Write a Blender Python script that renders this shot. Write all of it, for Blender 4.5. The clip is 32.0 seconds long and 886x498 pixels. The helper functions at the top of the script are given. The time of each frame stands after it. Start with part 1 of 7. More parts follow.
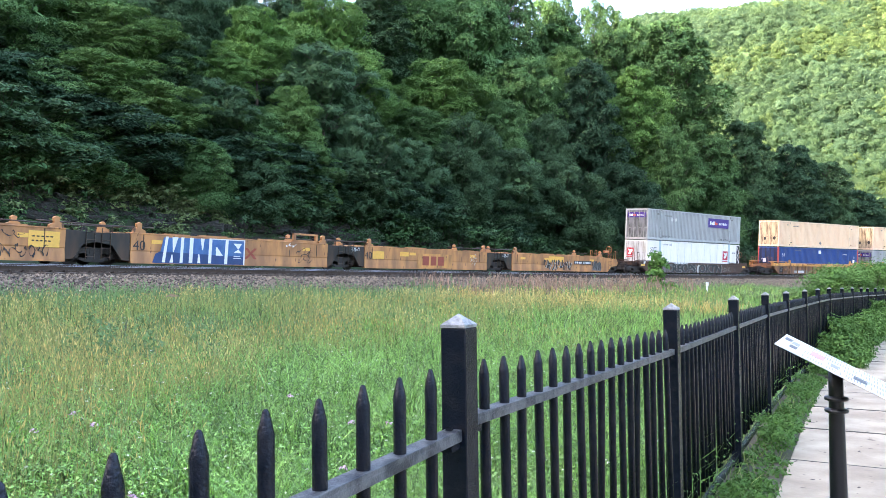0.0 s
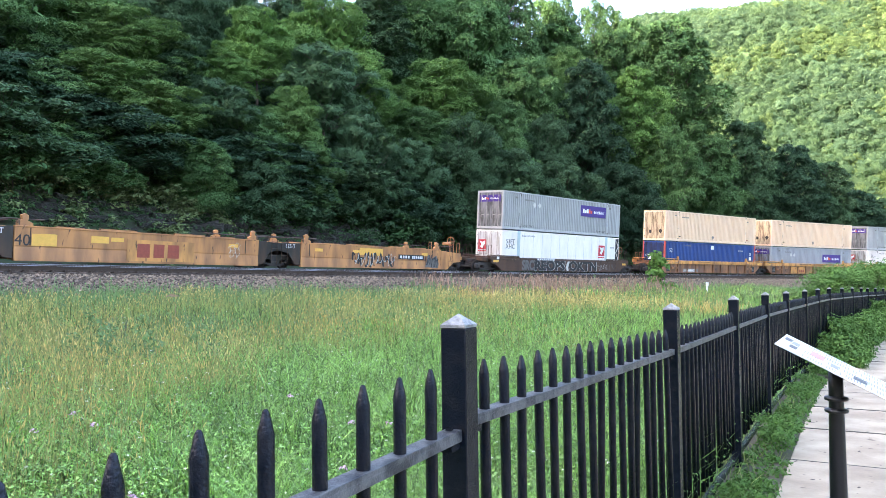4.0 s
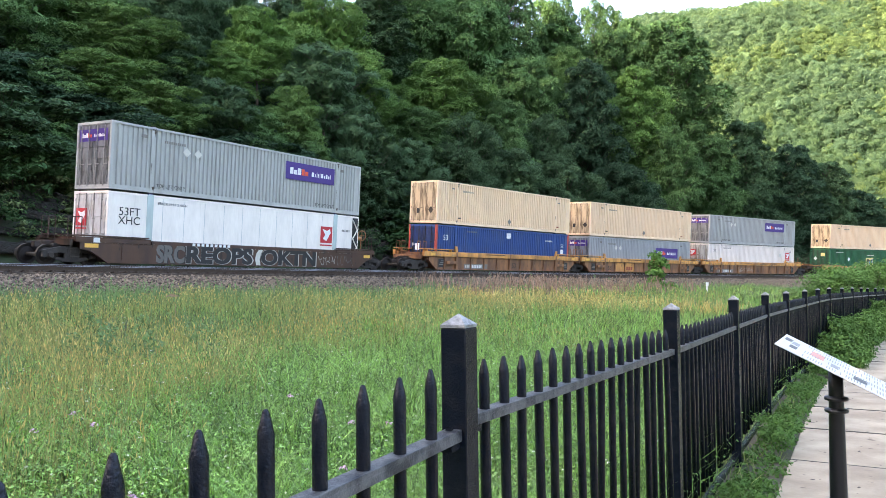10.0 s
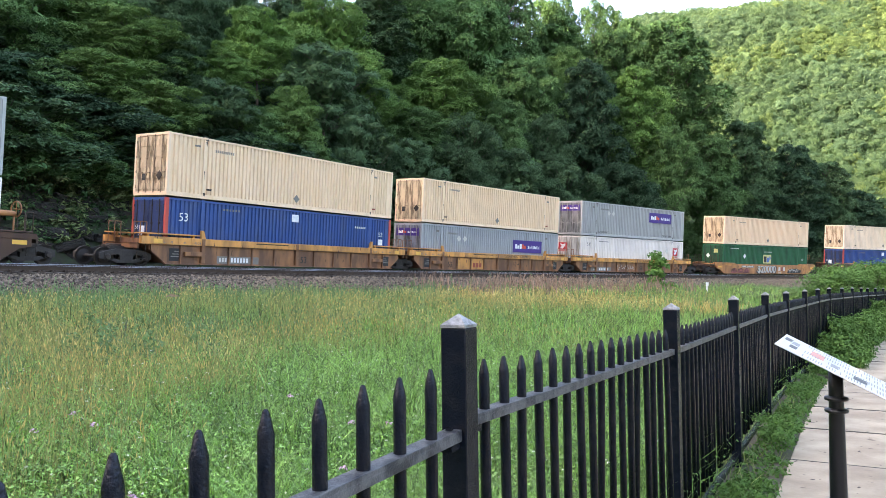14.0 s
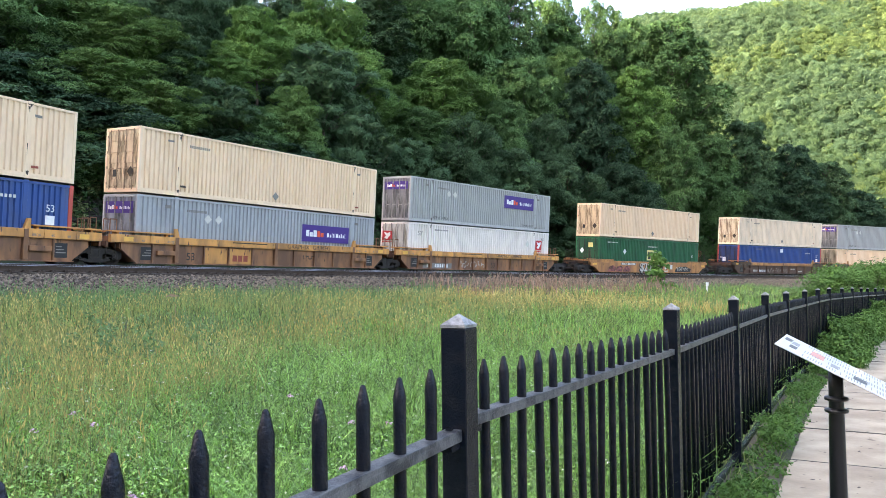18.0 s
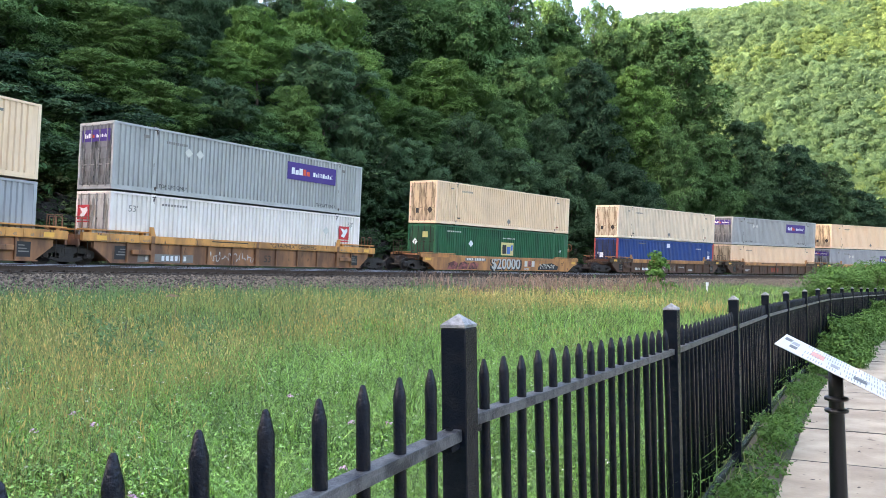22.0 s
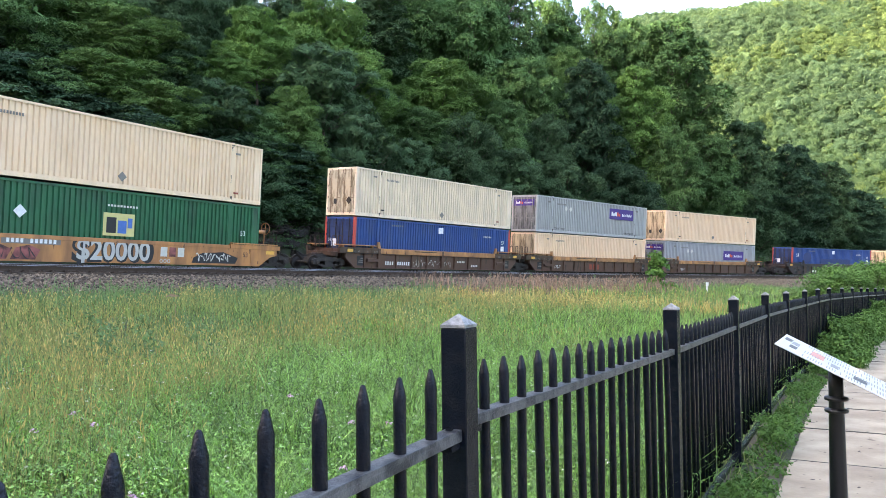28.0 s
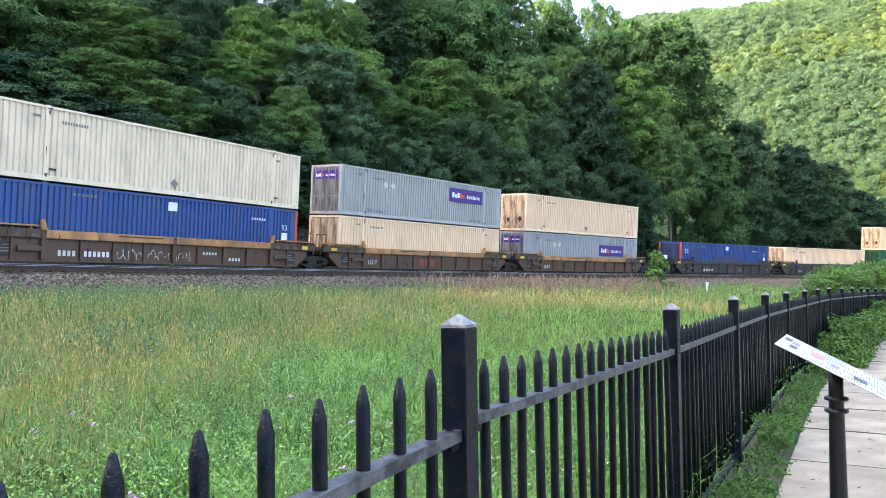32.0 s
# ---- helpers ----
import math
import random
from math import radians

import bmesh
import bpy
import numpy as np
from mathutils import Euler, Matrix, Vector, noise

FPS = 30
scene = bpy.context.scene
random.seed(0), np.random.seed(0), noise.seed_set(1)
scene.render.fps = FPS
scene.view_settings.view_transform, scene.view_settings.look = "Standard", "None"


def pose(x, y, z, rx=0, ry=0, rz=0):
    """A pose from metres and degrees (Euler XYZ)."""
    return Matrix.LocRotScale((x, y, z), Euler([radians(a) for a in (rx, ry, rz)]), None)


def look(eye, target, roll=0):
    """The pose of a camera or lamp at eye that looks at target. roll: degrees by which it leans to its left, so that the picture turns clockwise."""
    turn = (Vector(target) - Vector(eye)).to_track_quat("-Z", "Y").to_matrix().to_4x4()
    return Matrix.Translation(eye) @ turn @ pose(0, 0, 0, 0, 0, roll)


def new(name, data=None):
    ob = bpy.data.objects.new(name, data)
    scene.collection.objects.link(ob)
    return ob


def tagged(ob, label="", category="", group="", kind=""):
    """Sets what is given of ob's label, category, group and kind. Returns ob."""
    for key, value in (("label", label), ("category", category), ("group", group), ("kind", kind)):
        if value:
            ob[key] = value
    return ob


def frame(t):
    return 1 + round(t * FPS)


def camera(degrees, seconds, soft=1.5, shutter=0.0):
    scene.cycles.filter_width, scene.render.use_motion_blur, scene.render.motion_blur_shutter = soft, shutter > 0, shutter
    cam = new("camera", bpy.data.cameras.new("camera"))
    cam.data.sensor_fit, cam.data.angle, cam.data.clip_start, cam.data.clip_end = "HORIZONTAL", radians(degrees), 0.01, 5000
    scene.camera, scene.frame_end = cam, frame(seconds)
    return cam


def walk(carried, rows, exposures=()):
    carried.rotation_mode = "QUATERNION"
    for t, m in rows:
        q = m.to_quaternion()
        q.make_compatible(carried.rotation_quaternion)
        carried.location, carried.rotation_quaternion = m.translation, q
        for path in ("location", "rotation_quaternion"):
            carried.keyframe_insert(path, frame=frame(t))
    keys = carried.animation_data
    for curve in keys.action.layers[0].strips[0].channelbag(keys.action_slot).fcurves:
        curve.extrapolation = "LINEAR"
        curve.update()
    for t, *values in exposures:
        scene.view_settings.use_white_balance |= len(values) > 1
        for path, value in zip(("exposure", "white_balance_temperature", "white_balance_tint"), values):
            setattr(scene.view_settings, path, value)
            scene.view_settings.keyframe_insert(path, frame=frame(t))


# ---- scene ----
cam = camera(60.84, 32.0, soft=0.55)
EYE = 1.63
CAMPOSE = pose(0, 0, EYE, 90 + 1.592, 0, 0) @ pose(0, 0, 0, 0, 0, -0.753)
walk(cam, [(0, CAMPOSE), (32, CAMPOSE)], exposures=((0, 3.54, 6600, 19), (6.5, 3.51, 6650, 19), (9, 3.28, 7000, 19), (13, 3.2, 7200, 20), (26, 3.2, 7100, 19), (29.2, 3.2, 7100, 19), (31, 3.28, 6800, 19), (32, 3.32, 6800, 19)))

# ---- light ----
SUN_AZ, SUN_EL = 108.0, 20.0
world = bpy.data.worlds.new("sky")
scene.world = world
world.use_nodes = True
wn = world.node_tree.nodes
sky = wn.new("ShaderNodeTexSky")
sky.sky_type = "NISHITA"
sky.sun_disc = False
sky.sun_elevation = radians(SUN_EL)
sky.sun_rotation = radians(-SUN_AZ)
sky.air_density, sky.dust_density, sky.ozone_density = 1.0, 3.0, 1.0
world.node_tree.links.new(sky.outputs[0], wn["Background"].inputs[0])
wn["Background"].inputs[1].default_value = 0.15
sun = new("sun", bpy.data.lights.new("sun", "SUN"))
sun.data.energy, sun.data.angle, sun.data.color = 1.6, radians(0.6), (1.0, 0.95, 0.86)
az = radians(SUN_AZ)
sun_from = Vector((-math.sin(az) * math.cos(radians(SUN_EL)), math.cos(az) * math.cos(radians(SUN_EL)), math.sin(radians(SUN_EL))))
sun.matrix_world = look(sun_from * 300, (0, 0, 0))

# ---- the line of the railway ----
DS = 0.5
S = np.arange(-210, 330, DS)
sc = np.clip(S, -20, 110)
CURV = 0.00681 - 0.03927e-3 * sc + 0.01566e-5 * sc ** 2
I0 = int(np.argmin(abs(S)))
HEAD = -np.concatenate([[0], np.cumsum((CURV[1:] + CURV[:-1]) / 2 * DS)])
HEAD = HEAD - HEAD[I0] + 0.99833
TX = np.concatenate([[0], np.cumsum(np.cos((HEAD[1:] + HEAD[:-1]) / 2) * DS)])
TY = np.concatenate([[0], np.cumsum(np.sin((HEAD[1:] + HEAD[:-1]) / 2) * DS)])
TX, TY = TX - TX[I0] - 12.393 - 0.36 * math.sin(0.998), TY - TY[I0] + 36.535 + 0.36 * math.cos(0.998)
GRADE, LEAN, CAR_TOP = -0.01872, 0.058, 6.2
RAIL0 = 6.431 + 0.075 - CAR_TOP + EYE
SPEED, ACCEL = 5.2014, 0.00076


def rail(s, off=0.0, up=0.0):
    """A place beside the train's track: s along it, off metres towards the inside of the curve, up above its rails."""
    h = np.interp(s, S, HEAD)
    return (np.interp(s, S, TX) + off * np.sin(h), np.interp(s, S, TY) - off * np.cos(h), RAIL0 + GRADE * np.clip(s, -130, 230) + up)


def car_pose(s, half=9.5):
    a, b = rail(s - half), rail(s + half)
    h = math.atan2(b[1] - a[1], b[0] - a[0])
    return pose((a[0] + b[0]) / 2, (a[1] + b[1]) / 2, (a[2] + b[2]) / 2, math.degrees(LEAN), -math.degrees(GRADE), math.degrees(h))


# ---- materials ----
def mat(name, color, rough=0.6, metal=0.0, var=0.25, scale=6.0, bump=0.0, bscale=40.0, island=0.0, obj=0.0, second=None, amount=0.4, stretch=(1, 1, 1), sharp=0.12, clear=0.0, through_light=0.0, second_scale=1.5, spec=0.5, deep=0.02, chips=None):
    """A surface: base colour with variation at two scales, an optional second colour in patches, grain relief."""
    m = bpy.data.materials.new(name)
    m.use_nodes = True
    t, L = m.node_tree, m.node_tree.links
    n = t.nodes
    b = n["Principled BSDF"]
    b.inputs["Roughness"].default_value, b.inputs["Metallic"].default_value = rough, metal
    b.inputs["Coat Weight"].default_value = clear
    b.inputs["Specular IOR Level"].default_value = spec
    tc = n.new("ShaderNodeTexCoord")
    mp = n.new("ShaderNodeMapping")
    mp.inputs["Scale"].default_value = stretch
    L.new(tc.outputs["Object"], mp.inputs["Vector"])

    def noise_tex(s, detail=5.0):
        x = n.new("ShaderNodeTexNoise")
        x.inputs["Scale"].default_value, x.inputs["Detail"].default_value = s, detail
        L.new(mp.outputs[0], x.inputs["Vector"])
        return x.outputs["Fac"]

    def math_node(op, a, c, d=None):
        x = n.new("ShaderNodeMath")
        x.operation = op
        for i, v in enumerate((a, c, d)):
            if v is None:
                continue
            if isinstance(v, (int, float)):
                x.inputs[i].default_value = v
            else:
                L.new(v, x.inputs[i])
        return x.outputs[0]
    fac = math_node("ADD", math_node("MULTIPLY", noise_tex(scale), 0.6), math_node("MULTIPLY", noise_tex(scale * 9), 0.4))
    val = math_node("MULTIPLY_ADD", math_node("SUBTRACT", fac, 0.5), var * 4, 1.0)
    geo = n.new("ShaderNodeNewGeometry")
    oi = n.new("ShaderNodeObjectInfo")
    if island:
        val = math_node("MULTIPLY", val, math_node("MULTIPLY_ADD", geo.outputs["Random Per Island"], island * 2, 1 - island))
    if obj:
        val = math_node("MULTIPLY", val, math_node("MULTIPLY_ADD", oi.outputs["Random"], obj * 2, 1 - obj))
    col = n.new("ShaderNodeRGB")
    col.outputs[0].default_value = (*color, 1)
    src = col.outputs[0]
    if second:
        mx = n.new("ShaderNodeMix")
        mx.data_type = "RGBA"
        ramp = n.new("ShaderNodeMapRange")
        ramp.inputs["From Min"].default_value = 0.62 - amount * 0.3 - sharp
        ramp.inputs["From Max"].default_value = 0.62 - amount * 0.3 + sharp
        L.new(noise_tex(second_scale, 8.0), ramp.inputs["Value"])
        L.new(ramp.outputs[0], mx.inputs["Factor"])
        L.new(src, mx.inputs["A"])
        mx.inputs["B"].default_value = (*second, 1)
        src = mx.outputs["Result"]
    if chips:
        mc = n.new("ShaderNodeMix")
        mc.data_type = "RGBA"
        rc = n.new("ShaderNodeMapRange")
        rc.inputs["From Min"].default_value, rc.inputs["From Max"].default_value = chips[2], chips[2] + 0.035
        L.new(noise_tex(chips[1], 10.0), rc.inputs["Value"])
        L.new(rc.outputs[0], mc.inputs["Factor"])
        L.new(src, mc.inputs["A"])
        mc.inputs["B"].default_value = (*chips[0], 1)
        src = mc.outputs["Result"]
    sc_ = n.new("ShaderNodeVectorMath")
    sc_.operation = "SCALE"
    L.new(src, sc_.inputs[0])
    L.new(val, sc_.inputs["Scale"])
    L.new(sc_.outputs[0], b.inputs["Base Color"])
    if bump:
        bp = n.new("ShaderNodeBump")
        bp.inputs["Strength"].default_value = bump
        bp.inputs["Distance"].default_value = deep
        L.new(noise_tex(bscale), bp.inputs["Height"])
        L.new(bp.outputs[0], b.inputs["Normal"])
    if through_light:
        tr = n.new("ShaderNodeBsdfTranslucent")
        ms = n.new("ShaderNodeMixShader")
        ms.inputs[0].default_value = through_light
        L.new(sc_.outputs[0], tr.inputs[0])
        L.new(b.outputs[0], ms.inputs[1])
        L.new(tr.outputs[0], ms.inputs[2])
        L.new(ms.outputs[0], n["Material Output"].inputs[0])
    return m


RUST = (0.16, 0.07, 0.035)
M = {}
M["soil"] = mat("meadow_soil", (0.045, 0.05, 0.02), 0.95, var=0.35, scale=0.6, second=(0.035, 0.06, 0.015), amount=0.6, bump=0.5, bscale=12)
# Darker than the loose stones, with shade in gaps and under wagons coloured in.
M["ballast"] = mat("shaded_ballast_stone", (0.075, 0.057, 0.043), 0.92, var=0.5, scale=5, bump=1.0, bscale=9, island=0.5, second=(0.06, 0.046, 0.035), amount=0.4, second_scale=1.2)
M["rail_top"] = mat("worn_rail_head", (0.5, 0.5, 0.52), 0.3, 0.9, var=0.1)
M["rail_side"] = mat("rusty_rail", (0.062, 0.04, 0.027), 0.8, 0.2, var=0.3, scale=3)
M["tie"] = mat("weathered_tie", (0.06, 0.045, 0.034), 0.9, var=0.3, scale=4, obj=0.2)
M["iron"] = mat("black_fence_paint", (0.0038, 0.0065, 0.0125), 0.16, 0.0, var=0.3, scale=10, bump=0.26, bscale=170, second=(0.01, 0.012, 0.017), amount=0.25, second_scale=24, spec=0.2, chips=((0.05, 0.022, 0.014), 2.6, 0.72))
# Paler than the posts: sky reflected on the rail tops is in the colour.
M["rail_iron"] = mat("worn_skyshine_rail_paint", (0.018, 0.022, 0.029), 0.36, var=0.35, scale=14, bump=0.22, bscale=170, second=(0.11, 0.112, 0.115), amount=0.42, second_scale=26, spec=0.4)
M["concrete"] = mat("path_concrete", (0.425, 0.345, 0.24), 0.9, var=0.2, scale=3, bump=0.25, bscale=160, obj=0.06, second=(0.3, 0.235, 0.16), amount=0.4, second_scale=1.6, chips=((0.17, 0.13, 0.09), 7.0, 0.66))
M["joint"] = mat("dark_joint", (0.08, 0.07, 0.055), 0.95)
M["bark"] = mat("tree_bark", (0.09, 0.075, 0.06), 0.95, var=0.4, scale=3, bump=0.7, bscale=20, stretch=(4, 4, 1))
M["rock"] = mat("shale_rock", (0.04, 0.033, 0.027), 0.92, var=0.5, scale=1.2, bump=1.0, bscale=5, second=(0.03, 0.03, 0.022), amount=0.5, stretch=(1, 1, 2.5), deep=0.16)
LEAF = {}
for k, c in dict(maple=(0.082, 0.162, 0.056), oak=(0.056, 0.108, 0.05), ash=(0.106, 0.195, 0.057), lime=(0.108, 0.208, 0.054), pine=(0.038, 0.08, 0.042), sumac=(0.056, 0.11, 0.05), herb=(0.16, 0.21, 0.085), shrub=(0.055, 0.118, 0.042), weed=(0.1, 0.2, 0.05)).items():
    LEAF[k] = mat("leaves_" + k, c, 0.55, var=0.3, scale=0.35, island=0.2, obj=0.12, through_light=0.12, spec=0.04)
# Paler, bluer leaf colours on the mountain put some haze into the base.
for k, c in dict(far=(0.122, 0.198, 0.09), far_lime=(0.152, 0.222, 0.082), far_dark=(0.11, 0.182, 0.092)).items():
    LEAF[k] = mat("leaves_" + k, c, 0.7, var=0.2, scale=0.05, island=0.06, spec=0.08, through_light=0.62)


# ---- small builders ----
def mesh(name, verts, faces, material, smooth=False):
    me = bpy.data.meshes.new(name)
    me.from_pydata([tuple(v) for v in verts], [], [tuple(f) for f in faces])
    for m in (material if isinstance(material, (list, tuple)) else [material]):
        me.materials.append(m)
    if smooth:
        me.shade_smooth()
    return me


def quads(name, V, material):
    """A mesh of loose quads out of an array (n, 4, 3)."""
    n = len(V)
    me = bpy.data.meshes.new(name)
    me.vertices.add(n * 4)
    me.vertices.foreach_set("co", np.asarray(V, np.float32).ravel())
    me.loops.add(n * 4)
    me.loops.foreach_set("vertex_index", np.arange(n * 4, dtype=np.int32))
    me.polygons.add(n)
    me.polygons.foreach_set("loop_start", np.arange(0, n * 4, 4, dtype=np.int32))
    me.polygons.foreach_set("loop_total", np.full(n, 4, np.int32))
    me.materials.append(material)
    me.update()
    me.validate()
    return me


def tris(name, V, material):
    """A mesh of loose triangles out of an array (n, 3, 3)."""
    n = len(V)
    me = bpy.data.meshes.new(name)
    me.vertices.add(n * 3)
    me.vertices.foreach_set("co", np.asarray(V, np.float32).ravel())
    me.loops.add(n * 3)
    me.loops.foreach_set("vertex_index", np.arange(n * 3, dtype=np.int32))
    me.polygons.add(n)
    me.polygons.foreach_set("loop_start", np.arange(0, n * 3, 3, dtype=np.int32))
    me.polygons.foreach_set("loop_total", np.full(n, 3, np.int32))
    me.materials.append(material)
    me.update()
    return me


def empty(name, m=None):
    ob = new(name)
    ob.empty_display_size = 0.2
    if m is not None:
        ob.matrix_basis = m
    return ob


def put(name, me, parent=None, m=None, label=""):
    ob = new(name, me)
    if parent is not None:
        ob.parent = parent
    if m is not None:
        ob.matrix_basis = m
    if label:
        ob["label"] = label
    return ob


class Shape:
    """Collects boxes, prisms and tubes into one mesh."""

    def __init__(self):
        self.v, self.f, self.k = [], [], []

    def add(self, verts, faces, k=0):
        o = len(self.v)
        self.v += [tuple(map(float, v)) for v in verts]
        self.f += [tuple(i + o for i in f) for f in faces]
        self.k += [k] * len(faces)
        return self

    def box(self, x0, x1, y0, y1, z0, z1, k=0, m=None):
        v = [Vector((x, y, z)) for z in (z0, z1) for y in (y0, y1) for x in (x0, x1)]
        if m is not None:
            v = [m @ p for p in v]
        return self.add(v, [(0, 2, 3, 1), (4, 5, 7, 6), (0, 1, 5, 4), (2, 6, 7, 3), (0, 4, 6, 2), (1, 3, 7, 5)], k)

    def prism(self, pts, y0, y1, k=0):
        """An outline in x, z drawn out along y."""
        n = len(pts)
        v = [(x, y0, z) for x, z in pts] + [(x, y1, z) for x, z in pts]
        f = [tuple(range(n)), tuple(range(2 * n - 1, n - 1, -1))] + [(i, n + i, n + (i + 1) % n, (i + 1) % n) for i in range(n)]
        return self.add(v, f, k)

    def tube(self, a, b, r0, r1=None, n=8, k=0, caps=True):
        a, b = Vector(a), Vector(b)
        r1 = r0 if r1 is None else r1
        d = (b - a).normalized()
        p = d.orthogonal().normalized()
        q = d.cross(p)
        v = []
        for c, r in ((a, r0), (b, r1)):
            v += [c + (p * math.cos(i * math.tau / n) + q * math.sin(i * math.tau / n)) * r for i in range(n)]
        f = [(i, (i + 1) % n, n + (i + 1) % n, n + i) for i in range(n)]
        if caps:
            f += [tuple(range(n - 1, -1, -1)), tuple(range(n, 2 * n))]
        return self.add(v, f, k)

    def path(self, pts, r, n=6, k=0):
        for a, b in zip(pts, pts[1:]):
            self.tube(a, b, r, r, n, k)
        return self

    def lathe(self, profile, n=16, k=0, c=(0, 0, 0)):
        v, f = [], []
        for r, z in profile:
            v += [(c[0] + r * math.cos(i * math.tau / n), c[1] + r * math.sin(i * math.tau / n), c[2] + z) for i in range(n)]
        for j in range(len(profile) - 1):
            f += [(j * n + i, j * n + (i + 1) % n, (j + 1) * n + (i + 1) % n, (j + 1) * n + i) for i in range(n)]
        f += [tuple(range(n - 1, -1, -1)), tuple(range((len(profile) - 1) * n, len(profile) * n))]
        return self.add(v, f, k)

    def mesh(self, name, material, smooth=False, bevel=0.0):
        me = mesh(name, self.v, self.f, material, smooth)
        if isinstance(material, (list, tuple)):
            me.polygons.foreach_set("material_index", self.k)
        if bevel:
            bm = bmesh.new()
            bm.from_mesh(me)
            bmesh.ops.bevel(bm, geom=bm.edges[:], offset=bevel, segments=1, affect="EDGES", clamp_overlap=True)
            bm.to_mesh(me)
            bm.free()
        return me


def part(name, shape, material, parent, label="", m=None, smooth=False, bevel=0.0):
    return put(name, shape.mesh(name, material, smooth, bevel), parent, m, label)


FONT_CACHE = {}


def text_mesh(text, size, material, depth=0.004, shear=0.0, bold=0.0):
    """Letters as a thin mesh standing in the x-z plane, facing -y, centred."""
    key = (text, size, material.name, shear, bold)
    if key not in FONT_CACHE:
        c = bpy.data.curves.new("letters", "FONT")
        c.body, c.size, c.align_x, c.align_y, c.extrude, c.shear = text, size, "CENTER", "CENTER", depth / 2, shear
        c.resolution_u, c.offset = 3, bold
        o = bpy.data.objects.new("letters", c)
        scene.collection.objects.link(o)
        dg = bpy.context.evaluated_depsgraph_get()
        me = bpy.data.meshes.new_from_object(o.evaluated_get(dg))
        bpy.data.objects.remove(o)
        bpy.data.curves.remove(c)
        me.transform(Matrix.Rotation(radians(90), 4, "X"))
        me.materials.clear()
        me.materials.append(material)
        FONT_CACHE[key] = me
    return FONT_CACHE[key]


def smooth(a, b, x):
    t = np.clip((np.asarray(x, float) - a) / (b - a), 0, 1)
    return t * t * (3 - 2 * t)


# ---- ground ----
def along(x, y):
    """The nearest place on the train's track: s and the distance inwards."""
    x, y = np.atleast_1d(x).astype(float), np.atleast_1d(y).astype(float)
    ss, oo = np.empty(x.shape), np.empty(x.shape)
    sx, sy, sh, sv = TX[::4], TY[::4], HEAD[::4], S[::4]
    for i in range(0, len(x), 4000):
        d = (x[i:i + 4000, None] - sx) ** 2 + (y[i:i + 4000, None] - sy) ** 2
        j = d.argmin(1)
        dx, dy = x[i:i + 4000] - sx[j], y[i:i + 4000] - sy[j]
        ss[i:i + 4000] = sv[j] + dx * np.cos(sh[j]) + dy * np.sin(sh[j])
        o = dx * np.sin(sh[j]) - dy * np.cos(sh[j])
        oo[i:i + 4000] = np.sign(o) * np.maximum(abs(o), np.sqrt(d[np.arange(len(j)), j]) * 0.999)
    return ss, oo


def wobble(x, y, scale):
    return np.array([noise.noise((a / scale, b / scale, 3.1)) for a, b in zip(x, y)])


def height(x, y):
    """The ground's height: meadow inside the curve, ditch, cut and wooded slope outside it, and the mountain beyond."""
    x, y = np.atleast_1d(x).astype(float), np.atleast_1d(y).astype(float)
    s, off = along(x, y)
    z0 = RAIL0 + GRADE * np.clip(s, -130, 230)
    prof = np.interp(off, [-6.6, -5.2, 5.5, 8.5, 17, 26.5, 60], [-0.95, -1.05, -1.0, -1.25, -1.75, -2.38, -2.4])
    steep = 0.05 + 0.68 * (1 - smooth(-5, 70, s))
    out = np.maximum(-off - 6.6, 0)
    cut = (3.0 * (1 - smooth(20, 75, s)) + 0.3) * smooth(0, 2.6, out)
    # Slope runs on out of view, added height that blocks the low sun.
    hill = steep * np.clip(out - 2.0, 0, 165) + 0.1 * np.clip(out - 167, 0, 60) - 0.25 * np.clip(out - 240, 0, 250)
    r = np.hypot(x, y)
    a = np.arctan2(x, y)
    mount = (0.6 + 0.03 * np.sin(a * 9 + r * 0.011)) * np.clip(r - 230, 0, 330) * smooth(-0.15, 0.27, a) * (1 - smooth(1.3, 1.9, a))
    near = smooth(30, 60, r)
    side = x - np.interp(y, [-20.0, 2.1, 6.35, 12.7, 18.9, 25.0, 32.8, 60.0], [-11.0, 0.04, 2.44, 6.07, 9.97, 14.0, 19.9, 45.0])
    bed = 0.22 * smooth(-0.1, 0.7, side) * (1 - smooth(5.5, 8.0, side)) * (1 - smooth(34, 40, y))
    z = z0 + prof + cut + hill + wobble(x, y, 9) * (0.12 * (1 - smooth(20, 25, off)) + 0.9 * smooth(2, 14, out)) + near * mount - bed
    return z


def axis(c, near, far, n):
    u = np.linspace(-1, 1, n)
    k = 6.2
    return c + np.sinh(u * k) / math.sinh(k) * far + u * near


gx, gy = axis(10, 60, 2800, 231), axis(45, 60, 2800, 231)
GX, GY = np.meshgrid(gx, gy, indexing="ij")
GZ = height(GX.ravel(), GY.ravel())
n1 = len(gy)
gf = [(i * n1 + j, (i + 1) * n1 + j, (i + 1) * n1 + j + 1, i * n1 + j + 1) for i in range(len(gx) - 1) for j in range(n1 - 1)]
litter = mat("forest_floor", (0.035, 0.035, 0.02), 0.95, var=0.4, scale=0.5, second=(0.03, 0.05, 0.018), amount=0.5, bump=0.8, bscale=6)
mountain = mat("mountain_undergrowth", (0.028, 0.052, 0.02), 0.9, var=0.4, scale=0.1)
gme = mesh("ground", np.c_[GX.ravel(), GY.ravel(), GZ], gf, [M["soil"], litter, mountain], True)
fc = np.array([p.center[:] for p in gme.polygons])
fs, fo = along(fc[:, 0], fc[:, 1])
kind_ = np.where(fo < -5.4, 1, 0)
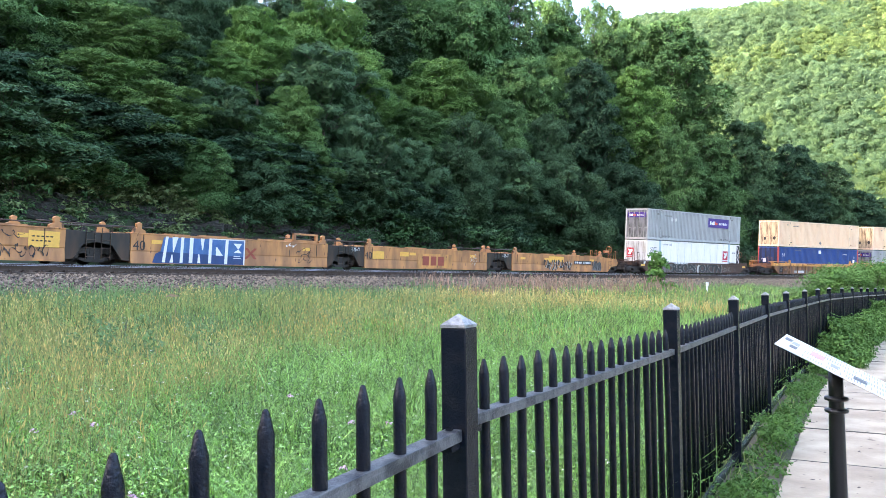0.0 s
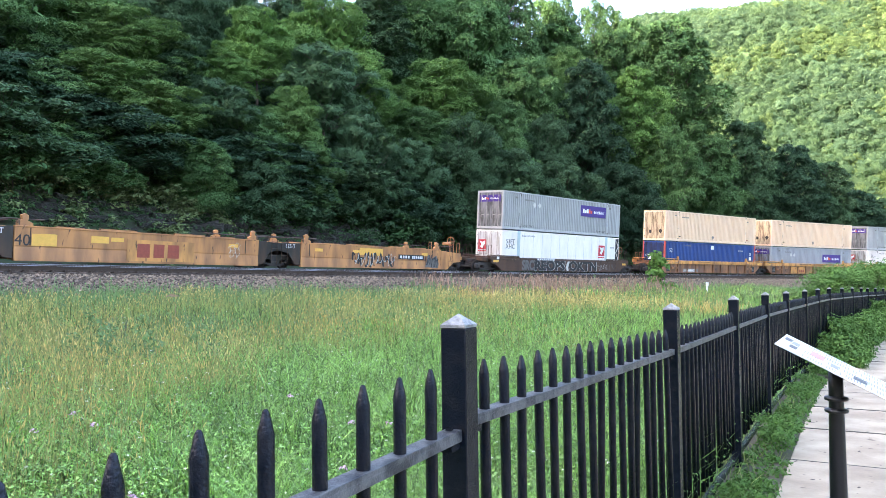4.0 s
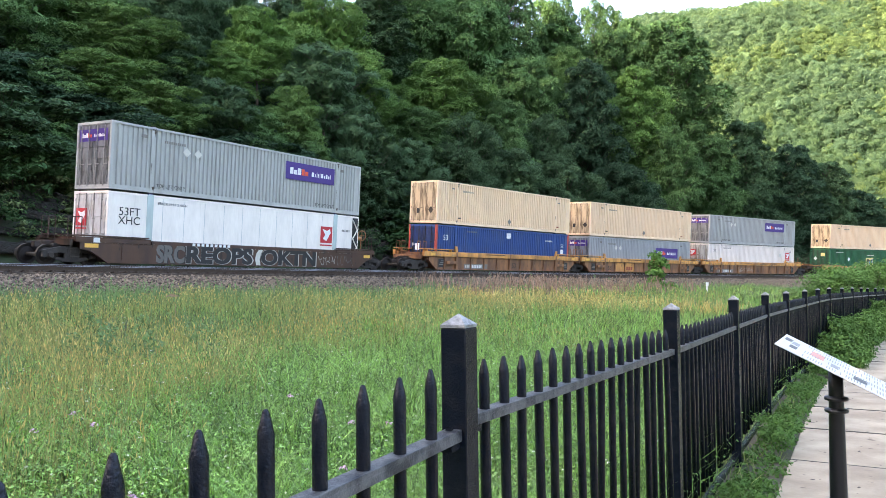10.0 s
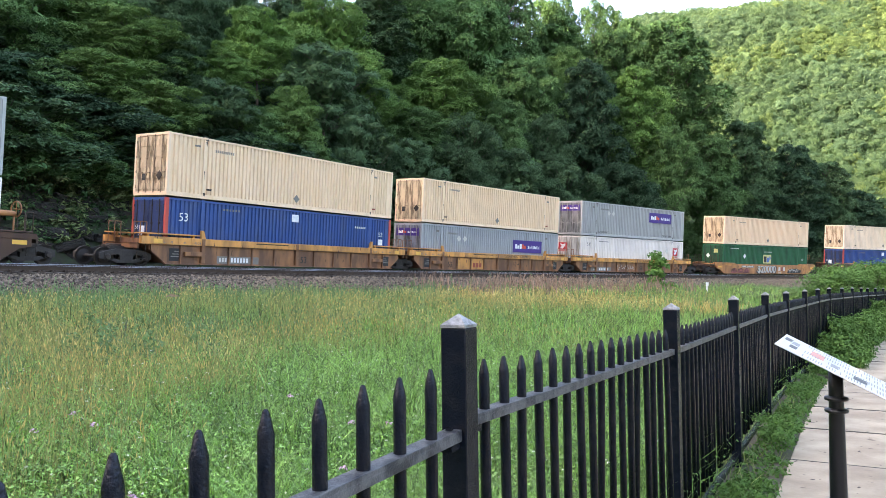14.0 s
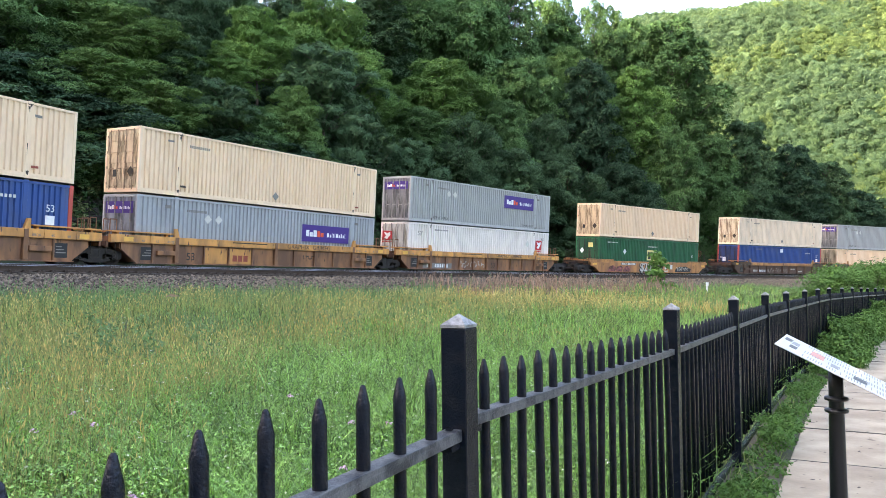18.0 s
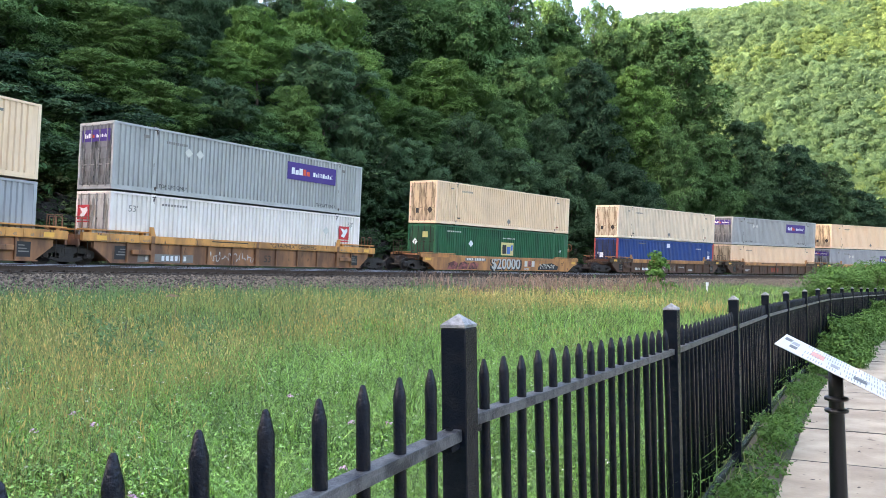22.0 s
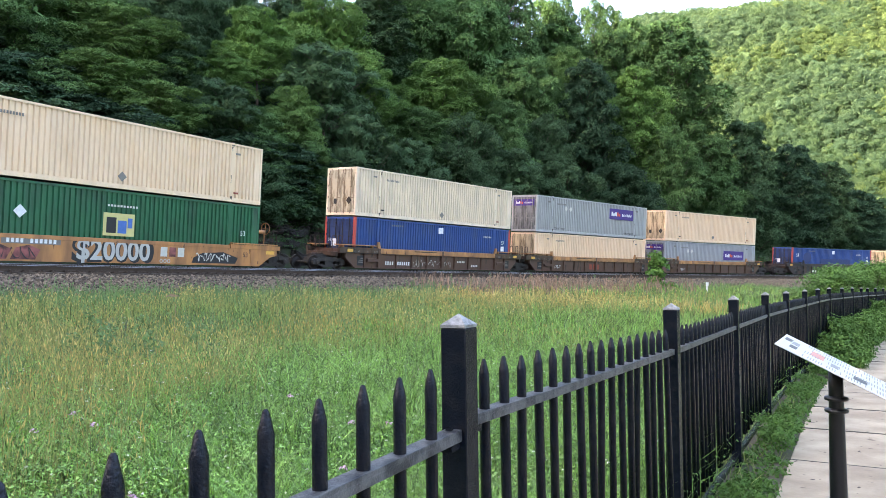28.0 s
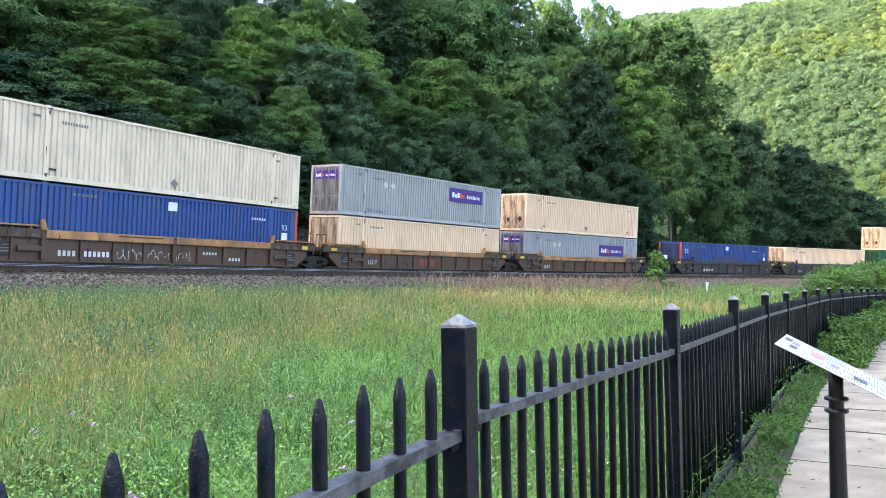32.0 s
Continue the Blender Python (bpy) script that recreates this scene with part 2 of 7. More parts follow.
kind_[(np.hypot(fc[:, 0], fc[:, 1]) > 200) & (np.arctan2(fc[:, 0], fc[:, 1]) > 0.1)] = 2
gme.polygons.foreach_set("material_index", kind_.astype(np.int32))
ground = put("ground", gme)
tagged(ground, "grassy meadow and wooded slopes around the railway curve", "ground", kind="structure")


def swept(name, outline, s0, s1, step, material, base=0.0, off0=0.0, lean=0.0, smooth_it=False):
    """An outline in (off, up) drawn out along the line of the railway."""
    ss = np.arange(s0, s1 + 0.01, step)
    v, f, n = [], [], len(outline)
    for s in ss:
        for o, u in outline:
            v.append(rail(s, off0 + o * math.cos(lean) + u * math.sin(lean), base + u * math.cos(lean) - o * math.sin(lean)))
    for i in range(len(ss) - 1):
        f += [(i * n + j, i * n + (j + 1) % n, (i + 1) * n + (j + 1) % n, (i + 1) * n + j) for j in range(n)]
    f += [tuple(range(n - 1, -1, -1)), tuple(range(len(v) - n, len(v)))]
    return mesh(name, v, f, material, smooth_it)


# ---- tracks ----
NEAR_OFF, NEAR_UP = 4.1, -0.13
RAIL_OUT = [(-0.076, -0.185), (0.076, -0.185), (0.076, -0.165), (0.012, -0.15), (0.012, -0.045), (0.037, -0.035), (0.037, 0), (-0.037, 0), (-0.037, -0.035), (-0.012, -0.045), (-0.012, -0.15), (-0.076, -0.165)]
bed = [(-4.6, -1.1), (-2.2, -0.2), (1.9, -0.36), (NEAR_OFF - 1.3, -0.36), (NEAR_OFF + 1.0, -0.47), (NEAR_OFF + 1.7, -0.56), (NEAR_OFF + 4.6, -1.2)]
tagged(put("ballast_bed", swept("ballast_bed", bed, -200, 300, 2.5, M["ballast"], smooth_it=False)), "grey crushed-stone ballast under two tracks", "ballast", kind="structure")
rng = np.random.default_rng(4)


def stones(n, s0, s1, seed):
    """Loose ballast on the near shoulder: small angular stones."""
    g_ = np.random.default_rng(seed)
    ss = s0 + (s1 - s0) * g_.uniform(0, 1, n) ** 1.3
    oo = g_.uniform(NEAR_OFF + 1.0, NEAR_OFF + 5.3, n)
    up = np.interp(oo, [NEAR_OFF + 1.0, NEAR_OFF + 1.7, NEAR_OFF + 4.6, NEAR_OFF + 5.4], [-0.47, -0.56, -1.18, -1.27]) + g_.uniform(-0.01, 0.04, n)
    x, y, z = rail(ss, oo, up)
    c = np.c_[x, y, z]
    r = g_.uniform(0.025, 0.06, n)
    octa = np.array([(1, 0, 0), (0, 1, 0), (-1, 0, 0), (0, -1, 0), (0, 0, 1), (0, 0, -1)], float)
    v = octa[None] * g_.uniform(0.6, 1.3, (n, 6, 1)) + g_.normal(size=(n, 6, 3)) * 0.22
    v = v * r[:, None, None] * np.array([1.2, 1.0, 0.75]) + c[:, None]
    tri = np.array([(0, 1, 4), (1, 2, 4), (2, 3, 4), (3, 0, 4), (1, 0, 5), (2, 1, 5), (3, 2, 5), (0, 3, 5)])
    f = (tri[None] + np.arange(n)[:, None, None] * 6).reshape(-1, 3)
    me = bpy.data.meshes.new("loose_ballast")
    me.vertices.add(n * 6)
    me.vertices.foreach_set("co", v.astype(np.float32).ravel())
    me.loops.add(len(f) * 3)
    me.loops.foreach_set("vertex_index", f.astype(np.int32).ravel())
    me.polygons.add(len(f))
    me.polygons.foreach_set("loop_start", np.arange(0, len(f) * 3, 3, dtype=np.int32))
    me.polygons.foreach_set("loop_total", np.full(len(f), 3, np.int32))
    me.materials.append(M["ballast_loose"])
    me.update()
    return me


M["ballast_loose"] = mat("loose_stone", (0.165, 0.127, 0.092), 0.9, var=0.3, scale=6, island=0.85)
tagged(put("loose_ballast", stones(42000, -16, 75, 21)), "loose angular grey and brown ballast stones", "gravel", kind="stuff")
tie_shape = Shape().box(-0.115, 0.115, -1.3, 1.3, -0.16, 0).mesh("tie", M["tie"])
plate = Shape()
for y in (-0.75, 0.75):
    plate.box(-0.1, 0.1, y - 0.18, y + 0.18, 0, 0.02)
    for q in (-0.13, 0.13):
        plate.box(-0.03, 0.03, y + q - 0.02, y + q + 0.02, 0.0, 0.06)
        plate.box(-0.16, -0.11, y + q - 0.05, y + q + 0.05, -0.02, 0.07)
plate_me = plate.mesh("tie_plate", M["rail_side"])
for label, off, up in (("train track with worn steel rails", 0.0, 0.0), ("empty near track with worn steel rails", NEAR_OFF, NEAR_UP)):
    track = tagged(empty("railway_track", pose(*rail(0, off, up))), label + " on wooden ties", "track", kind="structure")
    inv = track.matrix_basis.inverted()
    for side in (-0.7535, 0.7535):
        r = put("rail", swept("rail", RAIL_OUT, -190, 290, 2.5, M["rail_side"], up, off + side * math.cos(LEAN), LEAN), track)
        r.data.transform(Matrix.Translation((0, 0, -side * math.sin(LEAN))))
        r.data.transform(inv)
        head = put("rail_head", swept("rail_head", [(-0.033, 0), (0.033, 0), (0.031, 0.004), (-0.031, 0.004)], -190, 290, 2.5, M["rail_top"], up, off + side * math.cos(LEAN), LEAN), track)
        head.data.transform(Matrix.Translation((0, 0, -side * math.sin(LEAN))))
        head.data.transform(inv)
    k = 0
    for s in np.arange(-22, 108, 0.51):
        x, y, z = rail(s, off, up - 0.205)
        h = float(np.interp(s, S, HEAD))
        mm = inv @ pose(x, y, z, math.degrees(LEAN), 0, math.degrees(h) + rng.normal() * 0.6)
        put("tie", tie_shape, track, mm)
        if off > 1:
            put("tie_plate", plate_me, track, mm)

# ---- fence and path ----
PANEL = 2.44
# Pale grey mixes chipped paint with the sky's shine on the cap.
M["worn_skyshine_cap"] = mat("weathered_skyshine_cap_paint", (0.09, 0.095, 0.1), 0.45, var=0.4, scale=30, second=(0.3, 0.3, 0.29), amount=0.5, second_scale=40, bump=0.3, bscale=150)
POSTS = [(0.041, 2.1), (1.267, 4.21), (2.436, 6.352), (3.612, 8.489), (4.811, 10.615), (6.072, 12.704), (7.327, 14.796), (8.608, 16.872), (9.967, 18.899), (11.32, 20.929), (12.687, 22.95), (14.022, 24.993), (15.425, 26.99), (16.857, 28.965), (18.34, 30.9), (19.9, 32.78)]
TOPS = [-0.151, -0.23, -0.275, -0.322, -0.385, -0.432, -0.48, -0.53, -0.595, -0.655, -0.723, -0.795, -0.866, -0.934, -1.0, -1.07]


def fence_thing():
    fence = tagged(empty("iron_fence", pose(POSTS[0][0], POSTS[0][1], EYE - 1.55)), "black-painted iron picket fence with square posts beside the path", "fence")
    inv = fence.matrix_basis.inverted()
    pts = [(POSTS[0][0] - 0.43 * 1.9, POSTS[0][1] - 0.903 * 1.9)] + POSTS
    tops = [TOPS[0] + 0.016] + TOPS
    w = 0.038
    post = Shape().box(-w, w, -w, w, -0.06, 1.391)
    cap = Shape().add([(-w, -w, 1.40), (w, -w, 1.40), (w, w, 1.40), (-w, w, 1.40), (0, 0, 1.43)], [(0, 1, 4), (1, 2, 4), (2, 3, 4), (3, 0, 4)])
    cap.box(-w, w, -w, w, 1.392, 1.3995)
    cap_me = cap.mesh("post_cap", M["worn_skyshine_cap"])
    post_me = post.mesh("post", M["iron"], bevel=0.003)
    r = 0.0158
    picket = Shape().lathe([(r, -1.1), (r, -0.045), (r * 0.95, -0.04), (r * 0.4, -0.004), (r * 0.2, 0.0)], 10)
    picket_me = picket.mesh("picket", M["iron"], True)
    for i, ((x, y), t) in enumerate(zip(pts, tops)):
        nx, ny = pts[min(i + 1, len(pts) - 1)]
        px_, py_ = pts[max(i - 1, 0)]
        turn = math.degrees(math.atan2(ny - py_, nx - px_))
        if i:
            put("post_cap", cap_me, put("post", post_me, fence, inv @ pose(x, y, EYE + t - 1.40, 0, 0, turn)), None, "worn pyramid cap with pale sky shine in its paint")
        if i + 1 == len(pts):
            break
        d = Vector((nx - x, ny - y))
        length = d.length
        d.normalize()
        t0, t1 = t, tops[i + 1]
        drop = 0.012 if i == 0 else 0.006
        r0, r1 = ((0.0, 0.0), (0.033, 0.066))[i] if i < 2 else (0.064, 0.064)
        turn = math.degrees(math.atan2(d.y, d.x))
        tilt = -math.degrees(math.atan2(t1 - t0, length))
        mm = pose(x, y, EYE + t0 + drop, 0, tilt, turn)
        rm = pose(x, y, EYE + t0 + drop + r0, 0, -math.degrees(math.atan2(t1 + r1 - t0 - r0, length)), turn)
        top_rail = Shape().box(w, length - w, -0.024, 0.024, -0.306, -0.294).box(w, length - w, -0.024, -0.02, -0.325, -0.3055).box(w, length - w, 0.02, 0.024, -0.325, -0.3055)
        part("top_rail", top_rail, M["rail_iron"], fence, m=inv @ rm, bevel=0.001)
        part("bottom_rail", Shape().box(w, length - w, -0.02, 0.02, -1.30, -1.285).box(w, length - w, -0.02, -0.016, -1.32, -1.3), M["iron"], fence, m=inv @ mm)
        for e in (w + 0.03, length - w - 0.03):
            part("bracket", Shape().box(e - 0.03, e + 0.03, -0.02, 0.02, -0.345, -0.327).box(e - 0.008, e + 0.008, -0.008, 0.008, -0.292, -0.284), M["iron"], fence, m=inv @ rm)
        if i == 0:
            spots = [length - 0.18 - 0.164 * k for k in range(11)]
        else:
            spots = [0.148 + (length - 0.296) * k / 16 for k in range(17)]
        for k, e in enumerate(spots):
            if e < 0.02:
                continue
            f = e / length
            put("picket", picket_me, fence, inv @ pose(x + d.x * e, y + d.y * e, EYE + t0 + (t1 - t0) * f - 0.115 + drop + rng.normal() * 0.003, rng.normal() * 0.4, rng.normal() * 0.4, rng.uniform(0, 90)))
    return fence


def fence_line(k):
    """A place along the fence, in panels from its first post, with its sideways direction."""
    k = min(max(k, -6.0), len(POSTS) - 1.001)
    if k < 0:
        p, q = np.array([POSTS[0][0] - 0.43 * PANEL, POSTS[0][1] - 0.903 * PANEL]), np.array(POSTS[0])
        u = k + 1
    else:
        i = int(k)
        p, q = np.array(POSTS[i]), np.array(POSTS[i + 1])
        u = k - i
    d = (q - p) / np.linalg.norm(q - p)
    return p + (q - p) * u, np.array([d[1], -d[0]])


def path_height(k):
    return EYE - 1.40 + 0.015 + float(np.interp(k, range(len(TOPS)), TOPS)) + 0.03 * min(k, 0)


def path_thing():
    path = tagged(empty("footpath", pose(2.5, 4, 0)), "pale concrete slab footpath with grassy joints beside the fence", "path", kind="structure")
    inv = path.matrix_basis.inverted()
    ks = np.arange(-1.13 - 0.66 * 5, 14.4, 0.66)
    for k0, k1 in zip(ks, ks[1:]):
        for a, b in ((0.37, 2.2), (2.212, 3.9)):
            e0, e1 = k0 + 0.004, k1 - 0.004
            (p, n0), (q, n1_) = fence_line(e0), fence_line(e1)
            z0, z1 = path_height(k0) + rng.normal() * 0.004, path_height(k1) + rng.normal() * 0.004
            t_ = np.array([-n0[1], n0[0]])
            n0 = n1_ = (n0 + n1_) / np.linalg.norm(n0 + n1_)
            c = [(*(p + n0 * a), z0), (*(q + n1_ * a), z1), (*(q + n1_ * b), z1), (*(p + n0 * b), z0)]
            v = [(x, y, z - 0.12) for x, y, z in c] + c
            me = Shape().add(v, [(0, 1, 2, 3), (7, 6, 5, 4), (0, 4, 5, 1), (1, 5, 6, 2), (2, 6, 7, 3), (3, 7, 4, 0)]).mesh("slab", M["concrete"], bevel=0.008)
            me.transform(inv)
            put("slab", me, path)
        (p, n0), (q, n1_) = fence_line(k1 - 0.003), fence_line(k1 + 0.003)
        z1 = path_height(k1) + 0.005
        c = [(*(p + n0 * 0.37), z1), (*(q + n1_ * 0.37), z1), (*(q + n1_ * 3.9), z1), (*(p + n0 * 3.9), z1)]
        me = Shape().add([(x, y, z - 0.06) for x, y, z in c] + c, [(0, 1, 2, 3), (7, 6, 5, 4), (0, 4, 5, 1), (1, 5, 6, 2), (2, 6, 7, 3), (3, 7, 4, 0)]).mesh("joint", M["joint"])
        me.transform(inv)
        put("joint", me, path)


M["dirt"] = mat("verge_dirt", (0.085, 0.068, 0.043), 0.95, var=0.4, scale=3, bump=0.8, bscale=25, second=(0.045, 0.05, 0.022), amount=0.5, second_scale=2.5)


def verge_soil():
    """The strip of soil between the fence and the slabs."""
    v, kk = [], np.arange(-4.3, 14.2, 0.1)
    for k in kk:
        p, n = fence_line(k)
        for o in (-0.14, -0.02, 0.08, 0.18, 0.28, 0.385):
            lift = 0.012 * noise.noise((k * 3, o * 9, 2.0)) - (0.05 if o in (-0.14,) else 0.012)
            v.append((*(p + n * o), path_height(k) + lift))
    f = [(i * 6 + j, i * 6 + j + 1, (i + 1) * 6 + j + 1, (i + 1) * 6 + j) for i in range(len(kk) - 1) for j in range(5)]
    return mesh("verge_soil", v, f, M["dirt"], True)


fence_thing()
path_thing()
tagged(put("verge_soil", verge_soil()), "strip of bare brown soil between the fence and the path", "soil", kind="structure")

# ---- sign by the path ----
M["sign_face"] = mat("sign_print", (0.72, 0.72, 0.7), 0.3, var=0.05, clear=0.3)
M["ink"] = mat("sign_ink", (0.06, 0.06, 0.07), 0.5)
M["ink_red"] = mat("sign_red_ink", (0.6, 0.25, 0.2), 0.5)
M["ink_grey"] = mat("sign_grey_ink", (0.25, 0.25, 0.26), 0.5)
M["dark_metal"] = mat("black_powder_coat", (0.005, 0.006, 0.009), 0.33, var=0.2, bump=0.15, bscale=200)


def sign_thing():
    x, y = 2.125, 4.12
    base = EYE - 1.66
    sign = tagged(empty("wayside_sign", pose(x, y, base, 0, 0, 60)), "low tilted information sign with printed white panel on black post", "sign")
    part("pole", Shape().lathe([(0.055, -0.05), (0.05, 0.0), (0.037, 0.98), (0.037, 1.09)], 20), M["dark_metal"], sign, smooth=True)
    for z in (0.87, 0.935):
        part("collar", Shape().lathe([(0.035, z - 0.014), (0.058, z - 0.009), (0.061, z), (0.058, z + 0.009), (0.035, z + 0.014)], 24), M["dark_metal"], sign, smooth=True)
    panel = part("panel", Shape().box(-0.3, 0.3, -0.36, 0.30, -0.006, 0.0), M["sign_face"], sign, "white printed panel", m=pose(0, 0, 1.115, 27, 0, 0), bevel=0.002)
    part("backing_tray", Shape().box(-0.15, 0.15, -0.2, 0.2, -0.024, -0.0065), M["dark_metal"], sign, m=pose(0, 0, 1.115, 27, 0, 0), bevel=0.003)
    part("locking_screw", Shape().tube((0, -0.12, -0.05), (0, -0.12, -0.02), 0.008), M["dark_metal"], sign, m=pose(0, 0, 1.115, 27, 0, 0))
    g_ = np.random.default_rng(3)
    for y0, y1, x0, x1, k in ((0.245, 0.285, 0.05, 0.16, "ink"), (0.2, 0.24, -0.16, -0.05, "ink"), (0.2, 0.24, 0.0, 0.12, "ink_grey"), (0.06, 0.13, -0.08, 0.1, "ink_red"), (-0.17, -0.1, -0.18, -0.06, "ink"), (-0.02, 0.02, -0.14, -0.02, "ink_grey")):
        part("picture_patch", Shape().box(x0, x1, y0, y1, 0.0005, 0.0015), M[k], panel)
    for col in (-0.22, -0.06, 0.1, 0.24):
        y_ = 0.16 if col else 0.1
        while y_ > -0.29:
            if g_.uniform() < 0.75:
                part("text_bar", Shape().box(col - 0.05, col + 0.03 + g_.uniform(0, 0.02), y_ - 0.004, y_ + 0.001, 0.0005, 0.0015), M["ink_grey"], panel)
            y_ -= 0.014
    return sign


sign_thing()

# ---- wagons and containers ----
def paint(name, color, rust=0.25, rough=0.5, grime=None, chips=None):
    color = tuple(c * 0.9 for c in color)
    return mat(name, color, rough, var=0.12, scale=1.1, second=grime or tuple(c * 0.5 + r * 0.35 for c, r in zip(color, RUST)), amount=rust, second_scale=1.7, stretch=(1, 1, 0.3), sharp=0.14, bump=0.06, bscale=25, chips=chips)


M["yellow"] = paint("wagon_yellow", (0.62, 0.27, 0.09), 0.42, grime=(0.3, 0.13, 0.055), chips=((0.1, 0.05, 0.028), 5.5, 0.645))
M["chord_yellow"] = paint("wagon_chord_yellow", (0.8, 0.36, 0.095), 0.34, grime=(0.34, 0.155, 0.055), chips=((0.1, 0.05, 0.028), 5.5, 0.645))
M["yellow_worn"] = paint("wagon_brown_yellow", (0.43, 0.185, 0.075), 0.6, grime=(0.15, 0.07, 0.04), chips=((0.1, 0.05, 0.028), 5.5, 0.645))
M["chord_brown"] = paint("wagon_chord_brown", (0.6, 0.275, 0.1), 0.42, grime=(0.27, 0.125, 0.058), chips=((0.08, 0.04, 0.025), 5.5, 0.645))
M["bright_yellow"] = mat("reflective_yellow", (0.78, 0.42, 0.08), 0.5, var=0.15)
M["maroon"] = paint("wagon_maroon", (0.06, 0.027, 0.021), 0.35, chips=((0.03, 0.016, 0.013), 4.0, 0.62))
M["brownish"] = paint("wagon_dark_brown", (0.1, 0.052, 0.038), 0.4, chips=((0.035, 0.02, 0.015), 4.0, 0.62))
M["darkcar"] = paint("wagon_black", (0.03, 0.03, 0.037), 0.25)
M["sooty"] = paint("wagon_end_black", (0.015, 0.0145, 0.0145), 0.3)
M["end_rust"] = paint("rusty_end_fittings", (0.1, 0.05, 0.028), 0.5, grime=(0.03, 0.022, 0.018))
M["under"] = mat("bogie_grime", (0.036, 0.031, 0.027), 0.85, var=0.4)
M["wheel"] = mat("wheel_steel", (0.03, 0.024, 0.02), 0.65, 0.4)
M["white_mark"] = mat("white_marking", (0.72, 0.72, 0.7), 0.6, var=0.12)
M["grey_mark"] = mat("silver_graffiti", (0.5, 0.48, 0.44), 0.5, var=0.2, scale=3)
M["seam_grey"] = mat("grey_seam", (0.45, 0.46, 0.46), 0.6)
M["silver_dim"] = mat("dull_silver_graffiti", (0.14, 0.13, 0.12), 0.6, var=0.35, scale=3)
M["black_mark"] = mat("black_marking", (0.02, 0.02, 0.022), 0.6)
M["red_mark"] = mat("red_marking", (0.3, 0.06, 0.035), 0.6)
M["pink_mark"] = mat("pink_graffiti", (0.38, 0.11, 0.1), 0.6, var=0.3, scale=3, second=(0.1, 0.03, 0.03), amount=0.5, second_scale=2.5)
M["blue_mark"] = mat("blue_graffiti", (0.03, 0.1, 0.27), 0.55, var=0.3, scale=2, second=(0.06, 0.15, 0.32), amount=0.45)
M["purple"] = mat("purple_sign", (0.055, 0.022, 0.2), 0.45, var=0.08)
M["orange_red"] = mat("orange_red_sign", (0.75, 0.09, 0.04), 0.45)
M["sign_white"] = mat("white_sign", (0.78, 0.78, 0.78), 0.45)
M["sign_red"] = mat("red_sign", (0.55, 0.03, 0.04), 0.45)
M["logo_yellow"] = mat("yellow_sign", (0.62, 0.55, 0.22), 0.5, var=0.08)
M["logo_blue"] = mat("blue_sign", (0.06, 0.16, 0.45), 0.5)
M["placard"] = mat("placard", (0.6, 0.58, 0.52), 0.5, var=0.15)
M["placard_dark"] = mat("dark_placard", (0.2, 0.18, 0.16), 0.6, var=0.2)
M["red_paint"] = paint("container_red_post", (0.6, 0.09, 0.065), 0.15)
M["rod"] = mat("galvanised_rod", (0.3, 0.29, 0.275), 0.5, 0.2, var=0.3)
M["rod_cream"] = mat("dirty_cream_rod", (0.3, 0.215, 0.14), 0.6, var=0.45, scale=2.0)
M["rod_dark"] = mat("grimy_rod", (0.04, 0.03, 0.024), 0.7, 0.2, var=0.3)
M["post_green"] = paint("container_pale_post", (0.5, 0.6, 0.58), 0.1)
CONT = {
    "cream": paint("container_cream", (0.99, 0.725, 0.492), 0.08, 0.36, grime=(0.84, 0.58, 0.355)), "ivory": paint("container_ivory", (0.96, 0.77, 0.57), 0.08, 0.36, grime=(0.64, 0.52, 0.38)),
    "grey": paint("container_grey", (0.465, 0.465, 0.44), 0.14, grime=(0.35, 0.34, 0.315)), "bluegrey": paint("container_blue_grey", (0.42, 0.43, 0.435), 0.14, grime=(0.32, 0.32, 0.32)),
    "white": paint("container_white", (0.92, 0.835, 0.76), 0.08, grime=(0.72, 0.64, 0.56)), "reefer": paint("reefer_white", (0.94, 0.86, 0.785), 0.07, grime=(0.77, 0.7, 0.63)),
    "blue": paint("container_blue", (0.024, 0.085, 0.29), 0.2, grime=(0.05, 0.085, 0.2)), "green": paint("container_green", (0.015, 0.145, 0.062), 0.12, grime=(0.02, 0.07, 0.04))}
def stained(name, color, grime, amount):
    """A door's paint, its colour given already darkened for shade, with dark streaks running down it."""
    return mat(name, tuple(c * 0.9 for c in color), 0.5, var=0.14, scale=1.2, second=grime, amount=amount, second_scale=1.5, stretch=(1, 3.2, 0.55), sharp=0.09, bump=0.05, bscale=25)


# Bases darker than the side paint: shade on the end faces is put in.
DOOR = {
    "cream": stained("cream_shaded_stained_door", (0.66, 0.51, 0.33), (0.17, 0.115, 0.065), 0.27), "ivory": stained("ivory_shaded_stained_door", (0.64, 0.54, 0.39), (0.19, 0.13, 0.08), 0.28),
    "grey": stained("grey_shaded_stained_door", (0.215, 0.22, 0.218), (0.07, 0.07, 0.066), 0.36), "bluegrey": stained("blue_grey_shaded_stained_door", (0.27, 0.3, 0.33), (0.09, 0.09, 0.09), 0.4),
    "white": stained("white_shaded_stained_door", (0.64, 0.63, 0.58), (0.26, 0.22, 0.17), 0.3), "reefer": stained("reefer_door", (0.62, 0.62, 0.61), (0.38, 0.35, 0.31), 0.3),
    "blue": stained("blue_shaded_grimy_door", (0.016, 0.045, 0.15), (0.012, 0.025, 0.07), 0.4), "green": stained("green_shaded_grimy_door", (0.012, 0.095, 0.045), (0.01, 0.05, 0.028), 0.3)}
L53, W53, H53 = 16.154, 2.59, 2.9
HL, HW = L53 / 2, W53 / 2
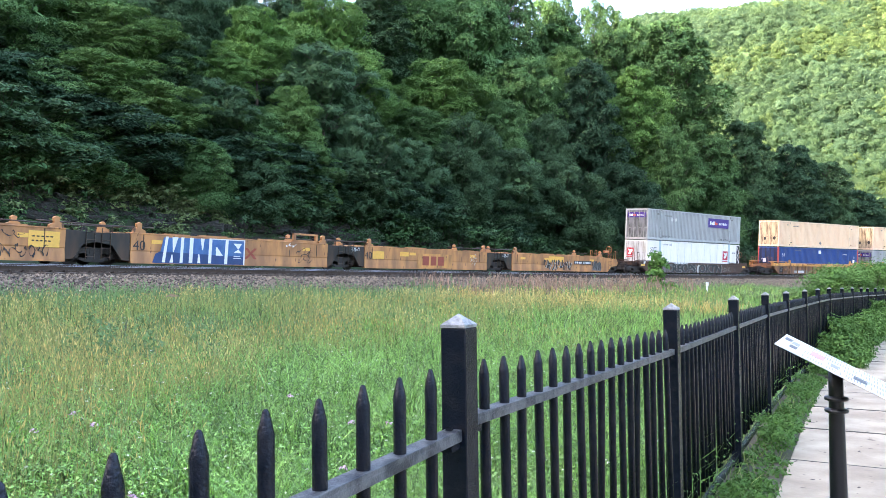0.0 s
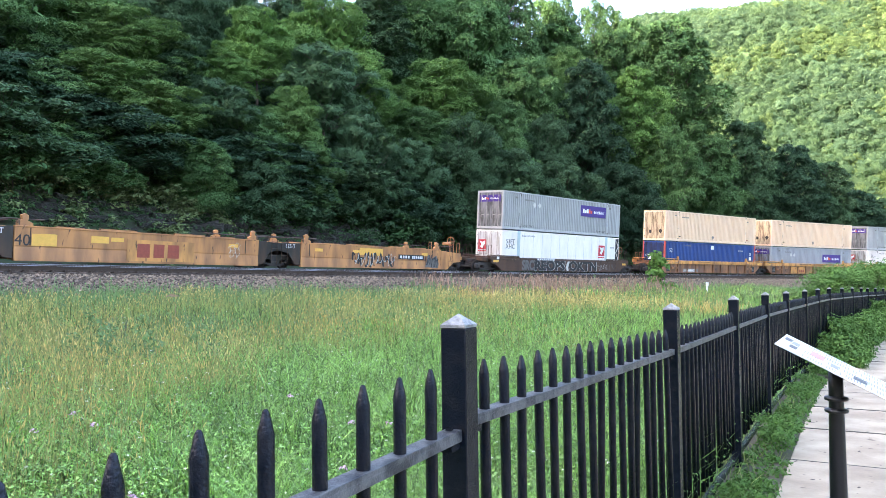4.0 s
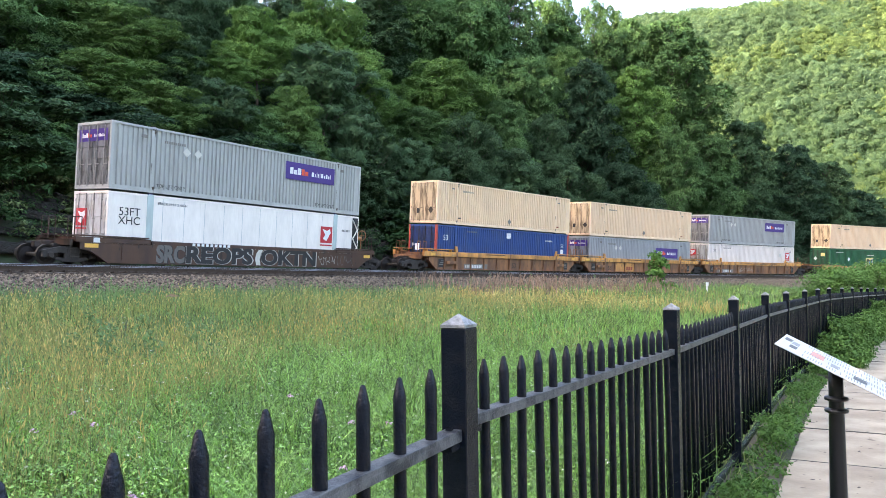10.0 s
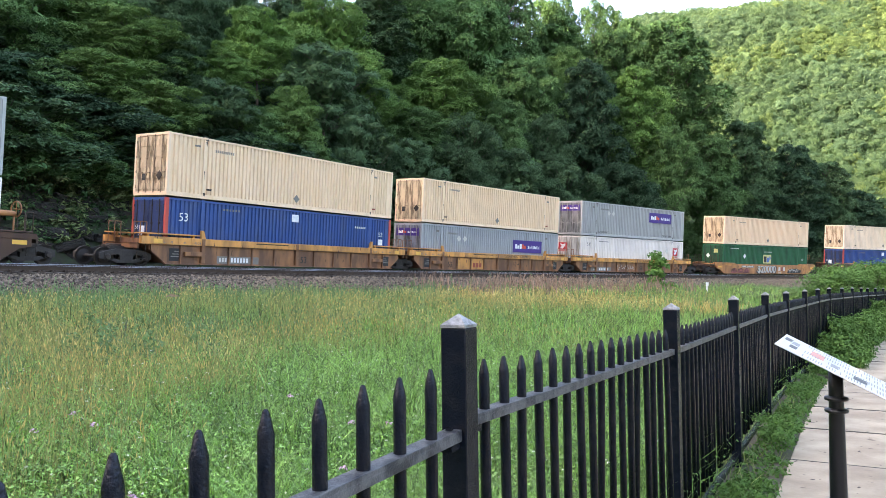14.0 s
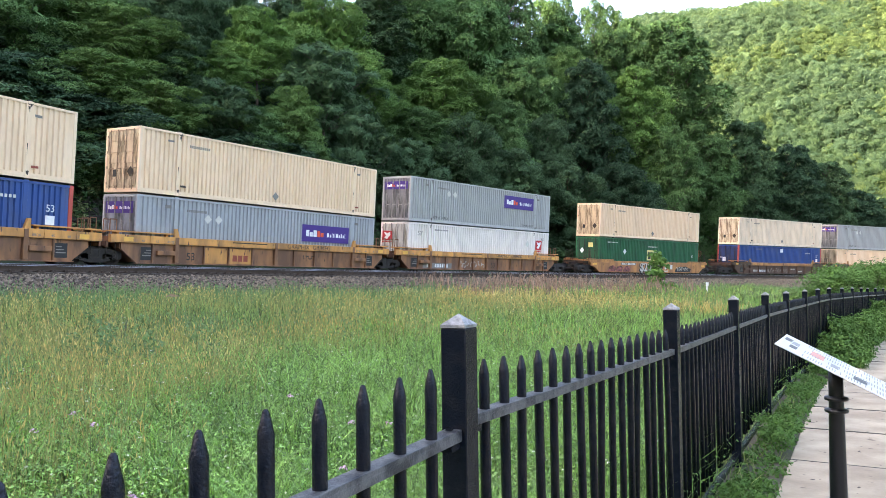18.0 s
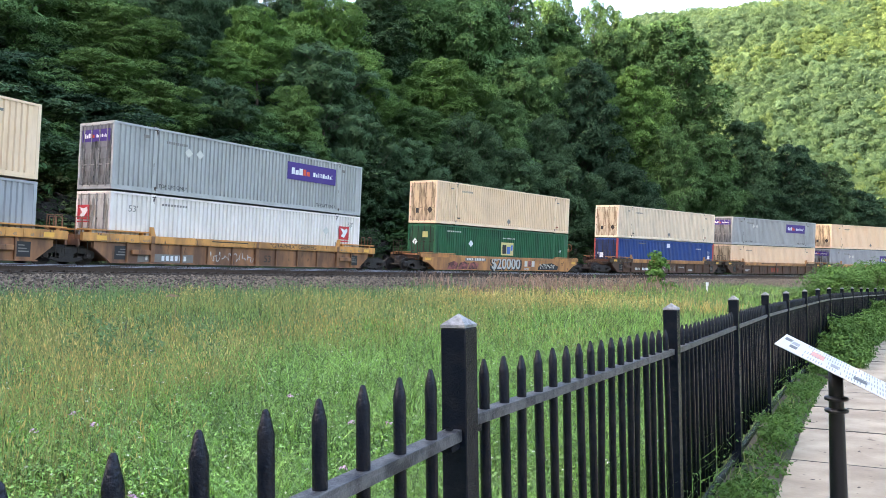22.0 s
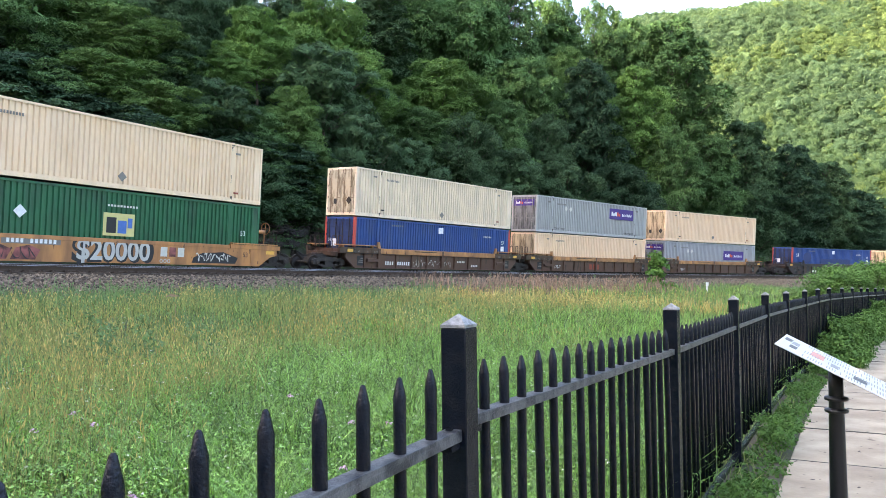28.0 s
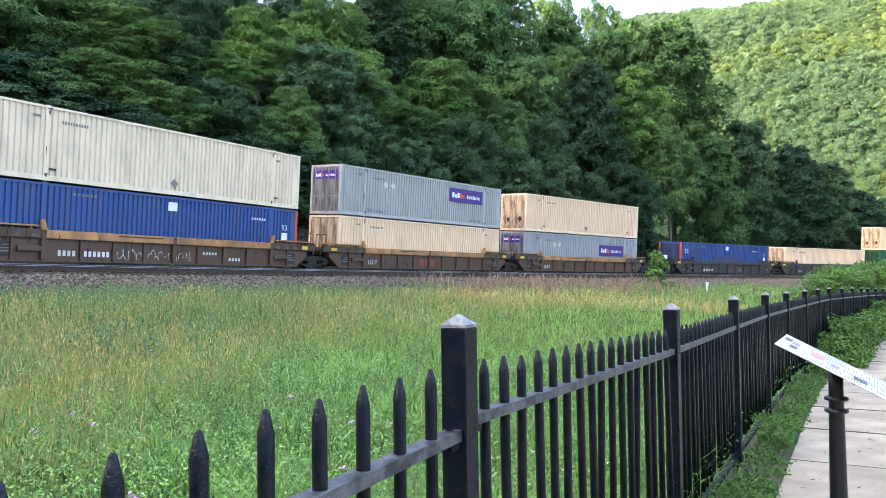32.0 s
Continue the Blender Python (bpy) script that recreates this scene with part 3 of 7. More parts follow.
COLOUR = dict(cream="cream", ivory="ivory white", grey="grey", bluegrey="blue-grey", white="white", reefer="smooth white refrigerated", blue="dark blue", green="green")
MESHES = {}


def once(key, make):
    if key not in MESHES:
        MESHES[key] = make()
    return MESHES[key]


def plate(name, parent, u, z, w, h, material, y=-HW - 0.003, t=0.006, label=""):
    """A flat plate on the near side of a thing."""
    me = once((name, round(w, 3), round(h, 3), material.name), lambda: Shape().box(-w / 2, w / 2, 0, t, -h / 2, h / 2).mesh(name, material))
    return put(name, me, parent, pose(u, y - t, z), label)


def diamond(parent, u, z, r, material, y=-HW - 0.003):
    me = once(("placard", r, material.name), lambda: Shape().prism([(-r, 0), (0, -r), (r, 0), (0, r)], -0.008, 0.0).mesh("placard", material))
    return put("placard", me, parent, pose(u, y, z))


def letters(parent, text, u, z, size, material, y=-HW - 0.006, width=1.0, end=False, name="lettering", shear=0.0, bold=0.0):
    me = text_mesh(text, size, material, 0.004, shear, bold)
    m = pose(u, y, z) if not end else pose(y, u, z, 0, 0, -90)
    return put(name, me, parent, m @ Matrix.Diagonal((width, 1, 1, 1)))


def purple_sign(parent, u0, u1, z0, z1, end=False):
    """A purple panel with blocks of white and orange-red where its wordmark stands."""
    w, h = u1 - u0, z1 - z0

    def make():
        return Shape().box(-w / 2, w / 2, -0.006, 0, -h / 2, h / 2).mesh("sign_panel", M["purple"])
    m = pose((u0 + u1) / 2, -HW - 0.004, (z0 + z1) / 2) if not end else pose(-HL - 0.004, (u0 + u1) / 2, (z0 + z1) / 2, 0, 0, -90)
    s = put("sign_panel", once(("purple", round(w, 2), round(h, 2)), make), parent, m, "purple sign panel with white and orange blocks")
    ch = h * 0.38
    x = -w * 0.42
    for bw, up, k in ((0.075, 0.5, "sign_white"), (0.075, 0.18, "sign_white"), (0.08, 0.5, "sign_white"), (0.07, 0.46, "orange_red"), (0.075, 0.18, "orange_red")):
        part("logo_block", Shape().box(x, x + bw * w - 0.012 * w, -0.009, -0.0065, -ch / 2, ch * up), M[k], s)
        x += bw * w
    x += w * 0.06
    for bw, up in ((0.044, 0.22), (0.026, 0.02), (0.01, 0.26), (0.016, 0.14), (0.01, 0.22), (0.044, 0.22), (0.028, 0.02), (0.028, 0.24), (0.026, 0.02), (0.01, 0.26)):
        part("logo_bar", Shape().box(x, x + bw * w, -0.009, -0.0065, -ch * 0.45, ch * up), M["sign_white"], s)
        x += (bw + 0.018) * w
    return s


def red_logo(parent, u0, u1, z0, z1, end=False):
    w, h = u1 - u0, z1 - z0
    m = pose((u0 + u1) / 2, -HW - 0.004, (z0 + z1) / 2) if not end else pose(-HL - 0.03, (u0 + u1) / 2, (z0 + z1) / 2, 0, 0, -90)
    s = put("logo_panel", once(("redlogo", round(w, 2), round(h, 2)), lambda: Shape().box(-w / 2, w / 2, -0.006, 0, -h * 0.3, h / 2).mesh("logo_panel", M["sign_red"])), parent, m, "red logo panel with white shape")
    part("logo_shape", Shape().prism([(-w * 0.36, h * 0.38), (-w * 0.1, h * 0.1), (-w * 0.3, -h * 0.1), (w * 0.02, -h * 0.2), (w * 0.36, h * 0.2), (w * 0.3, h * 0.4), (w * 0.05, h * 0.3)], -0.009, -0.0065), M["sign_white"], s)
    part("logo_bar", Shape().box(-w / 2, w / 2, -0.004, 0, -h * 0.45, -h * 0.38), M["sign_red"], s)


def container_walls(kind, smooth_side, both=None):
    body = Shape()
    sides = (-1, 1) if both is None else (both,)
    pitch, dep = (0.235, 0.07) if not smooth_side else (1.15, 0.006)
    for sy in sides:
        u = -HL + 0.12
        prof = []
        while u < HL - 0.12 - pitch:
            a, b, c = (0.22, 0.36, 0.86) if not smooth_side else (0.96, 0.97, 0.99)
            prof += [(u, 0), (u + pitch * a, 0), (u + pitch * b, dep), (u + pitch * c, dep)]
            u += pitch
        prof.append((HL - 0.12, 0))
        v = [(a, sy * (HW - 0.012 - d), z) for z in (0.2, H53 - 0.09) for a, d in prof]
        n = len(prof)
        body.add(v, [(i, i + 1, n + i + 1, n + i) if sy < 0 else (i + 1, i, n + i, n + i + 1) for i in range(n - 1)])
    return body


def container(kind, label, group, smooth_side=False, red_posts=False, posts=None):
    c = tagged(empty("shipping_container"), label, "shipping container", group=group)
    m = CONT[kind]
    for sy in (-1, 1):
        put("side_wall", once((kind, "walls", smooth_side, sy), lambda: container_walls(kind, smooth_side, sy).mesh("side_wall", m)), c)
    put("roof", once((kind, "roof"), lambda: Shape().box(-HL + 0.05, HL - 0.05, -HW + 0.05, HW - 0.05, H53 - 0.05, H53 - 0.012).mesh("roof", m)), c)
    put("floor", once((kind, "floor"), lambda: Shape().box(-HL + 0.05, HL - 0.05, -HW + 0.05, HW - 0.05, 0.03, 0.15).mesh("floor", m)), c)

    def front():
        s = Shape().box(HL - 0.09, HL - 0.05, -HW + 0.05, HW - 0.05, 0.15, H53 - 0.1)
        for k in range(9):
            y = -HW + 0.2 + k * 0.26
            s.box(HL - 0.05, HL - 0.02, y, y + 0.12, 0.15, H53 - 0.12)
        return s.mesh("front_wall", m)
    put("front_wall", once((kind, "front"), front), c)
    for sy in (-1, 1):
        def low():
            return Shape().box(-HL + 0.1, HL - 0.1, -0.03, 0.03, 0.0, 0.2).box(-HL + 0.1, HL - 0.1, -0.034, 0.034, 0.0, 0.04).mesh("bottom_rail", m, bevel=0.004)
        put("bottom_rail", once((kind, "lowrail"), low), c, pose(0, sy * (HW - 0.03), 0))
        put("top_rail", once((kind, "toprail"), lambda: Shape().box(-HL + 0.1, HL - 0.1, -0.03, 0.03, H53 - 0.1, H53 - 0.005).mesh("top_rail", m, bevel=0.004)), c, pose(0, sy * (HW - 0.03), 0))
        for u in (-6.05, 6.05):
            pm = M["post_green"] if posts else m
            pw = 0.16 if posts else 0.09
            put("lift_post", once((kind, "lift", bool(posts)), lambda: Shape().box(-pw, pw, -0.035, 0.035, 0.0, H53 - 0.001).box(-0.1, 0.1, -0.04, 0.04, H53 - 0.09, H53 + 0.012).box(-0.1, 0.1, -0.04, 0.04, -0.01, 0.12).mesh("lift_post", pm, bevel=0.005)), c, pose(u, sy * (HW - 0.03), 0))
        for u in (-HL + 0.07, HL - 0.07):
            pm = M["red_paint"] if red_posts else m
            put("corner_post", once((kind, "corner", red_posts), lambda: Shape().box(-0.07, 0.07 + 0.04 * red_posts, -0.06, 0.06, 0.0, H53).mesh("corner_post", pm, bevel=0.008)), c, pose(u, sy * (HW - 0.058), 0, 0, 0, 0 if u < 0 else 180), "red corner post" if red_posts else "")
    for u in (-HL + 0.06, HL - 0.06):
        put("end_sill", once((kind, "sill"), lambda: Shape().box(-0.05, 0.05, -HW + 0.1, HW - 0.1, 0, 0.18).mesh("end_sill", m, bevel=0.006)), c, pose(u, 0, 0))
        put("end_header", once((kind, "header"), lambda: Shape().box(-0.05, 0.05, -HW + 0.1, HW - 0.1, H53 - 0.13, H53).mesh("end_header", m, bevel=0.006)), c, pose(u, 0, 0))
    for sy in (-1, 1):
        for u in (-6.05, 6.05):
            put("connector", once(("connector", kind == "reefer"), lambda: Shape().box(-0.11, 0.11, -0.05, 0.05, -0.06, 0.035).mesh("connector", M["purple"] if kind == "reefer" else M["rod_dark"], bevel=0.01)), c, pose(u, sy * (HW - 0.05), H53 + 0.012))
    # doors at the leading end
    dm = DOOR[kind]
    rod_m = M["rod_cream"] if kind in ("cream", "ivory") else M["rod_dark"] if kind in ("blue", "green") else M["rod"]

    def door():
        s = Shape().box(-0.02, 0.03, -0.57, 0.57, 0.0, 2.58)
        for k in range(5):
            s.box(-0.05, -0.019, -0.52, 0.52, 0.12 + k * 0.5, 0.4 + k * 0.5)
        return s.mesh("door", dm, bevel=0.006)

    def rod():
        s = Shape().tube((-0.03, 0, -0.05), (-0.03, 0, 2.63), 0.022, n=7)
        for z in (0.05, 0.75, 1.5, 2.3):
            s.box(-0.05, 0.0, -0.04, 0.04, z, z + 0.07)
        s.box(-0.05, -0.02, -0.28, 0.02, 0.86, 0.91)
        return s.mesh("lock_rod", rod_m)
    for sy in (-1, 1):
        d = put("door", once((kind, "door"), door), c, pose(-HL + 0.045, sy * 0.585, 0.17), "grime-stained container door, paint darkened for shade" if kind not in ("blue", "green") else "")
        for q in (-0.28, 0.28):
            put("lock_rod", once((kind, "rod"), rod), d, pose(-0.035, q, 0))
        for z in (0.25, 0.95, 1.65, 2.35):
            put("hinge", once((kind, "hinge"), lambda: Shape().box(-0.04, 0.02, -0.06, 0.06, -0.06, 0.06).mesh("hinge", rod_m, bevel=0.006)), d, pose(0, sy * 0.6, z))
    if kind in ("cream", "ivory", "grey", "white"):
        g_ = np.random.default_rng(len(kind))
        for u in (-6.05, 6.05):
            for z, h_, w_ in ((2.6, 0.26, 0.05), (2.72, 0.14, 0.12), (0.16, 0.3, 0.07), (1.2, 0.5, 0.02)):
                du = float(g_.uniform(-0.12, 0.2))

                def stain():
                    pts = [(-w_, 0), (-w_ * 0.4, -h_ * 0.5), (-w_ * 0.1, -h_ * 0.25), (w_ * 0.3, -h_), (w_ * 0.6, -h_ * 0.3), (w_, 0), (w_ * 0.4, 0.03)]
                    return Shape().prism(pts, -0.0012, 0).mesh("rust_stain", M["end_rust"])
                put("rust_stain", once(("stain", z), stain), c, pose(u + du * 0.4, -HW - 0.0062, z + 0.1))
    if kind in ("cream", "ivory"):
        me = once(("enddia", kind), lambda: Shape().prism([(-0.24, 0), (0, -0.24), (0.24, 0), (0, 0.24)], -0.004, 0.004).mesh("placard", M["rod_dark"]))
        put("placard", me, c, pose(-HL - 0.04, -0.75, 0.9, 0, 0, -90))
        plate_me = once(("endplate", 1), lambda: Shape().box(-0.13, 0.13, -0.004, 0.004, -0.16, 0.16).mesh("data_plate", M["black_mark"]))
        put("data_plate", plate_me, c, pose(-HL - 0.04, 0.45, 0.85, 0, 0, -90))
        diamond(c, -0.07, 0.52, 0.22, M["placard_dark"])
        for u, z in ((-6.05 + 0.28, 0.45), (6.05 + 0.3, 0.45)):
            plate("stencil_bar", c, u, z, 0.3, 0.09, M["red_mark"] if u > 0 else M["rod_dark"], y=-HW - 0.001)
        bars(c, -5.5, -4.35, 2.34, 0.12, 10, M["placard_dark"], -HW - 0.001)
        plate("stencil_bar", c, -6.5, 2.45, 0.32, 0.09, M["placard_dark"], y=-HW - 0.001)
        plate("stencil_bar", c, 6.4, 2.4, 0.3, 0.1, M["placard_dark"], y=-HW - 0.001)
    if kind in ("grey", "bluegrey"):
        for u in (-4.28, -3.65):
            diamond(c, u, 2.02, 0.22, M["placard"])
        bars(c, -5.5, -4.35, 2.34, 0.12, 10, M["placard_dark"], -HW - 0.001)
        for u in (-6.5, 6.4):
            plate("stencil_bar", c, u, 2.45, 0.3, 0.14, M["placard_dark"], y=-HW - 0.001)
    return c


WHEELS = []


def wheel_mesh():
    ws = Shape()
    for yy in (-0.7535, 0.7535):
        prof = [(0.1, -0.07), (0.3, -0.02), (0.36, -0.05), (0.42, -0.065), (0.42, 0.065), (0.37, 0.05), (0.3, 0.01), (0.1, 0.06)]
        w_ = Shape().lathe(prof, 24)
        rot = Matrix.Rotation(radians(90 if yy < 0 else -90), 4, "X")
        ws.add([rot @ Vector(v) + Vector((0, yy, 0)) for v in w_.v], w_.f)
        for k in range(3):
            a = k * math.tau / 3
            ws.tube((0.22 * math.cos(a), yy - 0.07 * (1 if yy < 0 else -1), 0.22 * math.sin(a)), (0.22 * math.cos(a), yy, 0.22 * math.sin(a)), 0.03, n=6)
    ws.tube((0, -1.05, 0), (0, 1.05, 0), 0.08, n=10)
    return ws.mesh("wheelset", M["wheel"])


def bogie(car, u):
    def sides():
        b = Shape()
        y0, y1 = -0.07, 0.07
        b.prism([(-1.2, 0.34), (-1.2, 0.6), (-1.0, 0.66), (-0.45, 0.78), (0.45, 0.78), (1.0, 0.66), (1.2, 0.6), (1.2, 0.34), (0.95, 0.34), (0.75, 0.5), (0.45, 0.55), (0.3, 0.5), (0.3, 0.3), (0.62, 0.36), (0.72, 0.28), (0.36, 0.17), (-0.36, 0.17), (-0.72, 0.28), (-0.62, 0.36), (-0.3, 0.3), (-0.3, 0.5), (-0.45, 0.55), (-0.75, 0.5), (-0.95, 0.34)], y0, y1)
        for q in (-0.89, 0.89):
            b.box(q - 0.14, q + 0.14, -0.1, 0.1, 0.3, 0.56)
        return b.mesh("side_frame", M["under"])

    def spring():
        pr = []
        for k in range(6):
            pr += [(0.055, 0.24 + k * 0.042), (0.075, 0.25 + k * 0.042), (0.075, 0.265 + k * 0.042), (0.055, 0.275 + k * 0.042)]
        return Shape().lathe(pr, 8).mesh("spring", M["rod_dark"])
    t = put("bogie", once("bolster", lambda: Shape().box(-0.22, 0.22, -1.1, 1.1, 0.5, 0.72).box(-0.4, 0.4, -0.4, 0.4, 0.62, 0.9).mesh("bogie", M["under"], bevel=0.015)), car, pose(u, 0, 0))
    for sy in (-1, 1):
        put("side_frame", once("sideframe", sides), t, pose(0, sy * 1.02, 0))
        for q in (-0.17, 0.0, 0.17):
            put("spring", once("spring", spring), t, pose(q, sy * 1.02, 0))
        for q in (-0.89, 0.89):
            put("bearing_cap", once("cap", lambda: Shape().lathe([(0.13, -0.05), (0.13, 0.04), (0.1, 0.07), (0.0, 0.075)], 12).mesh("bearing_cap", M["rod_dark"])), t, pose(q, sy * 1.1, 0.43, 90 if sy < 0 else -90, 0, 0))
    for q in (-0.89, 0.89):
        w = put("wheelset", once("wheelset", wheel_mesh), t, pose(q, 0, 0.422))
        WHEELS.append((w, q))


def end_fittings(car, sx, h, m, rails=True, brake=False):
    """Coupler beam, walkway, handrails and steps at one end of a wagon."""
    def beam():
        return Shape().box(h - 0.3, h + 1.1, -0.16, 0.16, 0.7, 1.0).box(h + 0.9, h + 1.35, -0.13, 0.13, 0.72, 0.96).mesh("coupler_beam", M["sooty"], bevel=0.02)
    put("coupler_beam", once(("beam", h), beam), car, pose(0, 0, 0, 0, 0, 0 if sx > 0 else 180))
    put("end_platform", once(("plat", h, m.name), lambda: Shape().box(h - 0.5, h + 0.55, -1.3, 1.3, 1.02, 1.1).box(h + 0.45, h + 0.55, -1.35, 1.35, 0.85, 1.1).mesh("end_platform", m, bevel=0.01)), car, pose(0, 0, 0, 0, 0, 0 if sx > 0 else 180))
    if rails:
        for y in (-1.25, -0.75, 0.75, 1.25):
            put("handrail", once(("hrail", m.name), lambda: Shape().path([(0, 0, 0), (0, 0, 0.95), (0.3, 0, 0.95), (0.3, 0, 0)], 0.02, 6).mesh("handrail", m)), car, pose(sx * (h + 0.2) - 0.15, y, 1.08))
    put("step_ladder", once("ladder", lambda: Shape().path([(-0.2, 0, 0.35), (-0.2, 0, 1.05)], 0.016).path([(0.2, 0, 0.35), (0.2, 0, 1.05)], 0.016).path([(-0.2, 0, 0.38), (0.2, 0, 0.38)], 0.016).path([(-0.2, 0, 0.7), (0.2, 0, 0.7)], 0.016).mesh("step_ladder", M["rod_dark"])), car, pose(sx * (h + 0.3), -1.3, 0))
    put("air_hose", once("hose", lambda: Shape().path([(0, 0, 0.8), (0.1, 0, 0.5), (0.25, 0, 0.42), (0.45, 0, 0.5), (0.6, 0, 0.75)], 0.025).mesh("air_hose", M["sooty"])), car, pose(sx * (h + 0.7), -0.35, 0))
    if brake:
        put("brake_wheel", once("brake", lambda: Shape().tube((-0.75, 0, 0), (0.0, 0, 0), 0.11, n=10).add(*ring(0.3, 0.03, (0.08, 0, 0.18))).path([(0.08, -0.28, 0.18), (0.08, 0.28, 0.18)], 0.018).path([(0.08, 0, -0.1), (0.08, 0, 0.46)], 0.018).path([(0.0, 0, -0.7), (0.0, 0, 0.1)], 0.04).mesh("brake_wheel", m)), car, pose(sx * (h - 0.1), -0.75, 1.95, 0, 0, 0 if sx > 0 else 180))


def ring(R, r, c, n=20, k=6):
    v = [(c[0] + r * math.sin(j * math.tau / k), c[1] + (R + r * math.cos(j * math.tau / k)) * math.cos(i * math.tau / n), c[2] + (R + r * math.cos(j * math.tau / k)) * math.sin(i * math.tau / n)) for i in range(n) for j in range(k)]
    f = [(i * k + j, ((i + 1) % n) * k + j, ((i + 1) % n) * k + (j + 1) % k, i * k + (j + 1) % k) for i in range(n) for j in range(k)]
    return v, f


def ribbed_car(side_m, top_m, label, group, trucks, ends=(True, True)):
    """A unit of a three-part well wagon: sides with upright ribs under a top chord."""
    car = tagged(empty("well_car"), label, "rail wagon", group=group)
    key = (side_m.name, top_m.name)
    for sy in (-1, 1):
        turn = pose(0, 0, 0, 0, 0, 0 if sy < 0 else 180)
        put("side_panel", once((key, "side"), lambda: Shape().prism([(-8.05, 0.2), (8.05, 0.2), (8.8, 0.78), (8.8, 1.05), (-8.8, 1.05), (-8.8, 0.78)], -1.41, -1.34).mesh("side_panel", side_m)), car, turn)
        put("bottom_flange", once((key, "flange"), lambda: Shape().box(-8.1, 8.1, -1.52, -1.3, 0.16, 0.2).mesh("bottom_flange", side_m, bevel=0.005)), car, turn)
        put("top_chord", once((key, "chord"), lambda: Shape().box(-6.05, 6.05, -1.53, -1.32, 1.06, 1.39).mesh("top_chord", top_m, bevel=0.012)), car, turn)
        for u in (-7.3, -4.54, -3.08, -1.6, 1.3, 2.85, 4.35, 7.2):
            put("rib", once((key, "rib"), lambda: Shape().box(-0.035, 0.035, -1.51, -1.412, 0.202, 1.058).mesh("rib", side_m, bevel=0.006)), car, turn @ pose(u, 0, 0))
        for u in (-6.1, -0.05, 6.0):
            put("wide_rib", once((key, "wrib"), lambda: Shape().box(-0.1, 0.1, -1.56, -1.412, 0.24, 1.058).box(-0.09, 0.09, -1.56, -1.532, 1.058, 1.38).mesh("wide_rib", side_m, bevel=0.008)), car, turn @ pose(u, 0, 0))
        for sx in (-1, 1):
            flip = turn @ pose(0, 0, 0, 0, 0, 0) @ Matrix.Diagonal((sx, 1, 1, 1))
            def end_chord():
                s = Shape().box(6.12, 9.35, -1.52, -1.32, 1.06, 1.4)
                for u in (6.75, 7.45, 8.15):
                    s.box(u, u + 0.04, -1.54, -1.52, 1.07, 1.4)
                return s.mesh("end_chord", top_m if side_m is not M["brownish"] else M["end_rust"], bevel=0.006)
            put("end_chord", once((key, "echord"), end_chord), car, flip)
            put("walkway", once((key, "walk"), lambda: Shape().box(6.3, 9.3, -1.5, -0.95, 1.5, 1.56).box(6.5, 6.6, -1.4, -1.0, 1.4, 1.5).box(8.9, 9.0, -1.4, -1.0, 1.4, 1.5).mesh("walkway", top_m, bevel=0.006)), car, flip)
            put("container_guide", once((key, "guide"), lambda: Shape().prism([(5.95, 1.39), (6.2, 1.39), (6.2, 1.78), (6.08, 1.78)], -1.5, -1.36).mesh("container_guide", top_m)), car, flip)
            put("ledge", once((key, "ledge"), lambda: Shape().box(6.15, 7.1, -1.56, -1.41, 0.56, 0.76).mesh("ledge", side_m, bevel=0.01)), car, flip)
            put("data_panel", once("datapanel", lambda: Shape().box(7.28, 7.85, -1.418, -1.411, 0.32, 0.9).mesh("data_panel", M["black_mark"])), car, flip)
            put("data_bar", once("databar", lambda: Shape().box(7.35, 7.78, -1.422, -1.4185, 0.5, 0.55).box(7.35, 7.7, -1.422, -1.4185, 0.62, 0.66).box(7.35, 7.6, -1.422, -1.4185, 0.74, 0.78).mesh("data_bar", M["placard_dark"])), car, flip)
            if sy < 0:
                put("reflector", once("reflector", lambda: Shape().box(8.3, 8.75, -1.524, -1.521, 1.12, 1.3).mesh("reflector", M["bright_yellow"])), car, flip)
    for sx in (-1, 1):
        put("end_wall", once((key, "endwall"), lambda: Shape().prism([(8.0, 0.22), (8.1, 0.22), (8.85, 0.8), (8.85, 1.3), (8.75, 1.3), (8.75, 0.84)], -1.33, 1.33).mesh("end_wall", side_m)), car, pose(0, 0, 0, 0, 0, 0 if sx > 0 else 180))
    put("well_floor", once((key, "floor"), lambda: Shape().box(-8.0, 8.0, -1.33, 1.33, 0.22, 0.3).mesh("well_floor", side_m)), car)
    fittings = M["sooty"] if top_m is M["darkcar"] else M["yellow_worn"] if side_m is M["yellow_worn"] else M["end_rust"]
    end_fittings(car, -1, 8.9, fittings, ends[0])
    end_fittings(car, 1, 8.9, fittings, ends[1])
    for u in trucks:
        bogie(car, u)
    if top_m is not M["darkcar"]:
        for sx in (-1, 1):
            for u, tx in ((6.43, "40/20"), (7.12, "45"), (7.82, "48"), (8.18, "53")):
                letters(car, tx, sx * u, 1.16, 0.16, M["placard_dark"], y=-1.5245)
    plate("warning_stripe", car, -1.8, 1.28, 2.2, 0.05, M["rod_dark"], y=-1.532)
    return car


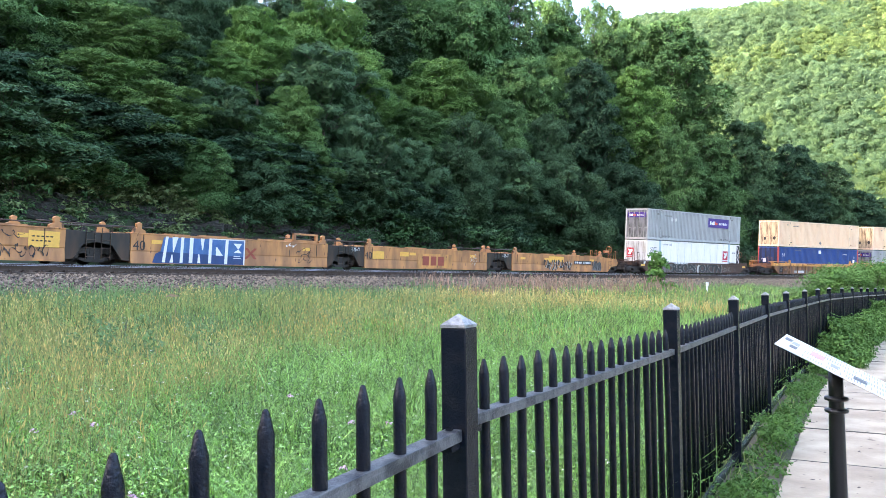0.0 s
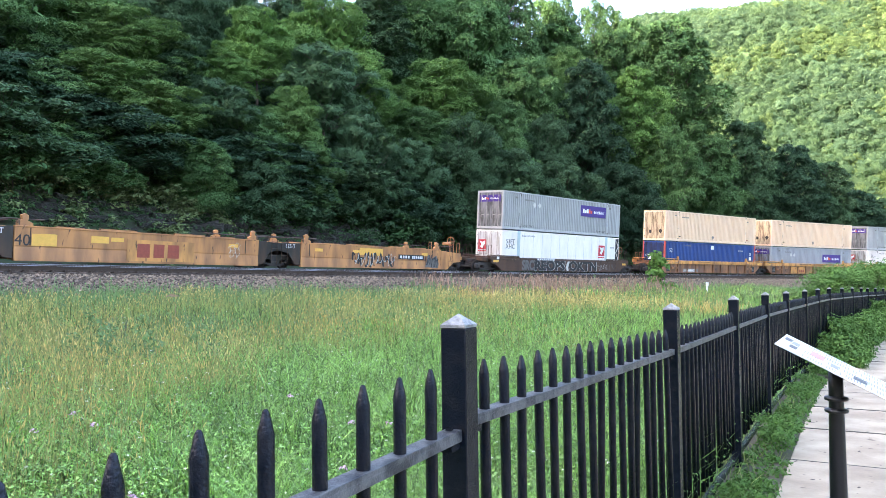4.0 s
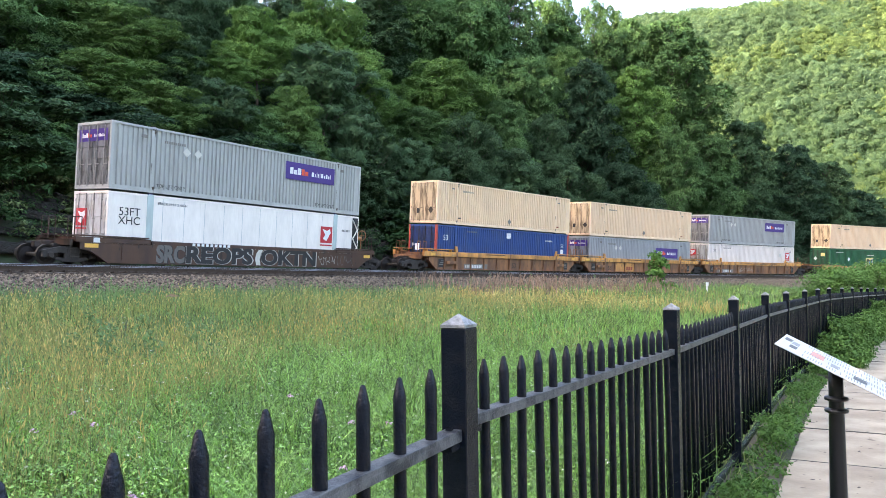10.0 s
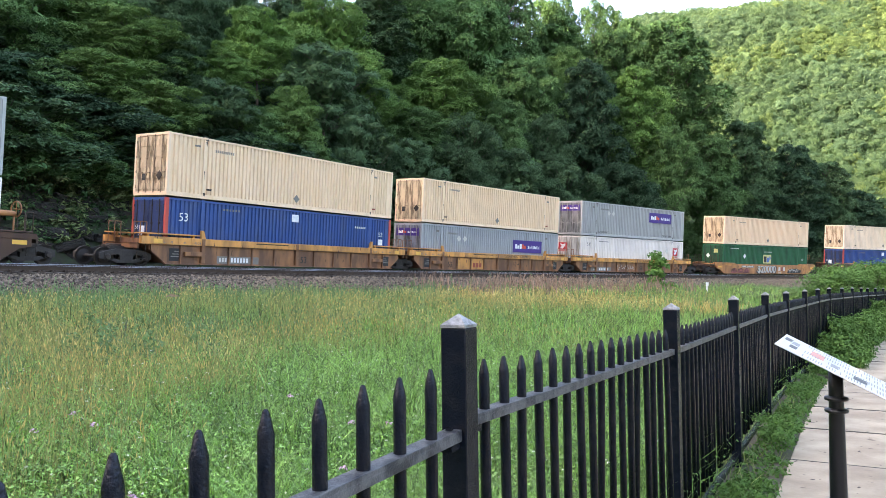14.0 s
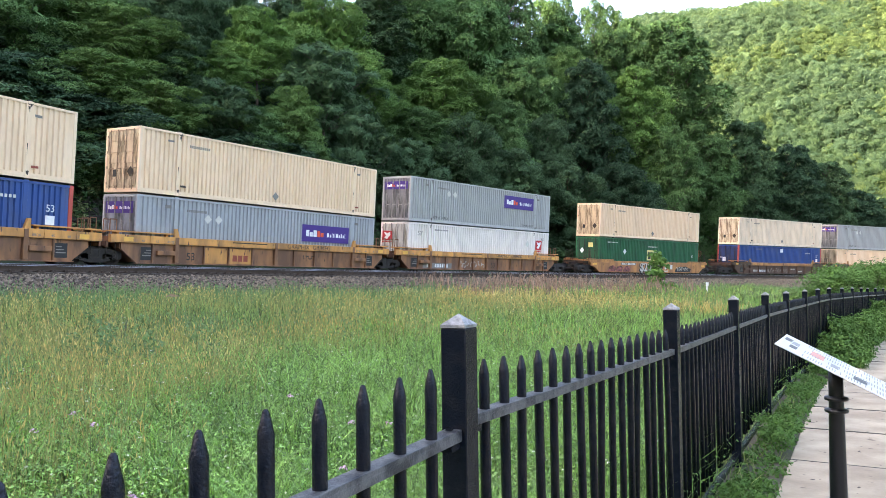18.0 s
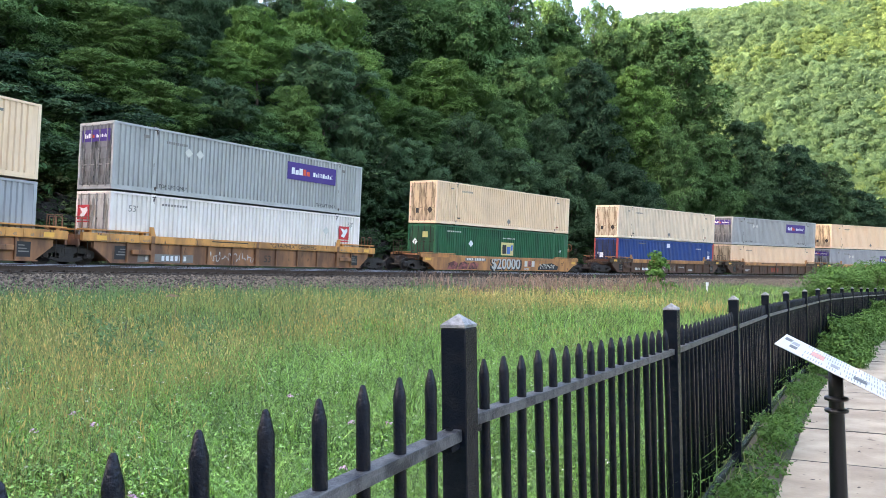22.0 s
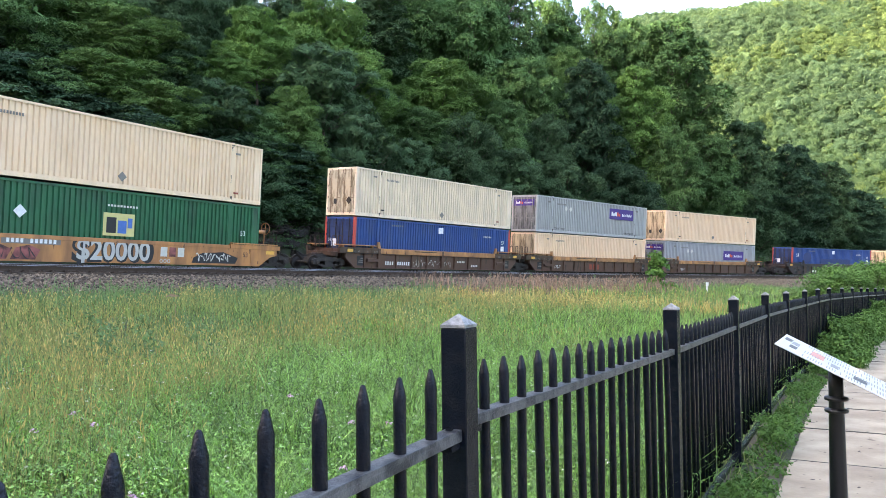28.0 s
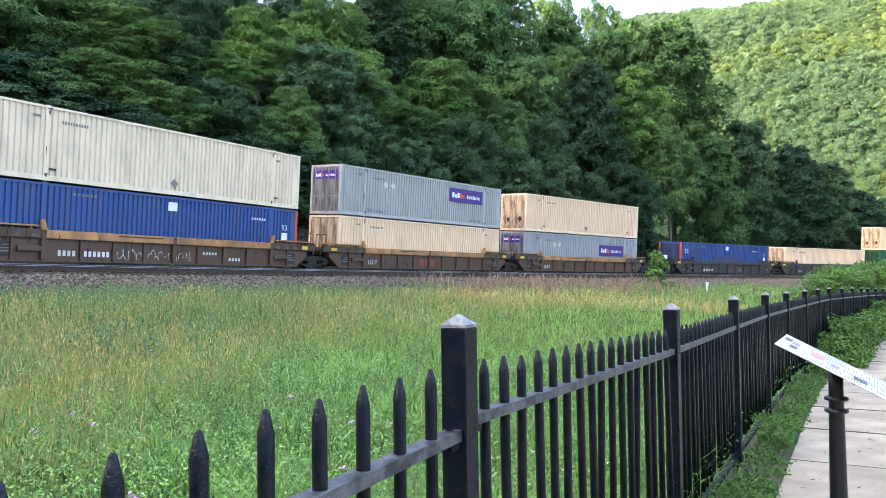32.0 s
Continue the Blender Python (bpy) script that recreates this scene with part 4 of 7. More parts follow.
def smooth_car(side_m, label, group, trucks, dark_ends=False):
    """A single well wagon with plain plated sides and raised end sections."""
    car = tagged(empty("well_car"), label, "rail wagon", group=group)
    key = side_m.name
    for sy in (-1, 1):
        turn = pose(0, 0, 0, 0, 0, 0 if sy < 0 else 180)
        put("side_panel", once((key, "side"), lambda: Shape().prism([(-8.05, 0.15), (8.05, 0.15), (8.8, 0.62), (9.3, 0.72), (9.3, 1.0), (-9.3, 1.0), (-9.3, 0.72), (-8.8, 0.62)], -1.45, -1.34).mesh("side_panel", side_m, bevel=0.01)), car, turn)
        put("top_chord", once((key, "chord"), lambda: Shape().box(-6.0, 6.0, -1.465, -1.33, 1.002, 1.17).mesh("top_chord", side_m, bevel=0.012)), car, turn)
        for sx in (-1, 1):
            flip = turn @ Matrix.Diagonal((sx, 1, 1, 1))
            put("end_chord", once((key, "echord"), lambda: Shape().box(6.05, 9.5, -1.47, -1.3, 1.002, 1.22).box(6.15, 9.3, -1.5, -0.95, 1.24, 1.3).box(7.4, 7.44, -1.48, -1.46, 0.3, 1.0).mesh("end_chord", side_m, bevel=0.008)), car, flip)
            put("reflector", once("reflector2", lambda: Shape().box(8.5, 9.1, -1.456, -1.452, 0.78, 0.95).mesh("reflector", M["bright_yellow"])), car, flip)
    for sx in (-1, 1):
        put("end_wall", once((key, "endwall"), lambda: Shape().prism([(8.0, 0.22), (8.1, 0.22), (8.85, 0.7), (8.85, 1.2), (8.75, 1.2), (8.75, 0.74)], -1.33, 1.33).mesh("end_wall", side_m)), car, pose(0, 0, 0, 0, 0, 0 if sx > 0 else 180))
        end_fittings(car, sx, 9.1, M["end_rust"], True, brake=sx > 0)
    put("well_floor", once((key, "floor"), lambda: Shape().box(-8.0, 8.0, -1.33, 1.33, 0.18, 0.28).mesh("well_floor", side_m)), car)
    for u in trucks:
        bogie(car, u)
    return car


def empty_car(label, truck_u, last=False):
    """A unit of the empty five-part wagon: plated yellow sides with a fold, dark ends over the shared bogie."""
    car = tagged(empty("well_car"), label, "rail wagon", group="empty yellow wagon units")
    y = M["yellow"]
    for sy in (-1, 1):
        turn = pose(0, 0, 0, 0, 0, 0 if sy < 0 else 180)

        def side():
            pr = [(-1.33, 0.17), (-1.47, 0.17), (-1.47, 0.24), (-1.42, 0.7), (-1.44, 0.74), (-1.44, 1.44), (-1.33, 1.44)]
            v = [(u, a, z) for u in (-6.2, 6.2) for a, z in pr]
            n = len(pr)
            return Shape().add(v, [(i, n + i, n + (i + 1) % n, (i + 1) % n) for i in range(n)] + [tuple(range(n)), tuple(range(2 * n - 1, n - 1, -1))]).mesh("side_panel", y)
        put("side_panel", once("empty_side", side), car, turn)
        put("top_chord", once("empty_chord", lambda: Shape().box(-6.2, 6.2, -1.47, -1.3, 1.442, 1.5).mesh("top_chord", y, bevel=0.01)), car, turn)
        for u in (-5.6, 5.3):
            put("seam", once("seam", lambda: Shape().box(-0.02, 0.02, -1.452, -1.441, 0.76, 1.43).mesh("seam", M["rod_dark"])), car, turn @ pose(u, 0, 0))
        for sx in (-1, 1):
            flip = turn @ Matrix.Diagonal((sx, 1, 1, 1))
            if last and sx > 0:
                put("end_section", once("empty_lastend", lambda: Shape().prism([(6.22, 0.17), (7.0, 0.17), (7.7, 0.65), (8.5, 0.72), (8.5, 1.3), (6.22, 1.44)], -1.44, -1.34).mesh("end_section", y, bevel=0.01)), car, flip)
            else:
                put("end_section", once("empty_end", lambda: Shape().prism([(6.22, 0.25), (6.6, 0.3), (7.05, 0.9), (7.75, 1.02), (7.75, 1.4), (6.22, 1.46)], -1.4, -1.25).mesh("end_section", M["sooty"], bevel=0.01)), car, flip)
            put("step_ladder", once("end_ladder", lambda: Shape().path([(-0.2, 0, 0.3), (-0.2, 0, 1.6)], 0.018).path([(0.2, 0, 0.3), (0.2, 0, 1.6)], 0.018).path([(-0.2, 0, 0.4), (0.2, 0, 0.4)], 0.016).path([(-0.2, 0, 0.75), (0.2, 0, 0.75)], 0.016).path([(-0.2, 0, 1.1), (0.2, 0, 1.1)], 0.016).path([(-0.2, 0, 1.45), (0.2, 0, 1.45)], 0.016).mesh("step_ladder", M["end_rust"])), car, flip @ pose(7.35, -1.43, 0))
            put("hook_bracket", once("hook", lambda: Shape().prism([(-0.3, 0), (0.3, 0), (0.3, 0.2), (0.12, 0.24), (0.16, 0.42), (0.0, 0.48), (-0.12, 0.4), (-0.1, 0.2), (-0.3, 0.12)], -0.07, 0.07).mesh("hook_bracket", y, bevel=0.01)), car, flip @ pose(5.8, -1.36, 1.48))
            put("hose_pipe", once("pipe", lambda: Shape().path([(5.0, -1.3, 1.75), (7.8, -1.3, 1.72)], 0.03).path([(7.0, -1.3, 1.72), (7.0, -1.3, 1.4)], 0.02).mesh("hose_pipe", M["end_rust"])), car, flip)
            put("guide_plate", once("gplate", lambda: Shape().box(1.0, 2.7, -1.45, -1.36, 1.5, 1.56).box(3.4, 4.6, -1.45, -1.36, 1.5, 1.54).mesh("guide_plate", y)), car, flip)
        for u in (-4.9, -1.9, 4.5):
            put("reflector", once("reflector3", lambda: Shape().box(-0.3, 0.3, -1.448, -1.4415, 1.05, 1.22).mesh("reflector", M["bright_yellow"])), car, turn @ pose(u, 0, 0))
    put("well_floor", once("empty_floor", lambda: Shape().box(-6.2, 6.2, -1.33, 1.33, 0.2, 0.3).mesh("well_floor", y)), car)
    for sx in (-1, 1):
        put("end_deck", once("empty_deck", lambda: Shape().box(6.1, 7.75, -1.3, 1.3, 1.05, 1.2).box(6.1, 6.2, -1.33, 1.33, 0.2, 1.44).mesh("end_deck", M["sooty"])), car, pose(0, 0, 0, 0, 0, 0 if sx > 0 else 180))
    bogie(car, truck_u)
    if last:
        end_fittings(car, 1, 8.2, y, True, brake=True)
    return car


TRAIN = []


def consist(s0, car, *boxes):
    TRAIN.append((car, s0, 0.0))
    for b, z in boxes:
        TRAIN.append((b, s0, z))


def bars(parent, u0, u1, z, h, n, material, y):
    """Writing that is not spelt out: a row of plain bars."""
    w = (u1 - u0) / n
    for i in range(n):
        plate("number_bar", parent, u0 + w * (i + 0.5), z, w * 0.62, h, material, y=y, t=0.003)


def scribble(parent, u0, z0, w, h, seed, material, y, n=11, r=0.022):
    """A line of spray paint: a thin looping stroke."""
    g_ = np.random.default_rng(seed)
    f1, f2, a1, a2 = g_.uniform(1.2, 2.6), g_.uniform(2.4, 4.2), g_.uniform(0, 6.3), g_.uniform(0, 6.3)
    p = []
    for i in range(n * 5):
        t = i / (n * 5 - 1)
        p.append(Vector((u0 + w * (t * 0.9 + 0.09 * math.sin(f2 * 6.28 * t + a1)), 0, z0 + h * (0.5 + 0.3 * math.sin(f1 * 6.28 * t + a2) + 0.2 * math.sin(f2 * 6.28 * t)))))
    v = []
    for i, c in enumerate(p):
        d = p[min(i + 1, len(p) - 1)] - p[max(i - 1, 0)]
        q = Vector((-d.z, 0, d.x)).normalized() * r * (0.6 + 0.4 * math.sin(i * 0.7))
        v += [c - q + Vector((0, -0.00002 * i, 0)), c + q + Vector((0, -0.00002 * i, 0))]
    sh = Shape().add(v, [(2 * i, 2 * i + 2, 2 * i + 3, 2 * i + 1) for i in range(len(p) - 1)])
    return part("graffiti", sh, material, parent, m=pose(0, y, 0))


# empty units
lab = "empty yellow plated well wagon unit with black ends"
unit = empty_car(lab, 7.8)
scribble(unit, 0.5, 0.5, 2.2, 0.7, 2, M["black_mark"], -1.4505)
plate("reflector", unit, 5.3, 1.02, 1.3, 0.62, M["bright_yellow"], y=-1.4445)
bars(unit, 4.75, 5.7, 1.12, 0.05, 5, M["rod_dark"], -1.451)
bars(unit, 4.75, 5.6, 0.95, 0.05, 5, M["rod_dark"], -1.451)
for k in range(4):
    scribble(unit, 2.9 + 0.62 * k, 0.3, 0.8, 0.5, 10 + k, M["black_mark"], -1.474 - 0.001 * k, n=10, r=0.026)
scribble(unit, 3.6, 1.0, 0.9, 0.3, 15, M["black_mark"], -1.4505)
consist(-13.4, unit)
unit = empty_car("empty yellow well wagon unit with blue and white graffiti", 7.8)
y_ = -1.475
M["navy_mark"] = mat("dark_blue_graffiti", (0.016, 0.05, 0.15), 0.55, var=0.3, scale=2)
mural = part("graffiti", Shape().prism([(-4.85, 0.3), (-4.6, 1.36), (0.1, 1.44), (0.12, 0.2), (-4.7, 0.2)], -0.004, 0), M["blue_mark"], unit, "blue and white block-letter graffiti", m=pose(0, y_, 0))
part("shadow_band", Shape().prism([(-5.15, 0.22), (-5.0, 0.62), (-4.78, 0.72), (0.11, 0.6), (0.12, 0.21), (-4.9, 0.2)], -0.003, 0), M["navy_mark"], mural, m=pose(0, -0.003, 0))
# the white gaps between the letters: foot from, to, top from, to, lower and upper end
for a, b, c, d, z0, z1 in ((-4.66, -4.5, -4.5, -4.36, 0.24, 1.4), (-4.1, -4.06, -4.16, -3.84, 0.72, 1.4), (-4.26, -4.06, -4.16, -4.12, 0.24, 0.6), (-3.72, -3.56, -3.68, -3.52, 0.24, 1.4), (-3.22, -3.02, -3.2, -3.0, 0.24, 1.4), (-2.74, -2.56, -2.7, -2.64, 0.24, 0.66), (-2.5, -2.44, -2.6, -2.38, 0.86, 1.4),
                           (-2.12, -1.95, -2.1, -1.92, 0.24, 1.42), (-1.68, -1.25, -1.7, -1.62, 0.62, 1.02), (-1.16, -0.98, -1.12, -0.94, 0.22, 1.42), (-0.34, -0.3, -0.64, -0.1, 0.98, 1.24), (-0.6, -0.1, -0.34, -0.3, 0.78, 0.96), (0.03, 0.11, 0.03, 0.1, 0.2, 1.43), (-2.1, 0.1, -2.1, 0.1, 1.385, 1.43), (-0.62, -0.1, -0.6, -0.12, 0.5, 0.53), (-0.6, -0.2, -0.58, -0.2, 0.6, 0.63)):
    part("white_gap", Shape().prism([(a, z0), (b, z0), (d, z1), (c, z1)], -0.003, 0), M["white_mark"], mural, m=pose(0, -0.0075, 0))
letters(unit, "40", -5.8, 0.93, 0.62, M["black_mark"], y=-1.446)
part("logo_shape", Shape().prism([(0.1, 0.5), (0.28, 0.5), (0.95, 1.05), (0.75, 1.05)], -0.004, 0).prism([(0.75, 0.5), (0.95, 0.5), (0.3, 1.05), (0.12, 1.05)], -0.009, -0.005), M["red_mark"], unit, m=pose(0, -1.449, 0))
for k in range(3):
    scribble(unit, 3.8, 0.35 + 0.25 * k, 1.25, 0.4, 20 + k, M["black_mark"], -1.473 - 0.001 * k)
scribble(unit, 2.9, 1.2, 0.8, 0.2, 30, M["white_mark"], -1.447, r=0.03)
put("end_box", Shape().box(3.5, 5.4, -1.42, -1.3, 1.5, 1.62).box(3.5, 5.4, -1.42, -1.3, 1.88, 1.98).box(3.5, 3.7, -1.42, -1.3, 1.5, 1.98).box(5.2, 5.4, -1.42, -1.3, 1.5, 1.98).mesh("end_box", M["yellow"], bevel=0.01), unit)
consist(2.2, unit)
unit = empty_car(lab, 7.8)
letters(unit, "40", -5.9, 0.93, 0.62, M["black_mark"], y=-1.446)
letters(unit, "125-T", -6.95, 1.26, 0.3, M["white_mark"], y=-1.41)
part("logo_panel", Shape().box(-1.45, 2.1, -0.004, 0, 0.26, 1.18), M["chord_yellow"], unit, m=pose(0, -1.472, 0))
for a, b in ((-0.95, -0.25), (-0.12, 0.5), (0.62, 1.3)):
    part("logo_shape", Shape().box(a, b - 0.06, -0.004, 0, 0.42, 1.02), M["red_mark"], unit, m=pose(0, -1.478, 0))
plate("reflector", unit, -5.05, 0.98, 1.0, 0.45, M["bright_yellow"], y=-1.4445)
plate("reflector", unit, -2.7, 1.1, 0.8, 0.28, M["bright_yellow"], y=-1.4445)
for k in range(3):
    scribble(unit, 4.2, 0.5 + 0.22 * k, 0.8, 0.35, 40 + k, M["placard"], -1.474 - 0.001 * k, r=0.011)
consist(17.9, unit)
unit = empty_car("yellow end unit of the empty well wagon with hand-brake wheel", 7.75, last=True)
letters(unit, "125-T", -6.95, 1.26, 0.3, M["white_mark"], y=-1.41)
plate("number_panel", unit, 3.15, 0.92, 2.55, 0.3, M["black_mark"], y=-1.446)
bars(unit, 2.0, 3.0, 0.92, 0.17, 4, M["white_mark"], -1.453)
bars(unit, 3.2, 4.3, 0.92, 0.17, 6, M["white_mark"], -1.453)
plate("reflector", unit, -0.6, 1.15, 2.0, 0.42, M["bright_yellow"], y=-1.4445)
for k in range(4):
    scribble(unit, -2.2 + 0.95 * k, 0.25, 0.95, 0.85, 50 + k, M["black_mark"], -1.474 - 0.001 * k, n=9, r=0.085)
    scribble(unit, -2.1 + 0.95 * k, 0.3, 0.95, 0.8, 54 + k, M["placard"], -1.479 - 0.001 * k, n=9, r=0.02)
part("graffiti", Shape().prism([(4.55, 0.3), (5.9, 0.25), (6.0, 0.55), (5.7, 1.1), (5.2, 0.85), (4.8, 1.15), (4.7, 0.7)], -0.003, 0), M["silver_dim"], unit, "dull silver sprayed letters with black outline", m=pose(0, -1.473, 0))
for k in range(4):
    scribble(unit, 4.5 + 0.32 * k, 0.3, 0.5, 0.8, 60 + k, M["black_mark"], -1.477 - 0.001 * k, r=0.035)
consist(33.5, unit)

# loaded wagons
LOW, HIGH = 0.315, 3.3


def purple_container(kind, label, group, sign_z=1.55):
    c = container(kind, label, group)
    purple_sign(c, 1.98, 5.76, sign_z, sign_z + 0.93)
    purple_sign(c, -1.05, 1.05, 2.05, 2.57, end=True)
    if sign_z > 1.5:
        letters(c, "TOP LIFT ONLY", -5.05, 0.34, 0.22, M["black_mark"], y=-HW - 0.004)
        letters(c, "TOP LIFT ONLY", 5.05, 0.34, 0.22, M["black_mark"], y=-HW - 0.004)
    return c


def blue_container(group, label, numbered=True):
    c = container("blue", label, group, red_posts=True)
    if numbered:
        letters(c, "53", -7.1, 2.02, 0.55, M["white_mark"])
    letters(c, "53", 7.1, 1.9, 0.4, M["white_mark"])
    plate("data_plate", c, -0.08, 2.45, 0.5, 0.4, M["sign_white"])
    plate("data_plate", c, 7.1, 1.45, 0.4, 0.36, M["sign_white"])
    bars(c, 4.7, 5.7, 2.25, 0.12, 6, M["placard"], -HW - 0.004)
    bars(c, -4.9, -3.8, 2.55, 0.1, 6, M["placard_dark"], -HW - 0.004)
    plate_me = once(("enddoorplate", 2), lambda: Shape().box(-0.2, 0.2, -0.004, 0.004, -0.22, 0.22).mesh("data_plate", M["sign_white"]))
    put("data_plate", plate_me, c, pose(-HL - 0.04, 0.4, 1.35, 0, 0, -90))
    letters(c, "53", 0.75, 1.5, 0.26, M["white_mark"], y=-HL - 0.075, end=True)
    return c


TOPS_G, LOWS_G = "upper containers", "containers in the wells"
# maroon wagon
car = smooth_car(M["maroon"], "maroon well wagon with black and silver graffiti", "single well wagons", [-9.4, 9.4])
for k, (u, w, tx, mt) in enumerate(((-5.0, 1.6, "SRC", "silver_dim"), (-2.2, 4.4, "REOPS", "black_mark"), (2.4, 3.6, "OKTN", "black_mark"))):
    letters(car, tx, u, 0.575, 1.04, M[mt], y=-1.459, width=w / (len(tx) * 0.66), name="graffiti", bold=0.05)
    letters(car, tx, u + 0.03, 0.575, 1.05, M["grey_mark"] if mt == "black_mark" else M["black_mark"], y=-1.455, width=w / (len(tx) * 0.66), name="graffiti", bold=0.066)
for k in range(4):
    scribble(car, 4.6 + 0.75 * k, 0.3, 0.8, 0.55, 70 + k, M["grey_mark"] if k < 2 else M["silver_dim"], -1.454, n=9, r=0.018)
part("graffiti", Shape().prism([(0.36, 0.2), (0.08, 0.2), (-0.02, 0.5), (0.06, 0.82), (0.2, 0.985), (0.5, 0.985), (0.36, 0.8), (0.28, 0.5)], -0.003, 0), M["placard"], car, "cream spray-painted arc", pose(0.02, -1.4505, 0))
bars(car, -3.9, -1.6, 1.09, 0.13, 9, M["white_mark"], -1.467)
plate("data_plate", car, -8.6, 1.1, 0.28, 0.2, M["white_mark"], y=-1.472)
low = container("reefer", "smooth white refrigerated container with pale green lift posts", LOWS_G, smooth_side=True, posts=True)
letters(low, "53FT", -7.05, 2.05, 0.5, M["black_mark"])
letters(low, "XHC", -7.05, 1.67, 0.5, M["black_mark"])
red_logo(low, 4.85, 5.8, 1.0, 2.15)
red_logo(low, 0.2, 1.0, 1.2, 2.15, end=True)
bars(low, 6.6, 7.3, 2.0, 0.12, 6, M["placard_dark"], -HW - 0.004)
letters(low, "STACK LIMIT 2 HIGH", -4.9, 2.54, 0.17, M["black_mark"])
for k in range(11):
    if abs(-5.4 + k * 1.15) < 5.7:
        plate("seam", low, -5.4 + k * 1.15, 1.5, 0.018, 2.5, M["seam_grey"], y=-HW + 0.012)
part("recess_panel", Shape().box(7.52, 8.0, 0.0, 0.01, 0.2, 2.8), M["black_mark"], low, m=pose(0, -HW - 0.012, 0))
for z in (0.5, 1.55):
    part("brace", Shape().path([(7.55, 0, z), (7.95, 0, z + 0.55), (7.55, 0, z + 1.1)], 0.035), CONT["white"], low, m=pose(0, -HW - 0.03, 0))
consist(55.09, car, (low, LOW), (purple_container("grey", "grey corrugated container with purple sign, stacked on white one", TOPS_G), HIGH))

# first three-part wagon
grp = "units of the yellow three-part wagon"
side, chord = M["yellow_worn"], M["chord_yellow"]
car = ribbed_car(side, chord, "yellow-brown ribbed well wagon unit carrying cream over blue", grp, [-9.75])
letters(car, "53", 0.55, 0.52, 0.5, M["black_mark"], y=-1.42)
plate("number_panel", car, -3.9, 0.42, 2.6, 0.36, M["placard_dark"], y=-1.412)
bars(car, -5.1, -4.6, 0.42, 0.2, 3, M["placard"], -1.42)
bars(car, -4.4, -3.25, 0.42, 0.22, 6, M["white_mark"], -1.42)
consist(78.86, car, (blue_container(LOWS_G, "dark blue corrugated container with red corner posts in a well"), LOW), (container("cream", "cream corrugated container with stained doors on a blue one", TOPS_G), HIGH))
car = ribbed_car(side, chord, "yellow-brown ribbed well wagon unit carrying cream over blue-grey", grp, [-9.75])
letters(car, "53", -5.25, 0.52, 0.5, M["black_mark"], y=-1.42)
plate("logo_panel", car, -2.34, 0.6, 1.42, 0.74, M["chord_yellow"], y=-1.412)
plate("logo_panel", car, -3.8, 0.6, 1.3, 0.74, M["chord_yellow"], y=-1.412)
for a in (-2.8, -2.46, -2.12):
    part("logo_shape", Shape().box(a, a + 0.27, -0.003, 0, 0.36, 0.66), M["red_mark"], car, m=pose(0, -1.42, 0))
letters(car, '"GRAPHIX" GRIMEG', 2.3, 1.225, 0.32, M["black_mark"], y=-1.534, width=1.22, name="graffiti")
scribble(car, 2.0, 0.6, 0.9, 0.25, 95, M["black_mark"], -1.414, n=6, r=0.03)
consist(98.2, car, (purple_container("bluegrey", "blue-grey corrugated container with low purple sign in a well", LOWS_G, 1.25), LOW), (container("cream", "cream corrugated container with rusty posts on a blue-grey one", TOPS_G), HIGH))
car = ribbed_car(side, chord, "yellow-brown ribbed well wagon unit carrying grey over white", grp, [-9.75, 9.75])
letters(car, "53", 0.75, 0.52, 0.5, M["black_mark"], y=-1.42)
plate("number_panel", car, -5.3, 0.42, 2.9, 0.36, M["placard_dark"], y=-1.412)
bars(car, -6.4, -5.9, 0.42, 0.2, 3, M["placard"], -1.42)
bars(car, -5.6, -4.2, 0.42, 0.22, 6, M["white_mark"], -1.42)
for k in range(4):
    scribble(car, -2.9 + 0.75 * k, 0.3, 0.7, 0.5, 100 + k, M["grey_mark"], -1.414, n=8, r=0.024)
letters(car, '"GRAPHIX" GRIMEG', 2.5, 1.225, 0.32, M["black_mark"], y=-1.534, width=1.22, name="graffiti")
low = container("white", "white corrugated container with red logo in a well", LOWS_G)
letters(low, "53'", -7.0, 2.2, 0.4, M["placard_dark"])
letters(low, "53'", 7.2, 2.35, 0.4, M["placard_dark"])
diamond(low, 5.16, 1.92, 0.25, M["placard"])
red_logo(low, 6.25, 7.1, 1.3, 2.25)
red_logo(low, 0.2, 1.1, 1.5, 2.3, end=True)
bars(low, -5.6, -4.2, 2.5, 0.1, 9, M["placard_dark"], -HW - 0.004)
consist(117.77, car, (low, LOW), (purple_container("grey", "grey corrugated container with purple sign on a white one", TOPS_G), HIGH))

# yellow single wagon with the green container
car = smooth_car(M["yellow"], "yellow well wagon covered in silver and black graffiti", "single well wagons", [-9.4, 9.4])
for dx, mt, sc_ in ((0.05, "black_mark", 1.1), (0.0, "grey_mark", 1.0)):
    letters(car, "$20000", -0.35, 0.62 if dx else 0.64, 1.15 * sc_, M[mt], y=-1.4555 - (0.0 if dx else 0.006), width=1.0, name="graffiti", bold=0.06 if dx else 0.025)
for k in range(3):
    part("graffiti", Shape().add(*ring(0.07, 0.02, (0, 0, 0))), M["grey_mark"], car, m=pose(2.0 + k * 0.2, -1.457, 0.3, 0, 0, 90))
plate("number_panel", car, -3.9, 0.93, 2.3, 0.24, M["placard_dark"], y=-1.453)
bars(car, -4.9, -4.2, 0.93, 0.16, 4, M["white_mark"], -1.459)
bars(car, -4.0, -2.9, 0.93, 0.16, 6, M["white_mark"], -1.459)
